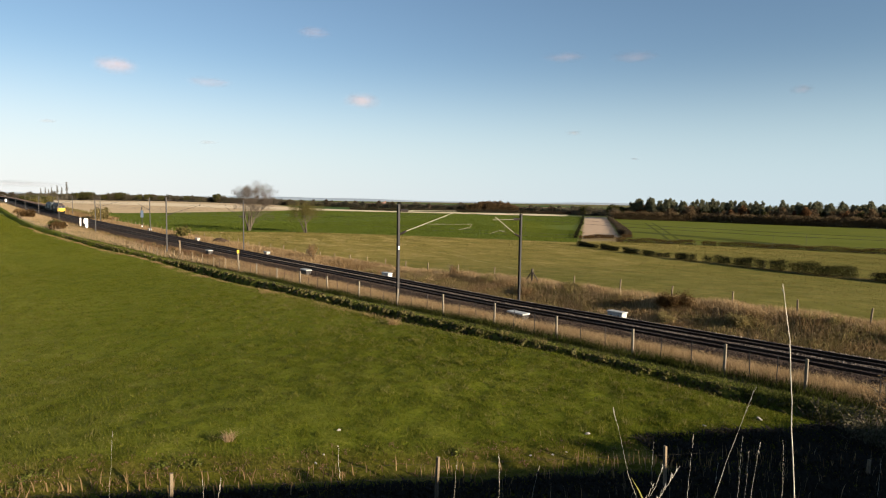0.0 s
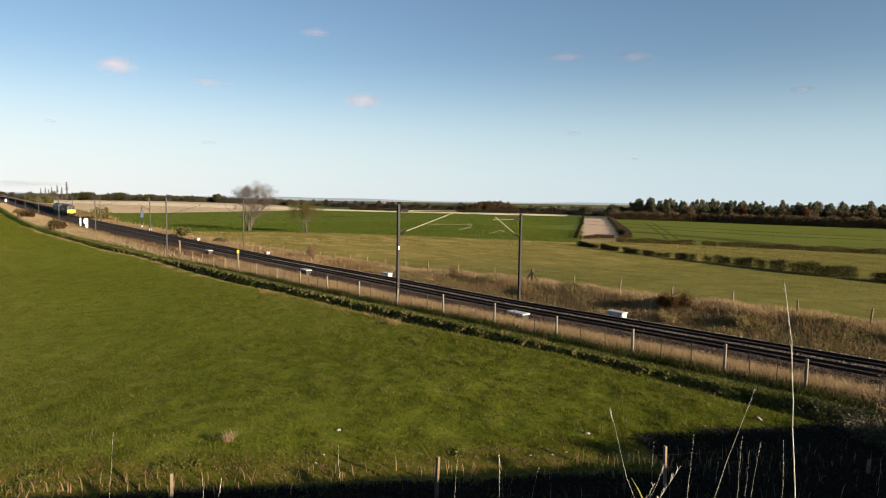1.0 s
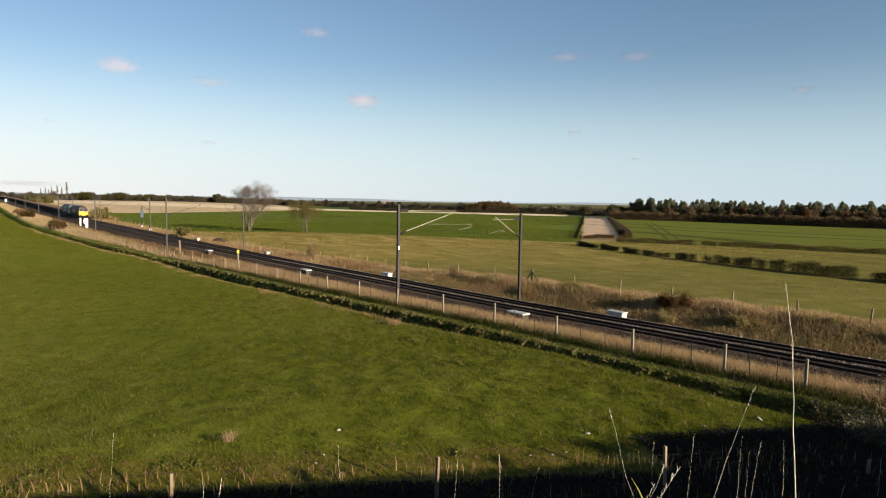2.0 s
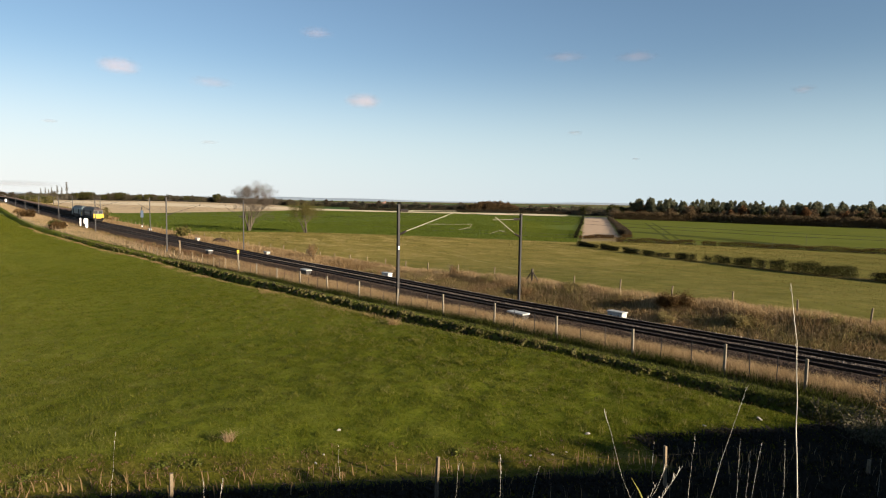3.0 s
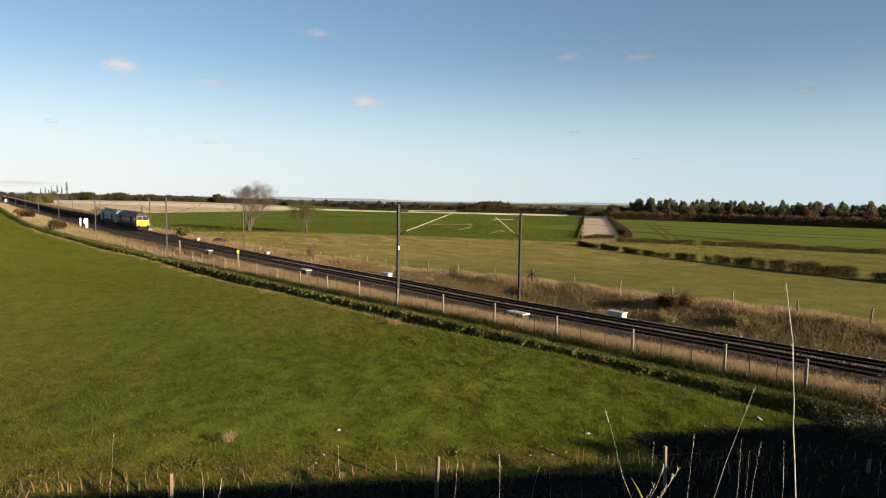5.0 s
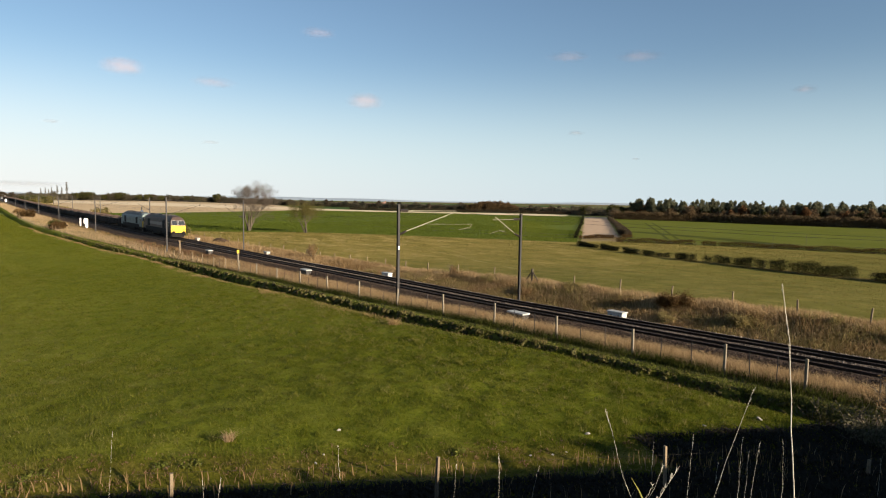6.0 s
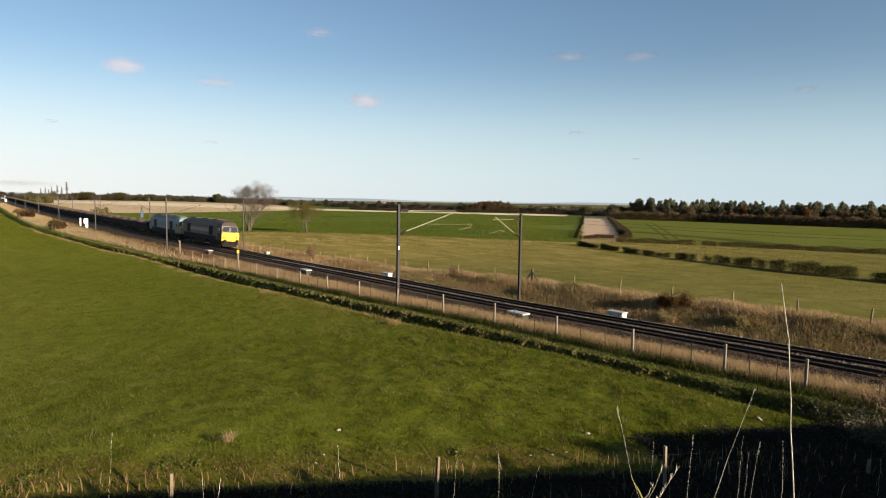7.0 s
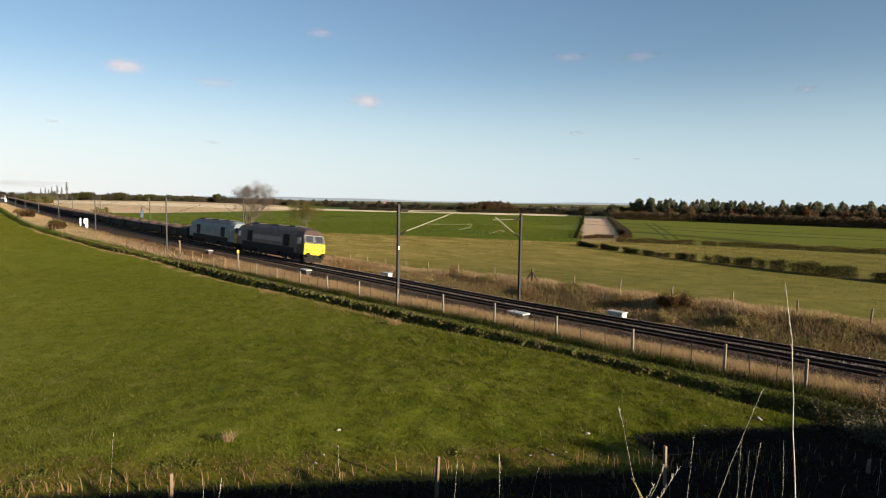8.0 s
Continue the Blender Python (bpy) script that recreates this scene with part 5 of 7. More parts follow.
# ---- hedges and bushes ----
def hedge(name, line, height, width, per_metre, size, material, seed, label, gap=0.0, stems=True):
    """Clipped bushes along a line of points, with gaps."""
    rng = np.random.default_rng(seed)
    ob = tagged(empty(name), label, "hedge")
    pts, bm = [], bmesh.new()
    for (ax, ay), (bx, by) in zip(line, line[1:]):
        length = math.hypot(bx - ax, by - ay)
        t = rng.uniform(0, 1, int(length * per_metre))
        s = t * length
        solid = 0.5 + 0.5 * np.sin(s * 0.55 + seed + 1.4 * np.sin(s * 0.23))
        t = t[solid > gap]
        x, y = ax + (bx - ax) * t, ay + (by - ay) * t
        k = len(t)
        top = height * (0.86 + 0.14 * np.sin(t * length * 0.8 + 0.9 * seed) + rng.normal(0, 0.06, k))
        z = top * rng.uniform(0.02, 1, k) ** 0.8
        off = rng.normal(0, 0.33, (2, k)) * width
        pts.append(np.stack([x + off[0], y + off[1], land(x, y) + z], 1))
        if stems:
            for i in range(int(length * 1.2)):
                u = rng.uniform()
                px, py = ax + (bx - ax) * u, ay + (by - ay) * u
                g = zat(px, py)
                tube(bm, (px, py, g - 0.1), (px + rng.normal(0, 0.15), py + rng.normal(0, 0.15), g + height * 0.75), 0.03, 0.012, 4)
    v, f = leaf_cloud(rng, np.concatenate(pts), 0.05, 1, size)
    arrays("foliage", v, f, material, ob)
    if stems:
        part("stems", bm, M_TWIG, ob, kind="stuff")
    else:
        bm.free()
    return ob


def bush(at, wide, high, material, seed, label, leaves=500, size=0.16, sink=0.0):
    rng = np.random.default_rng(seed)
    ob = tagged(empty("bush", pose(at[0], at[1], zat(*at) - sink)), label, "bush")
    bm, tips = bmesh.new(), []
    for i in range(9):
        a = rng.uniform(0, 6.28)
        limbs(bm, (0.1 * math.cos(a), 0.1 * math.sin(a), -0.1), (math.cos(a) * wide / high * 0.55, math.sin(a) * wide / high * 0.55, 1), high * 0.5, 0.025 * high ** 0.5, 2, rng, tips, 2, 0.6, 4)
    part("stems", bm, M_TWIG, ob, kind="stuff")
    t = np.array(tips)
    t[:, :2] *= wide / 2 / max(0.1, np.abs(t[:, :2]).max())
    t[:, 2] *= high / max(0.1, t[:, 2].max()) * 0.95
    pick = t[rng.integers(0, len(t), leaves)] * np.array([1, 1, 1]) * (rng.uniform(0.35, 1.0, leaves)[:, None] ** np.array([0.6, 0.6, 0.8]))
    v, f = leaf_cloud(rng, pick, 0.12 * wide / 2, 2, size)
    arrays("foliage", v, f, material, ob)
    return ob


for i, (ax, ay, bx, by, high) in enumerate(((91.0, 75.0, 89.0, 69.3, 0.8), (87.8, 67.3, 86.4, 62.5, 0.95), (85.4, 60.9, 84.5, 57.0, 1.0), (84.4, 56.5, 84.2, 54.6, 1.0), (84.0, 53.8, 83.8, 52.9, 0.8), (83.7, 52.6, 83.5, 51.7, 0.85), (82.6, 49.8, 81.9, 47.6, 1.0), (81.7, 47.1, 81.6, 46.4, 1.0), (81.9, 45.0, 81.8, 44.2, 0.9), (81.8, 43.4, 80.6, 37.7, 1.4), (80.6, 37.2, 79.8, 33.4, 1.6), (79.8, 33.4, 79.2, 29.4, 1.6), (79.2, 29.4, 79.4, 25.6, 1.4), (79.0, 23.9, 78.0, 15.0, 1.1))):
    hedge("hedge", ((ax, ay), (bx, by)), high, 0.8, 1100, 0.06, M_HEDGE, 50 + i, "low dark hedge with gaps and bare stems in pasture", 0.03)
scatter("rank_grass", np.concatenate([sown(80 + i, 2600, (-0.9, 0.9), (0, 1)) * (1, 0, 0) + np.stack([ax + (bx - ax) * t, ay + (by - ay) * t, 0 * t], 1) for i, (ax, ay, bx, by) in enumerate(((91.0, 75.5, 84.4, 55.5), (84.4, 55.5, 81.8, 43.5), (81.8, 43.5, 79.4, 31.0), (79.4, 31.0, 79.0, 16.0))) for t in [np.random.default_rng(90 + i).uniform(0, 1, 2600)]]) + np.array((0, 0, -0.95)), 0.35, 0.08, 0.8, M_BANK, seed=80, label="rough grass at the foot of the hedge", category="grass", plain=True)
hedge("hedge", ((106.7, 78.0), (116.0, 63.5), (121.4, 50.0), (126.5, 36.5), (131.0, 20.0)), 1.05, 0.8, 320, 0.09, M_AUTUMN, 3, "low brown hedge along the sown field", 0.01)
hedge("hedge", ((109.0, 89.5), (124.5, 87.0)), 0.8, 1.0, 200, 0.14, M_AUTUMN, 4, "low hedge at the end of the bare strip", 0.05)
hedge("hedge", ((125.5, 88.5), (180.0, 131.0), (250.0, 186.0), (313.0, 234.5)), 1.3, 1.4, 140, 0.16, M_THICKET, 5, "tall dark hedgerow beside the bare strip", 0.05)
bush((127.0, 90.5), 3.0, 1.9, M_THICKET, 41, "dark bush at the corner of the bare strip", 1200, 0.2)
bush((131.5, 94.0), 3.4, 1.9, M_THICKET, 42, "dark bush beside the bare strip", 1200, 0.2)
hedge("hedge", ((118.0, 83.0), (112.5, 90.0)), 0.5, 0.7, 30, 0.16, M_AUTUMN, 6, "ragged weeds by the bare strip", 0.2)
hedge("hedge", ((107.5, 89.5), (200.0, 163.5), (304.0, 247.5)), 0.7, 0.6, 24, 0.22, M_HEDGE, 7, "low ragged growth beside the bare strip", 0.3)


bush((37.0, 232.0), 6.6, 4.3, M_BANK, 1, "olive-brown rounded bush beside the track", 1500, 0.35)
bush((34.9, 129.0), 3.0, 2.5, M_SCRUB, 2, "rounded olive bush beside the track", 900, 0.2)
bush((37.5, 76.5), 1.7, 2.2, M_BROWN, 3, "thin brown shrub by the far fence", 420, 0.1)
bush((38.6, 47.5), 1.0, 1.1, M_BROWN, 4, "small brown shrub by the far fence", 260, 0.08)
bush((37.2, 22.3), 2.6, 1.0, M_AUTUMN, 5, "dark brown bramble mound on the far bank", 3000, 0.05)
bush((36.4, 17.5), 2.0, 0.6, M_BANK, 6, "low brown bramble on the far bank", 2000, 0.045)
rng = np.random.default_rng(66)
for i in range(14):
    y = 5 + 62 * (i + rng.uniform(-0.3, 0.3)) / 14
    bush((float(rng.uniform(34.9, 38.2)), y), float(rng.uniform(1.3, 2.6)), float(rng.uniform(0.35, 0.6)), (M_BANK, M_BROWN)[i % 2], 300 + i, "low autumn bramble among dead grass on the far bank", 1300, 0.05)
bush((18.0, 169.5), 3.4, 1.9, M_AUTUMN, 8, "dark brown scrub beside the field fence", 1000, 0.3)
bush((18.0, 250.0), 5.6, 3.0, M_AUTUMN, 9, "dark brown scrub beside the field fence", 900, 0.3)
bush((18.6, 182.0), 3.6, 1.9, M_OLIVE, 10, "olive scrub beside the field fence", 800, 0.25)
bush((19.0, 300.0), 4.5, 2.2, M_BROWN, 11, "pale brown scrub beside the field fence", 900, 0.4)
for i, (x, y, w) in enumerate(((3.76, 13.48, 0.5), (3.2, 13.75, 0.35), (1.0, 14.6, 0.6), (0.5, 14.3, 0.45), (8.9, 10.6, 0.35))):
    bush((x, y), w, 0.16, M_PATH, 340 + i, "low leafy weed rosette in the rough grass", 160, 0.035)
bush((19.7, 6.5), 1.9, 1.5, M_OLIVE, 12, "dark tangled scrub at the end of the ditch", 1500, 0.035)
bush((20.9, 5.3), 2.2, 1.4, M_BROWN, 13, "brown tangled scrub at the end of the ditch", 1500, 0.035)
for i, (x, y, w, h) in enumerate(((42, 520, 10, 5.0), (46, 530, 11, 5.5), (50, 540, 12, 6.0), (40, 560, 12, 6.0), (44, 585, 13, 6.5), (54, 560, 10, 5.0))):
    bush((x, y), w, h, M_SCRUB if i in (0, 2, 5) else M_OLIVE, 20 + i, "overgrown autumn scrub beside the railway", 1500, 0.4)
hedge("scrub", ((40.5, 250.0), (41.5, 330.0), (42.5, 420.0), (43.0, 510.0)), 1.7, 2.4, 26, 0.3, M_BANK, 12, "low brown scrub along the far side of the railway", 0.12)

# ---- single trees ----
make_tree("tree", (56.7, 151.3), 11.2, 12, "tall bare ash tree with forked trunk by the crop", M_FINE, 54, 0.045, stems=4, bend=0.95, depth=5, lean=(-0.06, 0.05), spread=0.3, flare=0.34)
make_tree("tree", (64.2, 134.6), 7.6, 9, "small tree with thin olive leaves by the crop", M_SCRUB, 58, 0.07, stems=3, bend=0.8, depth=4, spread=0.42, flare=0.26)


# ---- far trees ----
def far_tree(kind, seed, high, wide, material, leaves=420, size=0.5):
    """A tree seen from afar: tapered trunk, limbs and a crown of clumps with gaps."""
    rng = np.random.default_rng(seed)
    tree = tagged(empty(kind), "", "tree")
    bm, tips = bmesh.new(), []
    if kind == "pine_tree":
        tube(bm, (0, 0, -0.3), (0.1, 0, high * 0.9), 0.22, 0.05, 6)
        cs = []
        for i in range(26):
            z = high * rng.uniform(0.42, 0.97)
            k = (1.02 - z / high) ** 0.85 * wide * 0.72
            a = rng.uniform(0, 6.28)
            tip = (math.cos(a) * k, math.sin(a) * k, z + 0.2)
            tube(bm, (0.05, 0, z - 0.4), tip, 0.06, 0.02, 4)
            for t in (0.35, 0.7, 1.0):
                cs.append((tip[0] * t, tip[1] * t, z - 0.4 + 0.6 * t))
        cs.append((0, 0, high * 0.97))
        v, f = leaf_cloud(rng, cs, 0.32, max(3, leaves // 45), size)
    elif kind == "poplar_tree":
        tube(bm, (0, 0, -0.3), (0, 0, high * 0.95), 0.3, 0.05, 6)
        cs = []
        for i in range(170):
            z = high * rng.uniform(0.12, 1.0)
            k = wide / 2 * math.sin(math.pi * min(1, 0.15 + z / high * 0.83)) ** 0.7 * rng.uniform(0.2, 1)
            a = rng.uniform(0, 6.28)
            tube(bm, (0, 0, z - 1.0), (math.cos(a) * k, math.sin(a) * k, z), 0.05, 0.02, 4)
            cs.append((math.cos(a) * k, math.sin(a) * k, z))
        v, f = leaf_cloud(rng, cs, 0.3, leaves // 170, size)
    else:
        limbs(bm, (0, 0, -0.3), (0, 0, 1), high * 0.42, high * 0.022, 3, rng, tips, 2, 0.7, 5)
        t = np.array(tips)
        t[:, :2] *= wide / 2 / max(0.1, np.abs(t[:, :2]).max())
        t[:, 2] *= high / max(0.1, t[:, 2].max())
        lobes = []
        for _ in range(11):
            a, q = rng.uniform(0, 6.28), rng.uniform(0, 1) ** 0.5
            k = 0.62 * math.sqrt(1 - (0.9 * q) ** 2)
            lobes.append((math.cos(a) * q * wide * 0.33, math.sin(a) * q * wide * 0.33, high * (0.30 + k * rng.uniform(0.55, 0.9)), rng.uniform(0.15, 0.24) * wide))
        lobes = np.array(lobes)[rng.integers(0, 11, leaves)]
        way = rng.normal(0, 1, (leaves, 3))
        way /= np.linalg.norm(way, axis=1)[:, None]
        pick = lobes[:, :3] + way * lobes[:, 3:] * rng.uniform(0.55, 1.0, (leaves, 1)) * np.array([1, 1, 0.75])
        pick[:, 2] = np.minimum(pick[:, 2], high)
        low = rng.uniform(0, 1, leaves) < 0.18
        pick[low, 2] *= rng.uniform(0.3, 0.8, low.sum())
        v, f = leaf_cloud(rng, pick, wide * 0.03, 1, size)
    part("trunk", bm, M_BARK, tree)
    arrays("crown", v, f, material, tree)
    return tree


def place(kinds, spots, seed):
    """Copies of the kinds at (x, y, scale); the first of each kind is the thing itself."""
    rng = np.random.default_rng(seed)
    used = set()
    for x, y, s in spots:
        i = int(rng.integers(0, len(kinds)))
        m = pose(x, y, zat(x, y), 0, 0, rng.uniform(0, 360))
        ob = kinds[i]
        if i in used:
            ob = copy_thing(ob, m)
        else:
            used.add(i)
            ob.matrix_basis = m
        ob.scale = (s, s, s * float(rng.uniform(0.9, 1.1)))


def along(line, step, seed, deep, lo, hi):
    rng = np.random.default_rng(seed)
    out = []
    for (ax, ay), (bx, by) in zip(line, line[1:]):
        k = max(1, int(math.hypot(bx - ax, by - ay) / step))
        nx, ny = -(by - ay), bx - ax
        d = math.hypot(nx, ny)
        for i in range(k):
            t = (i + rng.uniform(-0.4, 0.4)) / k
            o = rng.uniform(-1, 1) * deep
            out.append((ax + (bx - ax) * t + nx / d * o, ay + (by - ay) * t + ny / d * o, rng.uniform(lo, hi)))
    return out


def kinds(specs, label, group):
    return [tagged(far_tree(*s), label, "tree", group) for s in specs]


pines = kinds([("pine_tree", 1, 12.5, 5.0, M_PINE, 1100, 0.26), ("pine_tree", 2, 11.5, 4.4, M_PINE, 1100, 0.26), ("pine_tree", 3, 12.0, 5.4, M_PINE, 1100, 0.26), ("pine_tree", 4, 10.5, 4.4, M_PINE, 1100, 0.26)], "dark pine tree in the shelter wood", "pines of the shelter wood")
place(pines, along(((306, 214), (318, 160), (322, 90), (326, 20)), 0.85, 1, 11.0, 0.74, 1.0), 1)
browns = kinds([("broadleaf_tree", 5, 9.0, 6.0, M_RUSTY), ("broadleaf_tree", 6, 8.0, 6.0, M_EDGEWOOD), ("broadleaf_tree", 7, 8.5, 6.5, M_EDGEWOOD), ("broadleaf_tree", 8, 8.0, 5.5, M_OLIVE)], "autumn broadleaf tree at the wood's edge", "broadleaf trees of the shelter wood")
place(browns, along(((300, 216), (309, 160), (312, 90), (316, 20)), 1.9, 2, 5.0, 0.7, 1.08), 2)
hedge("hedge", ((286, 212), (303, 168), (301, 124), (303, 88), (305, 20)), 4.6, 3.0, 520, 0.24, M_EDGEWOOD, 8, "tall dark brown thicket along the front of the wood", 0.0)

greys = kinds([("broadleaf_tree", 11, 9.5, 9.0, M_HAZY, 1000, 0.36), ("broadleaf_tree", 12, 8.0, 8.0, M_HAZY, 1000, 0.36), ("broadleaf_tree", 13, 10.0, 9.0, M_THICKET, 1000, 0.36), ("broadleaf_tree", 14, 7.0, 8.0, M_HAZY, 900, 0.36)], "distant hedgerow tree, autumn leaf mostly muted with painted haze", "distant hedgerow trees")
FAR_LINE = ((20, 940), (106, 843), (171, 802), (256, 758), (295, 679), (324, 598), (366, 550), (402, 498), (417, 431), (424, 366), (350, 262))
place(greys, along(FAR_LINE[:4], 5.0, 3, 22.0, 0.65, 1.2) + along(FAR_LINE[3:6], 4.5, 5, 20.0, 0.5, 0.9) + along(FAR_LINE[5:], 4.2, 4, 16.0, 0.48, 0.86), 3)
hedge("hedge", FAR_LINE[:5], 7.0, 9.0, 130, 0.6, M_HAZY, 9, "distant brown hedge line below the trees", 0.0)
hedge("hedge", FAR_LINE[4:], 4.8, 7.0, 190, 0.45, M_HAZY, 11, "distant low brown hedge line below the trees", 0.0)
hedge("hedge", ((258, 457), (318, 384), (374, 316)), 2.4, 2.0, 110, 0.3, M_THICKET, 10, "low brown hedge behind the crop", 0.0)
rusty = kinds([("broadleaf_tree", 15, 11.0, 12.0, M_DULLRUST, 3000, 0.42), ("broadleaf_tree", 19, 10.0, 11.0, M_DULLRUST, 3000, 0.42)], "round-headed rust-brown tree in a far clump", "far clump of trees")
place(rusty, [(385 + 1.9 * i, 453 - 2.5 * i, 0.94 - 0.36 * abs(i / 7.5 - 1) ** 2.4) for i in range(16)], 4)
domes = kinds([("broadleaf_tree", 16, 10.0, 11.0, M_OLIVE, 1100, 0.5), ("broadleaf_tree", 20, 10.0, 11.0, M_HAZY, 1100, 0.5)], "round-headed olive tree standing alone far off", "single far trees")
place(domes, [(400, 372, 0.9), (404, 364, 0.86), (352, 284, 0.85), (300, 222, 0.95), (292, 216, 0.75), (296, 219, 0.85)], 6)
place(domes, [(103.0, 828.1, 0.98), (107.1, 825.1, 0.93), (114.5, 820.2, 1.13), (118.7, 817.7, 1.17), (122.4, 815.3, 0.95), (132.9, 808.7, 0.78), (140.8, 803.5, 0.99), (146.2, 800.2, 1.12), (150.4, 797.4, 1.13), (154.6, 794.6, 1.01), (164.7, 788.3, 0.84), (173.9, 782.9, 0.98), (186.6, 776.4, 0.81), (194.9, 772.0, 0.89), (211.6, 763.3, 0.82), (222.8, 757.5, 0.86), (242.6, 747.2, 1.14), (248.3, 744.2, 1.03)], 8)
dark = kinds([("broadleaf_tree", 21, 10.0, 9.0, M_DUSK, 1100, 0.45)], "dark round-headed tree in the distant hedge line", "single far trees")
place(dark, [(309.9, 606.7, 0.65), (322.5, 579.6, 0.71), (334.8, 565.4, 0.69), (360.7, 534.7, 0.72), (378.3, 509.0, 0.6), (354.2, 543.0, 0.5), (317.5, 585.3, 0.5), (373.1, 516.7, 0.5)], 9)
poplars = kinds([("poplar_tree", 17, 20.0, 3.2, M_POPLAR, 900, 0.26), ("poplar_tree", 18, 19.0, 3.0, M_POPLAR, 900, 0.26)], "tall thin poplar far beyond the railway", "far poplars")
place(poplars, [(75.4, 640, 0.88), (68.1, 640, 0.80), (71.5, 640, 0.68), (63.9, 640, 0.56), (61.7, 640, 0.54), (59.2, 640, 0.58), (55.9, 640, 0.58)], 5)


for i, (x, y, w, h) in enumerate(((19.0, 5.6, 2.2, 1.05), (20.1, 5.7, 1.8, 1.0), (17.9, 5.2, 1.6, 0.7), (17.2, 4.0, 2.2, 0.8))):
    bush((x, y), w, h, M_GREYLEAF, 380 + i, "straggling grey-leaved scrub on the brink", 420, 0.04)


# ---- fences ----
M_MESH_WIRE = worn("rusty_wire", (0.035, 0.03, 0.026), (0.02, 0.017, 0.014), 0.8, 0.2, 2.0)


def make_fence(line, step, high, thick, material, label, seed, wires=(0.25, 0.6, 0.95), droppers=0, tall={}):
    """Posts on the ground along a line, joined by wires."""
    rng = np.random.default_rng(seed)
    fence = tagged(empty("fence"), label, "fence")
    spots = []
    for (ax, ay), (bx, by) in zip(line, line[1:]):
        k = max(1, round(math.hypot(bx - ax, by - ay) / step))
        for i in range(k):
            spots.append((ax + (bx - ax) * i / k, ay + (by - ay) * i / k))
    spots.append(line[-1])
    bm = bmesh.new()
    box(bm, -thick / 2, thick / 2, -thick / 2, thick / 2, -0.4, high, thick * 0.14)
    first = part("post", bm, material, fence)
    bm = bmesh.new()
    box(bm, -0.012, 0.012, -0.012, 0.012, -0.2, high * 0.9)
    thin = part("dropper", bm, M_STEEL, fence) if droppers else None
    tops = []
    for i, (x, y) in enumerate(spots):
        s = float(rng.uniform(0.94, 1.06)) * tall.get(i, 1.0)
        m = pose(x, y, zat(x, y), rng.normal(0, 1.3), rng.normal(0, 1.3), rng.uniform(-12, 12)) @ Matrix.Diagonal((1, 1, s, 1))
        if i == 0:
            first.matrix_basis = m
        else:
            again("post", first, m, fence)
        tops.append(Vector((x, y, zat(x, y))))
    used = False
    for a, b in zip(tops, tops[1:]):
        for j in range(droppers):
            p = a + (b - a) * ((j + 1) / (droppers + 1))
            m = pose(p.x, p.y, zat(p.x, p.y), rng.normal(0, 1.5), rng.normal(0, 1.5), 0)
            if used:
                again("dropper", thin, m, fence)
            else:
                thin.matrix_basis, used = m, True
    for h in wires:
        part("wire", polytube(bmesh.new(), [a + Vector((0, 0, h * high)) for a in tops], 0.0017, 4), M_MESH_WIRE, fence)
    return fence


make_fence(((22.0, 2.0), (22.0, 8.35), (22.0, 11.13), (22.0, 15.07), (22.0, 19.25), (22.0, 23.58), (22.0, 27.93), (22.0, 37.62), (22.0, 42.4), (22.0, 61.5)), 4.75, 1.16, 0.09, M_CONC, "pale concrete post and wire fence along the railway", 1, droppers=2)
make_fence(((22.0, 61.5), (21.6, 80.0), (21.0, 90.0), (20.1, 116.0), (17.6, 142.0), (15.4, 195.0), (15.4, 260.0)), 4.0, 1.2, 0.08, M_WOOD, "grey weathered post and wire fence along the railway", 2, droppers=1)
make_fence(((39.0, 3.0), (39.0, 11.76), (39.0, 15.5), (39.0, 19.42), (39.0, 28.03), (39.0, 32.44), (39.0, 41.91), (39.0, 47.2), (39.0, 52.3), (39.2, 90.0)), 4.3, 1.02, 0.09, M_WOOD, "weathered wooden post and wire fence beyond the tracks", 3)
make_fence(((39.2, 90.0), (40.0, 230.0)), 5.0, 1.05, 0.1, M_WOOD, "weathered wooden post and wire fence beyond the tracks", 4, wires=())
make_fence(((-5.67, 16.16), (2.83, 11.47), (7.08, 9.12), (11.29, 6.83), (15.5, 4.515)), 4.86, 0.80, 0.06, M_WOOD, "weathered post and wire fence at the embankment's foot", 5, tall={3: 1.15, 4: 1.2, 5: 0.5})

# a strutted straining post in the far fence
strut = tagged(empty("straining_post", pose(39.0, 37.1, zat(39, 37.1))), "dark straining post with two slanting struts", "fence post")
block("post", -0.07, 0.07, -0.07, 0.07, -0.3, 1.2, M_BARK, strut, 0.01)
bar("strut", (0, 0.05, 0.95), (0, 0.85, 0.0), 0.05, M_BARK, strut)
bar("strut", (0, -0.05, 0.95), (0, -0.85, 0.0), 0.05, M_BARK, strut)


# ---- trackside boxes, signs and posts ----
def make_box(x, y, high, length, label, paint=M_CAB):
    g = zat(x, y)
    ob = tagged(empty("trackside_box", pose(x, y, g)), label, "trackside box", "boxes beside the tracks")
    block("plinth", -0.31, 0.31, -length / 2 - 0.04, length / 2 + 0.04, -0.2, 0.12, M_CONC, ob, 0.015)
    block("body", -0.26, 0.26, -length / 2, length / 2, 0.12, high - 0.1, paint, ob, 0.02)
    block("lid", -0.30, 0.30, -length / 2 - 0.06, length / 2 + 0.06, high - 0.1, high, M_LID, ob, 0.02)
    for s in (-1, 1):
        block("latch", -0.285, -0.26, s * length / 4 - 0.05, s * length / 4 + 0.05, high * 0.5, high * 0.68, M_STEEL, ob, 0.004)
    return ob


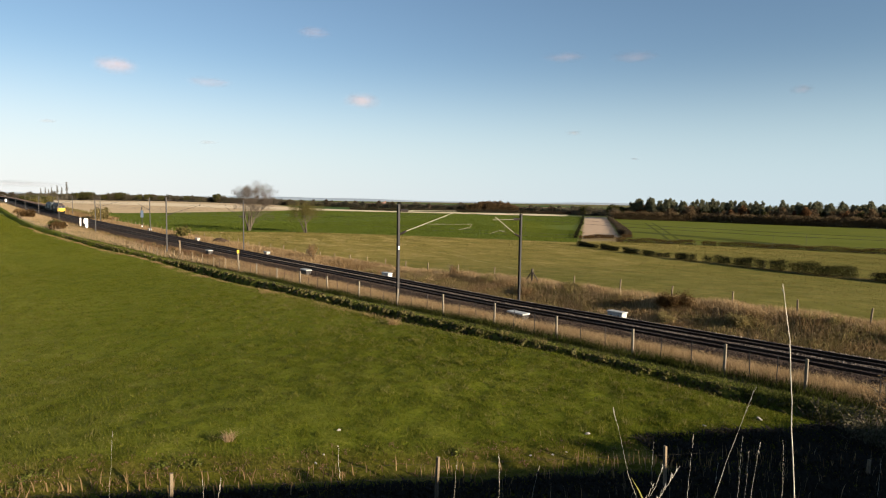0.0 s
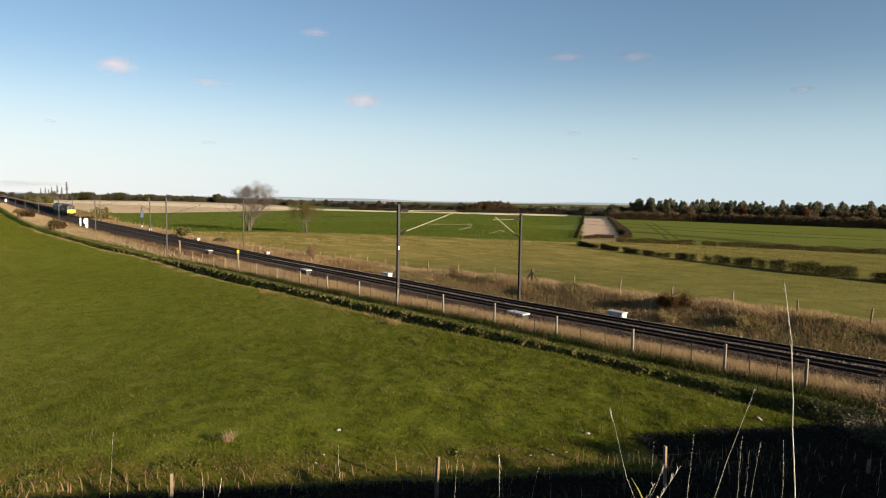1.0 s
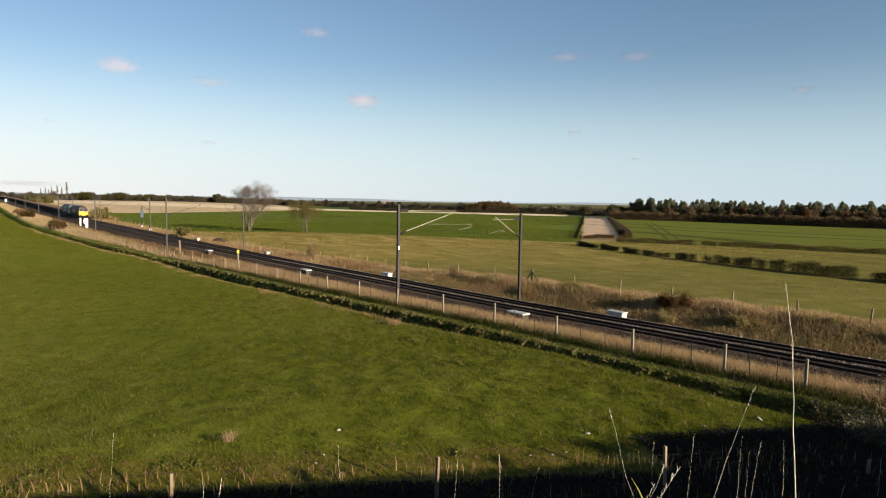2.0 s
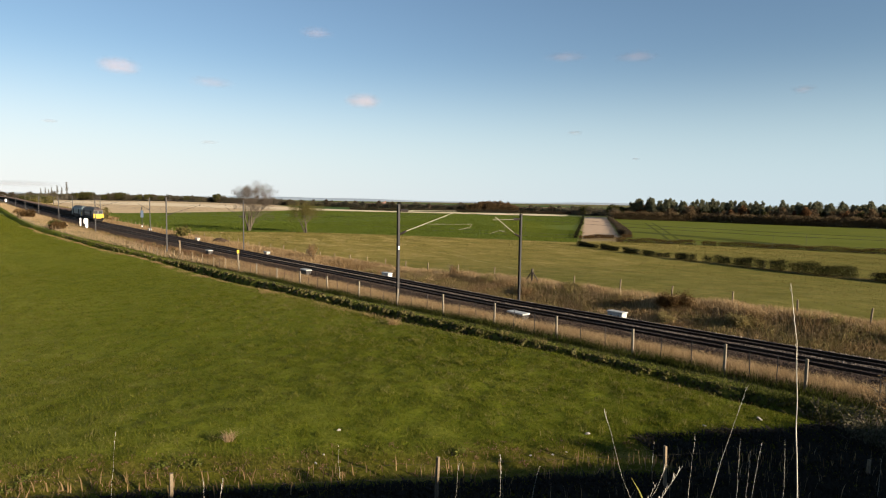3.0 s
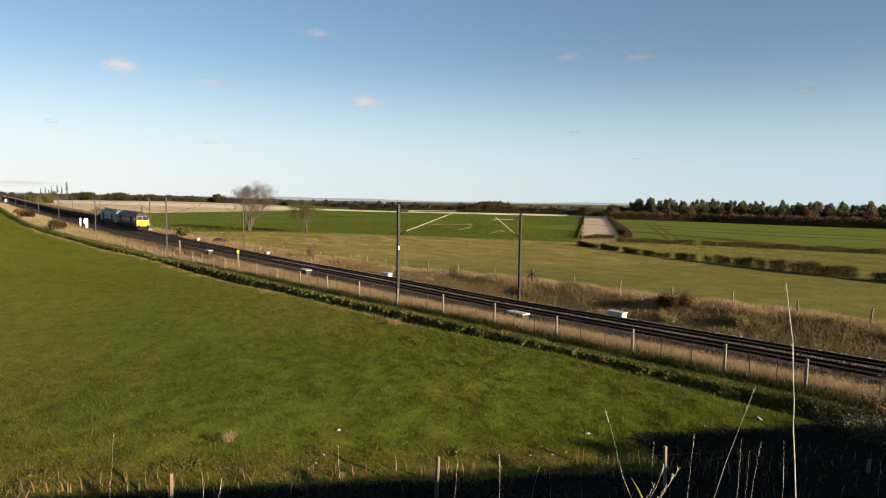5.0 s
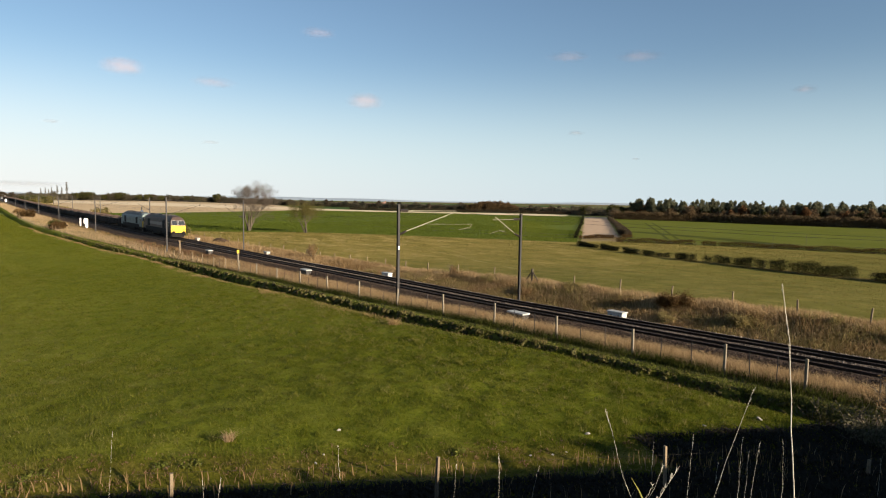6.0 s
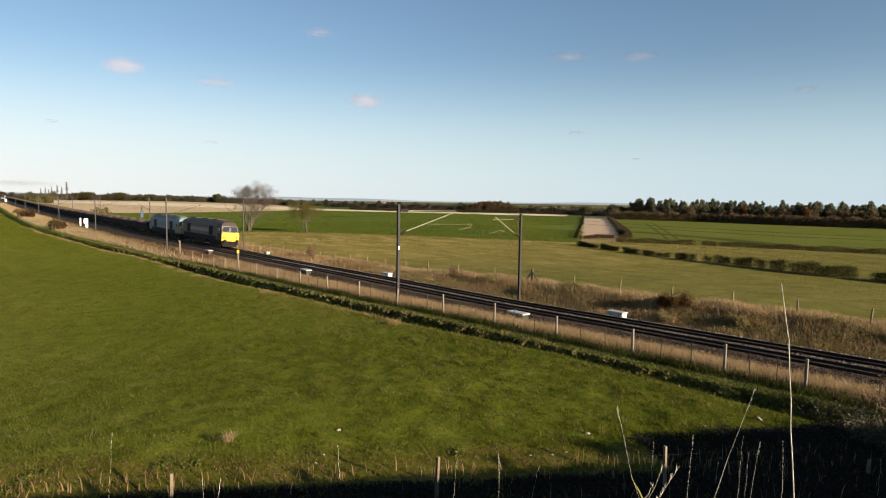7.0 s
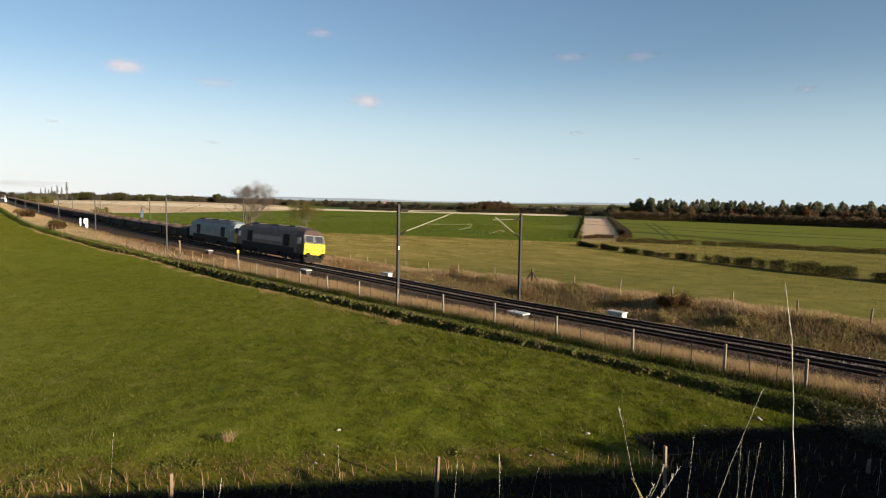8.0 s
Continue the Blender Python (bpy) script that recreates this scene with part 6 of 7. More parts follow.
make_box(25.3, 25.1, 0.64, 1.2, "low grey box with a pale lid beside the near track", M_STEEL)
make_box(25.3, 53.0, 0.68, 1.2, "low grey box with a pale lid beside the near track", M_STEEL)
make_box(25.3, 81.5, 0.68, 1.2, "low grey box with a pale lid beside the near track", M_STEEL)
for y in (24.8, 53.0, 84.5, 117.0, 153.5):
    make_box(34.3, y, 0.70, 1.15, "low white box beside the far track")

yel = tagged(empty("marker_sign", pose(24.0, 67.3, zat(24, 67.3))), "yellow marker plate on a pale post", "sign")
block("post", -0.07, 0.07, -0.07, 0.07, -0.3, 1.35, M_CONC, yel, 0.01)
block("plate", -0.13, 0.13, -0.045, 0.045, 1.36, 1.72, M_YEL, yel, 0.04, "bright yellow plate")

crook = tagged(empty("marker_post", pose(23.5, 88.3, zat(23.5, 88.3))), "pale post with a short side arm", "post")
block("post", -0.07, 0.07, -0.07, 0.07, -0.3, 2.0, M_WOOD, crook, 0.01)
block("arm", -0.22, 0.08, -0.04, 0.04, 1.9, 2.0, M_WOOD, crook, 0.01)

for x, y, w, h, lift in ((24.0, 180.2, 0.35, 2.3, 0.1), (24.0, 171.7, 0.95, 2.55, 0.0)):
    sign = tagged(empty("railway_sign", pose(x, y, zat(x, y))), "plain white rounded railway sign on posts", "sign")
    bm = bmesh.new()
    rounded_plate(bm, w, lift + (1.25 if w > 0.5 else 0.35), lift + h, 0.06, w * 0.3)
    part("board", bm, M_WHITE, sign, "bright white board")
    if w > 0.5:
        bm = bmesh.new()
        rounded_plate(bm, w * 0.6, lift + 0.3, lift + 1.24, 0.06, 0.08)
        low = part("lower_board", bm, M_WHITE, sign, "narrow white lower board")
        low.matrix_basis = pose(w * 0.2, 0, 0)
    for s in (-1, 1):
        bar("post", (s * w * 0.3, 0.06, -0.3), (s * w * 0.3, 0.06, h * 0.7), 0.05, M_STEEL, sign)
far_sign = tagged(empty("railway_sign", pose(24.0, 500, zat(24, 500))), "plain white round railway sign far along the line", "sign")
bar("post", (0, 0.1, -0.3), (0, 0.1, 1.8), 0.08, M_STEEL, far_sign)
bm = bmesh.new()
vs = tube(bm, (0, -0.05, 2.1), (0, 0.05, 2.1), 0.62, n=24)
for v in bm.verts:
    v.co.z = 2.1 + (v.co.z - 2.1) * 1.7
part("disc", bm, M_WHITE, far_sign, "bright white disc")

blue = tagged(empty("blue_sign", pose(36.0, 169.0, zat(36, 169))), "tall pale post with a blue plate", "sign")
bar("post", (0, 0, -0.3), (0, 0, 5.6), 0.10, M_STEEL, blue)
block("plate", -0.35, 0.35, -0.16, -0.11, 2.9, 4.7, M_BLUE, blue, 0.02, "blue plate")
block("band", -0.12, 0.12, -0.12, 0.12, 0.5, 0.85, M_WHITE, blue, 0.02, "white band")

heap = bmesh.new()
bmesh.ops.create_icosphere(heap, subdivisions=4, radius=1.0)
for v in heap.verts:
    k = 1 + 0.28 * noise.noise(v.co * 2.3) + 0.12 * noise.noise(v.co * 7)
    v.co = Vector((v.co.x * 1.4 * k, v.co.y * 2.7 * k, max(-0.25, v.co.z * 1.05 * k)))
heap = part("soil_heap", heap, worn("brown_soil", (0.10, 0.064, 0.036), (0.05, 0.03, 0.018), 0.95, 0, 2.0, 0.08))
heap.matrix_basis = pose(37.2, 113.0, zat(37.2, 113) - 0.1)
tagged(heap, "heap of brown soil and cuttings beside the track", "soil heap")


M_PALESTONE = worn("pale_limestone", (0.34, 0.315, 0.27), (0.22, 0.2, 0.165), 0.9, 0, 3.0, 0.01)


def stone(x, y, s, seed):
    """A flat, broken slab with sharp corners."""
    rng = np.random.default_rng(seed)
    bm = bmesh.new()
    for _ in range(16):
        d = Vector(rng.normal(0, 1, 3)).normalized()
        bm.verts.new((d.x * s * 0.78, d.y * s * 0.6, d.z * s * 0.42))
    bmesh.ops.convex_hull(bm, input=bm.verts)
    for v in [v for v in bm.verts if not v.link_faces]:
        bm.verts.remove(v)
    bmesh.ops.bevel(bm, geom=bm.edges[:], offset=s * 0.04, segments=1, affect="EDGES")
    ob = part("stone", bm, M_PALESTONE)
    ob.matrix_basis = pose(x, y, zat(x, y) + s * 0.22, 12, 8, seed * 47)
    return tagged(ob, "pale broken stone lying in the pasture", "stone", "loose stones")


for i, (x, y, s) in enumerate(((17.31, 7.70, 0.16), (15.55, 8.32, 0.10), (12.51, 9.81, 0.10), (7.34, 13.51, 0.09), (10.74, 9.41, 0.06), (11.1, 9.3, 0.05), (5.97, 12.0, 0.07), (6.3, 12.3, 0.05), (10.3, 9.7, 0.06))):
    stone(x, y, s, i + 1)

# a far farmhouse between the trees
house = tagged(empty("farmhouse", pose(362, 566, zat(362, 566) - 0.5, 0, 0, 40)), "far small pale farmhouse with a pitched roof", "house")
block("wall", -4.5, 4.5, -3, 3, -0.5, 4.2, worn("cream_render", (0.36, 0.29, 0.23), (0.28, 0.22, 0.18), 0.9, 0, 0.5), house)
bm = bmesh.new()
vs = [bm.verts.new(p) for p in ((-4.8, -3.4, 4.1), (4.8, -3.4, 4.1), (4.8, 3.4, 4.1), (-4.8, 3.4, 4.1), (-4.8, 0, 6.8), (4.8, 0, 6.8))]
for f in ((0, 1, 5, 4), (2, 3, 4, 5), (0, 4, 3), (1, 2, 5), (0, 3, 2, 1)):
    bm.faces.new([vs[i] for i in f])
part("roof", bm, worn("red_tiles", (0.22, 0.13, 0.10), (0.15, 0.095, 0.075), 0.9, 0, 0.7), house)
for x in (-3, 0, 3):
    for z in (0.8, 2.6):
        block("window", x - 0.5, x + 0.5, -3.05, -2.97, z, z + 1.2, M_GLASS, house)
block("chimney", 3.4, 4.2, -0.4, 0.4, 5.5, 7.9, worn("chimney_brick", (0.3, 0.14, 0.09), (0.2, 0.1, 0.07), 0.9, 0, 1.0), house)


# a long pale shed far up the line
shed = tagged(empty("farm_shed", pose(26, 905, zat(26, 905), 0, 0, 4)), "far long pale farm shed with a shallow roof", "shed")
block("wall", -17, 17, -6, 6, -1, 4.5, worn("pale_sheeting", (0.34, 0.36, 0.38), (0.26, 0.27, 0.29), 0.8, 0, 0.4), shed)
bm = bmesh.new()
vs = [bm.verts.new(p) for p in ((-17.4, -6.5, 4.4), (17.4, -6.5, 4.4), (17.4, 6.5, 4.4), (-17.4, 6.5, 4.4), (-17.4, 0, 6.6), (17.4, 0, 6.6))]
for f in ((0, 1, 5, 4), (2, 3, 4, 5), (0, 4, 3), (1, 2, 5), (0, 3, 2, 1)):
    bm.faces.new([vs[i] for i in f])
part("roof", bm, worn("grey_roof_sheet", (0.30, 0.32, 0.35), (0.22, 0.24, 0.26), 0.7, 0, 0.4), shed)
for x in (-10, 0, 10):
    block("door", x - 2, x + 2, -6.08, -5.98, -0.5, 3.6, M_STEEL, shed)

# ---- far hills ----
def make_hills():
    # the haze of distance is put into the base colour as pale grey-blue
    n = Nodes("haze_tinted_hills")
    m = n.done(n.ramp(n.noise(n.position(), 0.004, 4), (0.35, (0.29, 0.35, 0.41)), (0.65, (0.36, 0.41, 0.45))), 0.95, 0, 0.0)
    rows, cols = 5, 160
    v = []
    for r in range(rows):
        for c in range(cols):
            a = radians(-20 + 130 * c / (cols - 1))
            d = 3900 + 130 * r
            crest = 17 + 5 * math.sin(a * 5.1 + 0.4) + 4 * math.sin(a * 13 + 2) + 2 * math.sin(a * 37)
            k = math.sin(math.pi / 2 * r / (rows - 1))
            v.append((d * math.sin(a), d * math.cos(a), -2 + crest * k))
    a = (np.arange(rows - 1)[:, None] * cols + np.arange(cols - 1)[None]).ravel()
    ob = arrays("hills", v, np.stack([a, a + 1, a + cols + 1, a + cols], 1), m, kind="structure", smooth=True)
    tagged(ob, "low hills on the horizon, haze blue put into their colour", "hills")


make_hills()


# ---- clouds ----
def cloud_material(name, thick, tone):
    n = Nodes(name)
    g = n.add("ShaderNodeTexGradient")
    g.gradient_type = "SPHERICAL"
    p = n.local()
    n.put(g.inputs[0], p)
    w = n.add("ShaderNodeVectorMath")
    w.operation = "ADD"
    n.put(w.inputs[0], p)
    info = n.add("ShaderNodeObjectInfo")
    n.put(w.inputs[1], info.outputs["Location"])
    f = n.noise(w.outputs[0], 1.6, 5, 0.6)
    k = n.calc("MULTIPLY", n.step(n.calc("ADD", g.outputs["Fac"], n.calc("MULTIPLY", n.calc("SUBTRACT", f, 0.5), n.calc("MULTIPLY", g.outputs["Fac"], 2.4))), 0.06, 1.1), thick)
    d = n.add("ShaderNodeBsdfDiffuse")
    d.inputs[0].default_value = (*tone, 1)
    tl = n.add("ShaderNodeBsdfTranslucent")
    tl.inputs[0].default_value = (*tone, 1)
    both = n.add("ShaderNodeAddShader")
    n.t.links.new(d.outputs[0], both.inputs[0])
    n.t.links.new(tl.outputs[0], both.inputs[1])
    tr = n.add("ShaderNodeBsdfTransparent")
    m = n.add("ShaderNodeMixShader")
    n.put(m.inputs[0], k)
    n.t.links.new(tr.outputs[0], m.inputs[1])
    n.t.links.new(both.outputs[0], m.inputs[2])
    n.t.links.new(m.outputs[0], n.t.nodes["Material Output"].inputs[0])
    return n.mat


M_CLOUD = cloud_material("sunlit_cloud", 0.27, (0.29, 0.23, 0.235))
M_WISPY = cloud_material("thin_cloud", 0.14, (0.24, 0.195, 0.21))
M_GREY = cloud_material("grey_cloud", 0.16, (0.20, 0.19, 0.20))
CLOUDS = []


def make_cloud(way, wide, high, drift, label):
    """Layers of thin vapour, curved, about 3.6 km away."""
    d = Vector(way).normalized()
    at = EYE + d * 3600
    bm = bmesh.new()
    for layer in range(3):
        y = (layer - 1) * 0.3
        vs = [[bm.verts.new(((i - 6) / 6, y + 0.1 * math.sin(i * 0.9 + layer) + 0.08 * math.cos(j * 1.3), (j - 4) / 4)) for i in range(13)] for j in range(9)]
        for a, b in zip(vs, vs[1:]):
            for i in range(12):
                bm.faces.new((a[i], a[i + 1], b[i + 1], b[i]))
    me = bpy.data.meshes.new("cloud")
    bm.to_mesh(me)
    bm.free()
    me.materials.append(M_GREY if "grey" in label else M_WISPY if "faint" in label else M_CLOUD)
    ob = tagged(new("cloud", me), label, "cloud")
    turn = pose(0, 0, 0, 0, 0, -math.degrees(math.atan2(d.x, d.y)))
    ob.scale = (wide / 2, wide / 3, high / 2)
    side = Vector((d.y, -d.x, 0)).normalized()
    CLOUDS.append((ob, at, turn, side * drift))


for way, wide, high, drift, label in (
    ((0.182, 0.966, 0.181), 260, 115, 36, "small pinkish sunlit cloud drifting"), ((0.30, 0.94, 0.17), 290, 75, 30, "faint thin pinkish cloud"),
    ((0.432, 0.866, 0.25), 230, 80, 30, "faint thin pinkish cloud"), ((0.505, 0.85, 0.155), 260, 115, 24, "small pinkish sunlit cloud drifting"),
    ((0.735, 0.64, 0.222), 300, 75, 26, "faint thin pinkish cloud"), ((0.80, 0.56, 0.219), 320, 80, 26, "faint thin pinkish cloud"),
    ((0.76, 0.64, 0.11), 120, 40, 15, "tiny faint grey drifting cloud"), ((0.91, 0.37, 0.16), 150, 60, 20, "faint thin pinkish cloud"),
    ((0.10, 0.99, 0.10), 100, 26, 20, "tiny faint grey drifting cloud"), ((0.298, 0.95, 0.083), 130, 26, 16, "tiny faint grey drifting cloud"),
    ((0.82, 0.57, 0.07), 60, 18, 8, "tiny faint grey drifting cloud"),
    ((0.06, 0.997, 0.0150), 560, 44, 4, "low grey cloud bank along the horizon")):
    make_cloud(way, wide, high, drift, label)


# ---- road, embankment edge and bridge behind the camera ----
M_BRICK = worn("dark_red_brick", (0.26, 0.13, 0.085), (0.15, 0.075, 0.05), 0.9, 0, 1.5, 0.01)
M_ASPHALT = worn("worn_asphalt", (0.06, 0.058, 0.055), (0.035, 0.034, 0.033), 0.9, 0, 1.0, 0.01)
TURN = math.degrees(math.atan2(ROAD_U[1], ROAD_U[0]))


def on_road(u, q, z):
    p = ROAD_U * u + ROAD_N * q
    return pose(p[0], p[1], z, 0, 0, TURN)


road = block("road", -70, 110, -7.5, -2.2, -0.25, 0.03, M_ASPHALT, None)
road.matrix_basis = on_road(0, 0, 5.2)
tagged(road, "narrow worn asphalt lane on the embankment", "road", kind="structure")
bridge = tagged(empty("road_bridge", on_road(0, 0, 0)), "brick road bridge over the railway", "bridge")
block("deck", 19.9, 50.5, -8.4, -1.2, 4.35, 4.94, M_CONC, bridge, 0.02)


def make_wall(name, profile, q0, q1, parent, label=""):
    """An upright brick wall along the lane, with the outline given as (along, height) from its foot over its top."""
    bm = bmesh.new()
    ends = [[bm.verts.new((u, q, z)) for u, z in profile] for q in (q0, q1)]
    k = len(profile)
    for i in range(k):
        bm.faces.new((ends[0][i], ends[0][(i + 1) % k], ends[1][(i + 1) % k], ends[1][i]))
    bm.faces.new(ends[0][::-1])
    bm.faces.new(ends[1])
    bmesh.ops.recalc_face_normals(bm, faces=bm.faces)
    wall = part(name, bm, M_BRICK, parent, label)
    tops = [(u, z) for u, z in profile if z > 5.5]
    bm = bmesh.new()
    rims = [[bm.verts.new((u, q, z + 0.002 + d)) for u, z in tops for d in (0, 0.08)] for q in (q0 - 0.05, q1 + 0.05)]
    for a in range(0, 2 * len(tops) - 2, 2):
        lo, hi = rims
        bm.faces.new((lo[a], lo[a + 2], lo[a + 3], lo[a + 1]))
        bm.faces.new((hi[a], hi[a + 1], hi[a + 3], hi[a + 2]))
        bm.faces.new((lo[a + 1], lo[a + 3], hi[a + 3], hi[a + 1]))
        bm.faces.new((lo[a], hi[a], hi[a + 2], lo[a + 2]))
    for a in (0, 2 * len(tops) - 2):
        bm.faces.new((rims[0][a], rims[0][a + 1], rims[1][a + 1], rims[1][a]))
    bmesh.ops.recalc_face_normals(bm, faces=bm.faces)
    part("coping", bm, M_CONC, wall)


for q0, q1 in ((-1.9, -1.5), (-8.3, -7.9)):
    make_wall("parapet", ((18.4, 4.94), (60.0, 4.94), (60.0, 6.62), (20.4, 6.72), (18.4, 6.12)), q0, q1, bridge, "high brick parapet with a sloping end")
for u0, u1 in ((20.6, 22.6), (47.5, 49.5)):
    block("abutment", u0, u1, -8.4, -1.2, -2.0, 4.348, M_BRICK, bridge, 0.02)


def make_shadow_leaves(u, q, long, lean, seed):
    """Unseen leaves added on the brink of the bank to cast a finger shadow: a broad curled one and a small one, leaning
    along the lane.
    """
    rng = np.random.default_rng(seed)
    p = ROAD_U * u + ROAD_N * q
    dock = tagged(empty("dock_plant", pose(p[0], p[1], zat(p[0], p[1]) - 0.05, 0, 0, TURN)), "unseen leaves added on the brink to cast finger shadows", "weed")
    for k in range(2):
        bm = bmesh.new()
        rows = []
        way, size = lean + rng.uniform(-5, 5) - 20 * k, long * (1.0, 0.55)[k]
        for i in range(9):
            t = i / 8
            a = radians(way * (0.6 + 0.55 * t))
            w = 0.085 * math.sin(math.pi * (0.15 + 0.83 * t)) ** 0.6 * (1.0, 0.6)[k]
            rows.append([bm.verts.new((size * t * math.sin(a) + e * w * math.cos(a), 0.03 * k + 0.02 * abs(e), size * t * math.cos(a) - e * w * math.sin(a))) for e in (-1, 0, 1)])
        for a, b in zip(rows, rows[1:]):
            for i in range(2):
                bm.faces.new((a[i], a[i + 1], b[i + 1], b[i]))
        part("leaf", bm, M_BROWN, dock)


# bushes added out of view, for the soft shadow beside the parapet's
for i, (u, q, w) in enumerate(((16.6, 1.5, 1.1), (17.4, 1.3, 0.8), (15.8, 1.6, 0.7))):
    p = ROAD_U * u + ROAD_N * q
    bush((float(p[0]), float(p[1])), w, 0.5, M_OLIVE, 350 + i, "unseen low bramble added to cast a soft shadow on the field", 260, 0.05)
# placed and leaned for the three finger shadows on the field
for i, (u, long, lean) in enumerate(((3.98, 0.3, 34), (8.08, 0.45, 54), (12.6, 0.6, 62))):
    make_shadow_leaves(u, 1.6, long, lean, 400 + i)


# ---- foreground stalks ----
M_STALK = worn("bleached_stalk", (0.62, 0.57, 0.47), (0.42, 0.37, 0.29), 0.8, 0, 6.0)
M_LEAFY = blades_of("yellow_green_leaf", (0.22, 0.21, 0.05), (0.33, 0.30, 0.09))
STALKS = []
# seconds and degrees: how the stalks nod in the breeze
SWAY = ((0, -0.8), (0.5, -0.6), (1.0, -0.5), (1.5, -0.8), (2.2, -0.1), (3.0, 0.5), (3.5, 1.1), (4.0, 0.6), (4.5, 0.1), (5.2, -0.4), (6.0, -0.9), (6.5, -1.2), (7.0, -1.0), (7.5, -0.7), (8.0, -0.4))
SWAY_LEANING = ((0, -0.8), (1.0, -0.7), (1.5, -0.4), (3.0, -2.7), (3.5, -1.7), (4.5, -0.9), (5.8, -0.8), (6.5, -1.6), (7.0, -0.7), (7.5, -0.1), (8.0, 1.0))
SWAY_BOWED = ((0, 0.0), (1.0, -0.7), (1.5, -0.4), (3.0, -1.9), (3.5, -1.5), (4.5, -1.5), (5.8, -1.9), (6.5, 0.1), (7.0, 0.8), (7.5, 1.5), (8.0, 1.2))


def stalk(base, tip, bow, r, seed, label, head=0.0, swing=1.0, nod=0.0):
    """A dry stem from the bank up to its tip, with seed branches near the top; nod: how far the tip hangs over."""
    rng = np.random.default_rng(seed)
    base, tip = Vector(base), Vector(tip)
    base.z = zat(base.x, base.y) - 0.05
    ob = tagged(empty("dry_stalk", Matrix.Translation(base)), label, "dry stalk", "dry stalks on the embankment")
    right = Vector((math.cos(YAW), -math.sin(YAW), 0))
    bm = bmesh.new()
    d = tip - base
    last, k = None, 12
    def at(t):
        return d * t + right * (bow * (t ** 2 - t) - nod * max(0.0, t - 0.72) ** 2 / 0.0784) + Vector(rng.normal(0, 0.004, 3)) * (t > 0)
    pts = [at(i / k) for i in range(k + 1)]
    polytube(bm, pts, [0.74 * r * (1 - 0.7 * i / k) for i in range(k + 1)], 6)
    part("stem", bm, M_STALK, ob)
    if head:
        bm = bmesh.new()
        for i in range(int(26 * head)):
            t = 1 - 0.28 * head * rng.uniform(0, 1)
            p = d * t + right * (bow * (t ** 2 - t) - nod * max(0.0, t - 0.72) ** 2 / 0.0784)
            w = Vector(rng.normal(0, 1, 3)) * 0.008 + d.normalized() * rng.uniform(0.02, 0.05)
            tube(bm, p, p + w * 0.7, 0.0007, 0.0011, 4)
        part("seed_head", bm, M_STALK, ob, kind="stuff")
    STALKS.append((ob, base, swing))
    return ob


stalk((4.560, 1.668, 0), (4.494, 1.812, 6.572), 0.060, 0.0079, 1, "tall bleached stalk with feathery nodding tip", 1.0, 1.0, 0.054)
stalk((4.386, 1.746, 0), (4.452, 1.800, 5.492), 0.000, 0.0022, 2, "thin bleached stalk on the bank", 0.0, 0.4)
stalk((4.850, 2.725, 0), (5.138, 2.300, 5.600), 0.125, 0.0034, 3, "leaning bleached stalk with seed head", 0.45, SWAY_LEANING)
stalk((3.156, 1.85, 0), (2.91, 2.11, 5.93), -0.10, 0.0024, 4, "thin bowed stalk with seed head", 0.2, SWAY_BOWED)
stalk((6.423, 3.656, 0), (6.482, 3.582, 4.495), 0.000, 0.0030, 5, "thin bleached stalk on the bank", 0.3, 0.5)
stalk((6.329, 3.014, 0), (6.165, 2.904, 4.771), 0.000, 0.0029, 6, "thin bleached stalk on the bank", 0.0, -0.5)
stalk((6.165, 2.877, 0), (6.275, 2.754, 4.730), 0.027, 0.0029, 7, "thin bleached stalk on the bank", 0.4, 0.5)
stalk((6.247, 2.904, 0), (6.234, 2.850, 4.634), 0.000, 0.0023, 8, "thin bleached stalk on the bank", 0.0, 0.5)
stalk((0.90, 5.93, 0), (1.00, 5.92, 5.02), 0.06, 0.0015, 9, "thin bleached stalk on the bank", 0.3, 0.6)
stalk((3.14, 3.88, 0), (3.21, 3.84, 4.93), 0.04, 0.0028, 10, "thin bleached stalk on the bank", 0.2, 0.6)
stalk((3.44, 3.62, 0), (3.47, 3.61, 5.0), -0.05, 0.0031, 11, "pale stalk with a clubbed head", 0.6, 0.4)
stalk((1.42, 4.80, 0), (1.55, 4.75, 4.88), 0.05, 0.0028, 12, "thin reddish dry stalk", 0.3, 0.5)
stalk((6.650, 1.470, 0), (6.608, 1.428, 4.930), 0.000, 0.0029, 13, "thin bleached stalk on the bank", 0.3, 0.5)
stalk((6.720, 1.260, 0), (6.804, 1.232, 4.860), 0.028, 0.0029, 14, "thin bleached stalk on the bank", 0.3, 0.5)
stalk((2.502, 1.655, 0), (2.602, 1.494, 5.885), 0.62, 0.0026, 15, "arching stalk with seed head", 1.0, 0.4)
stalk((2.488, 1.676, 0), (2.567, 1.553, 5.876), 0.5, 0.0022, 16, "arching stalk with seed head", 0.9, 0.4)
rng = np.random.default_rng(77)
for i in range(14):
    u = -3 + 19 * i / 14 + rng.uniform(-0.3, 0.3)
    q = rng.uniform(6.4, 12.5)
    p = ROAD_U * u + ROAD_N * q
    h = rng.uniform(0.5, 0.95) * (1.6 if q < 9 else 1)
    stalk((p[0], p[1], 0), (p[0] + rng.normal(0, 0.10), p[1] + rng.normal(0, 0.06), zat(p[0], p[1]) + h), rng.normal(0, 0.05), 0.0045, 20 + i, "short dry stalk by the field fence", float(rng.uniform(0, 0.8)), 0.3)

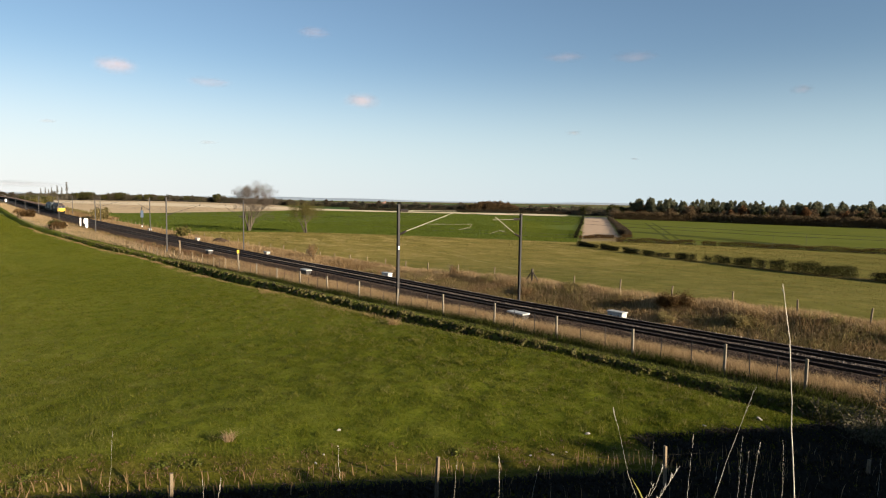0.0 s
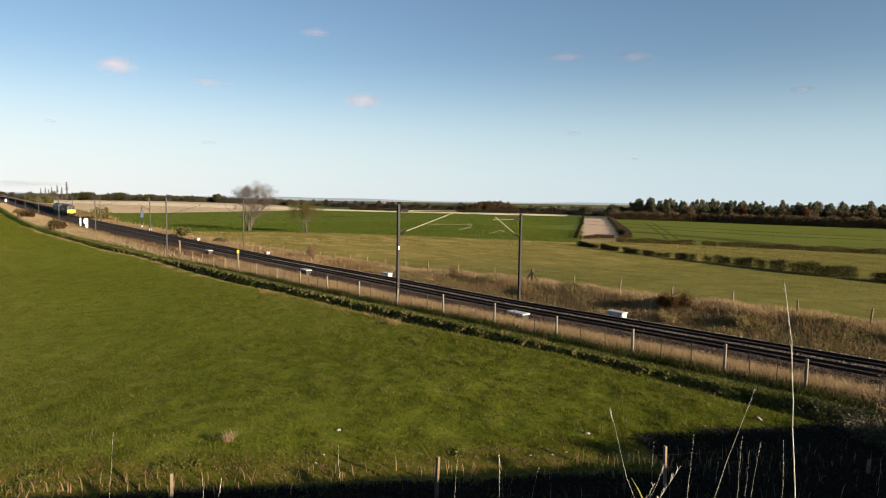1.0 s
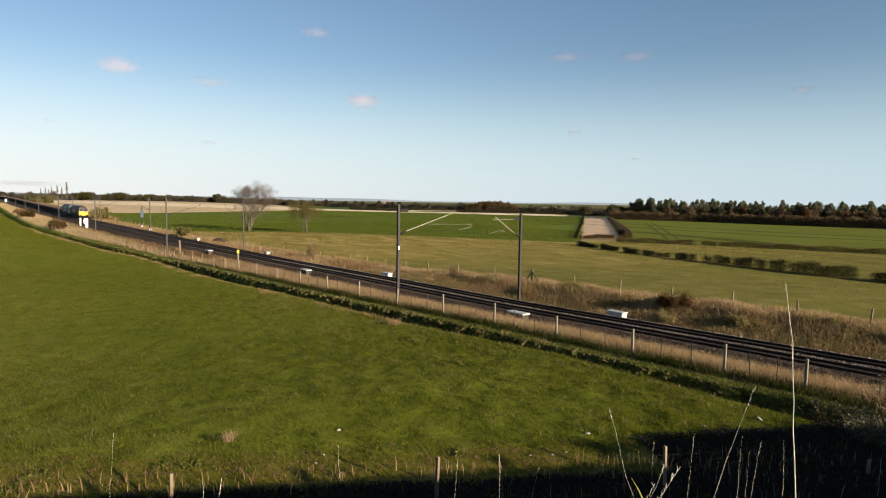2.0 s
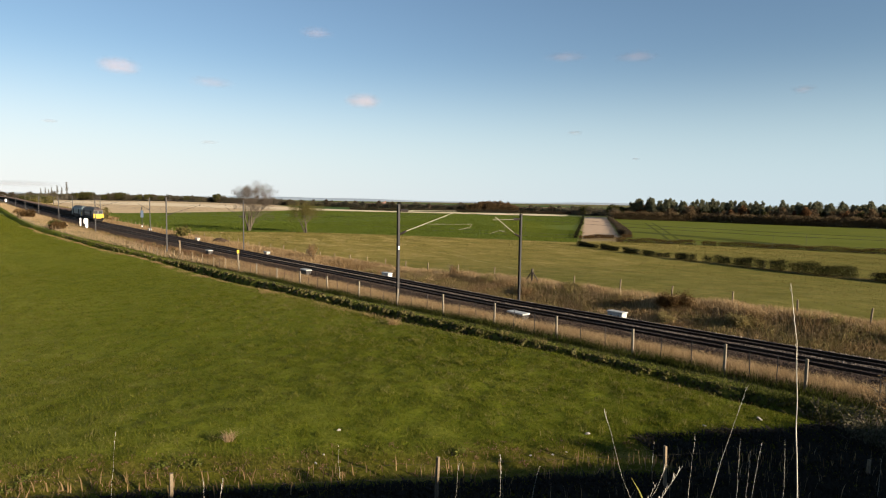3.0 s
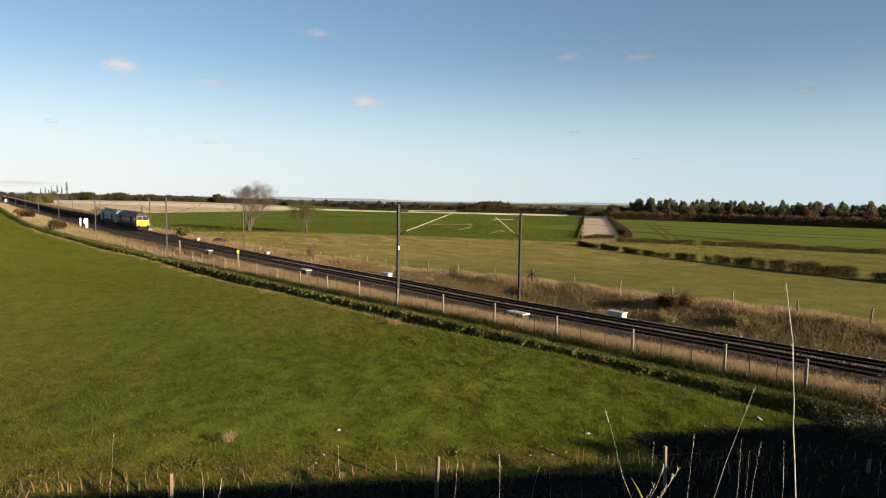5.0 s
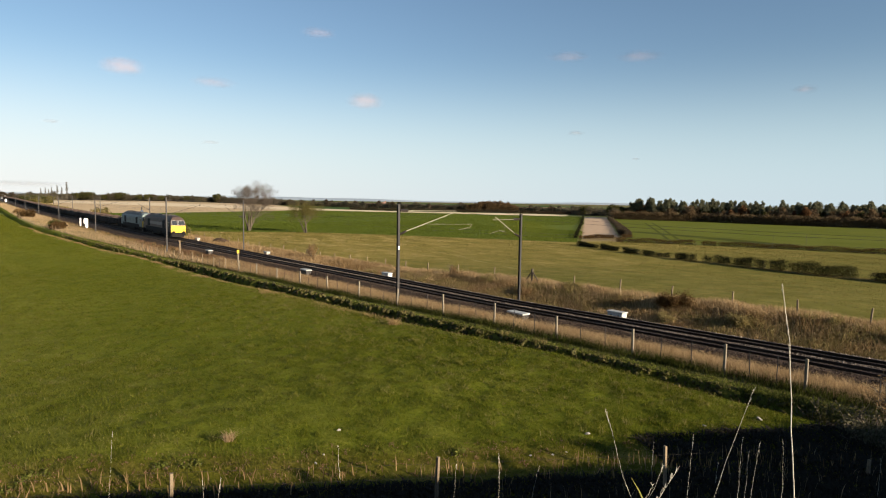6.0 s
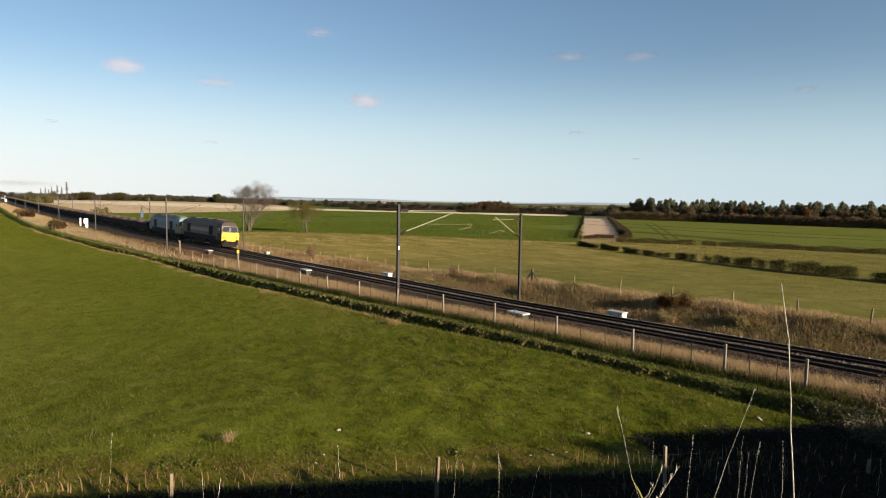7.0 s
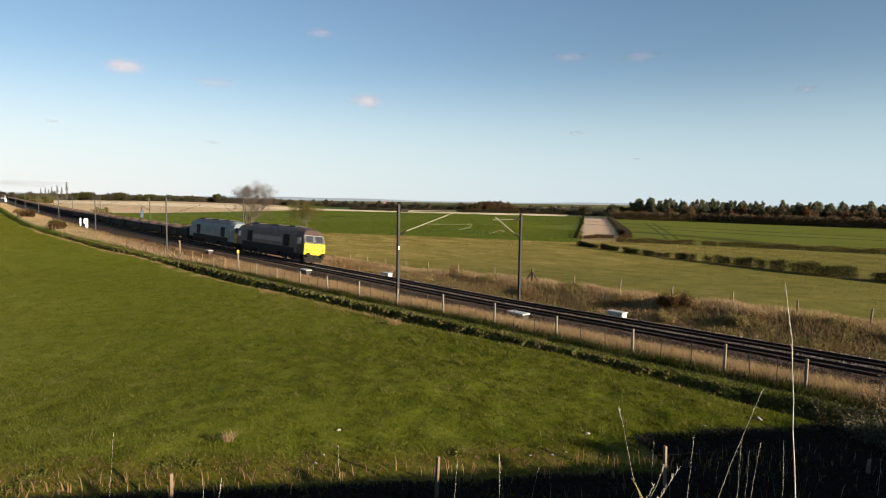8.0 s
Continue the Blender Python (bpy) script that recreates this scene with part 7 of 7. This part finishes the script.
blade = tagged(empty("grass_leaf", pose(2.546, 1.586, zat(2.546, 1.586))), "broad yellow-green arching leaf among dry stalks", "leaf")
bm = bmesh.new()
rows = []
rise = 5.783 + 0.03 - zat(2.546, 1.586)
side = Vector((math.cos(YAW) * 0.6 + math.sin(YAW) * 0.5, -math.sin(YAW) * 0.6 + math.cos(YAW) * 0.5, 0.45))
for i in range(17):
    t = i / 16
    w = 0.02 * (1 - t) ** 0.6 * (0.5 + min(1, t * 4) * 0.5)
    x = 0.03 * math.sin(t * 3.1) - 0.12 * t ** 5
    z = rise * (t + 0.03 * math.sin(t * 3.1))
    rows.append([bm.verts.new(Vector((x * math.cos(YAW), -x * math.sin(YAW), z - (0.004 if k == 0 else 0))) + side * k * w) for k in (-1, 0, 1)])
for a, b in zip(rows, rows[1:]):
    for i in range(2):
        bm.faces.new((a[i], a[i + 1], b[i + 1], b[i]))
part("leaf_blade", bm, M_LEAFY, blade)


def motions():
    times = [0, 1, 2, 3, 4, 5, 6, 7, 8]
    for ob, back in TRAIN:
        rows = []
        for t in times:
            y = 279.0 - 26.9 * t - 0.0148 * t * t + back
            a, b = rail_z(y + 3), rail_z(y + 15)
            tip = math.degrees(math.atan2(b - a, 12))
            lean = math.degrees(math.atan(float(curve_of(CANT, y + 8))))
            rows.append((t, pose(X_FAR, y, a - (b - a) / 4, tip, lean, 0)))
        walk(ob, rows)

    # the locomotives' wheels roll
    for wheel, y, r in WHEELS:
        rows = []
        for i in range(341):
            t = 8.0 * i / 340
            rows.append((t, pose(0, y, r, math.degrees((26.9 * t + 0.0148 * t * t) / r), 0, 0)))
        walk(wheel, rows)

    # clouds drift, dry stalks nod in the breeze
    for ob, at, turn, drift in CLOUDS:
        walk(ob, [(0, Matrix.Translation(at - drift / 2) @ turn), (8, Matrix.Translation(at + drift / 2) @ turn)])
    axis = Vector((math.sin(YAW), math.cos(YAW), 0))
    for ob, base, swing in STALKS:
        sway = swing if isinstance(swing, tuple) else [(t, a * swing) for t, a in SWAY]
        walk(ob, [(t, Matrix.Translation(base) @ Matrix.Rotation(radians(a), 4, axis)) for t, a in sway])


motions()
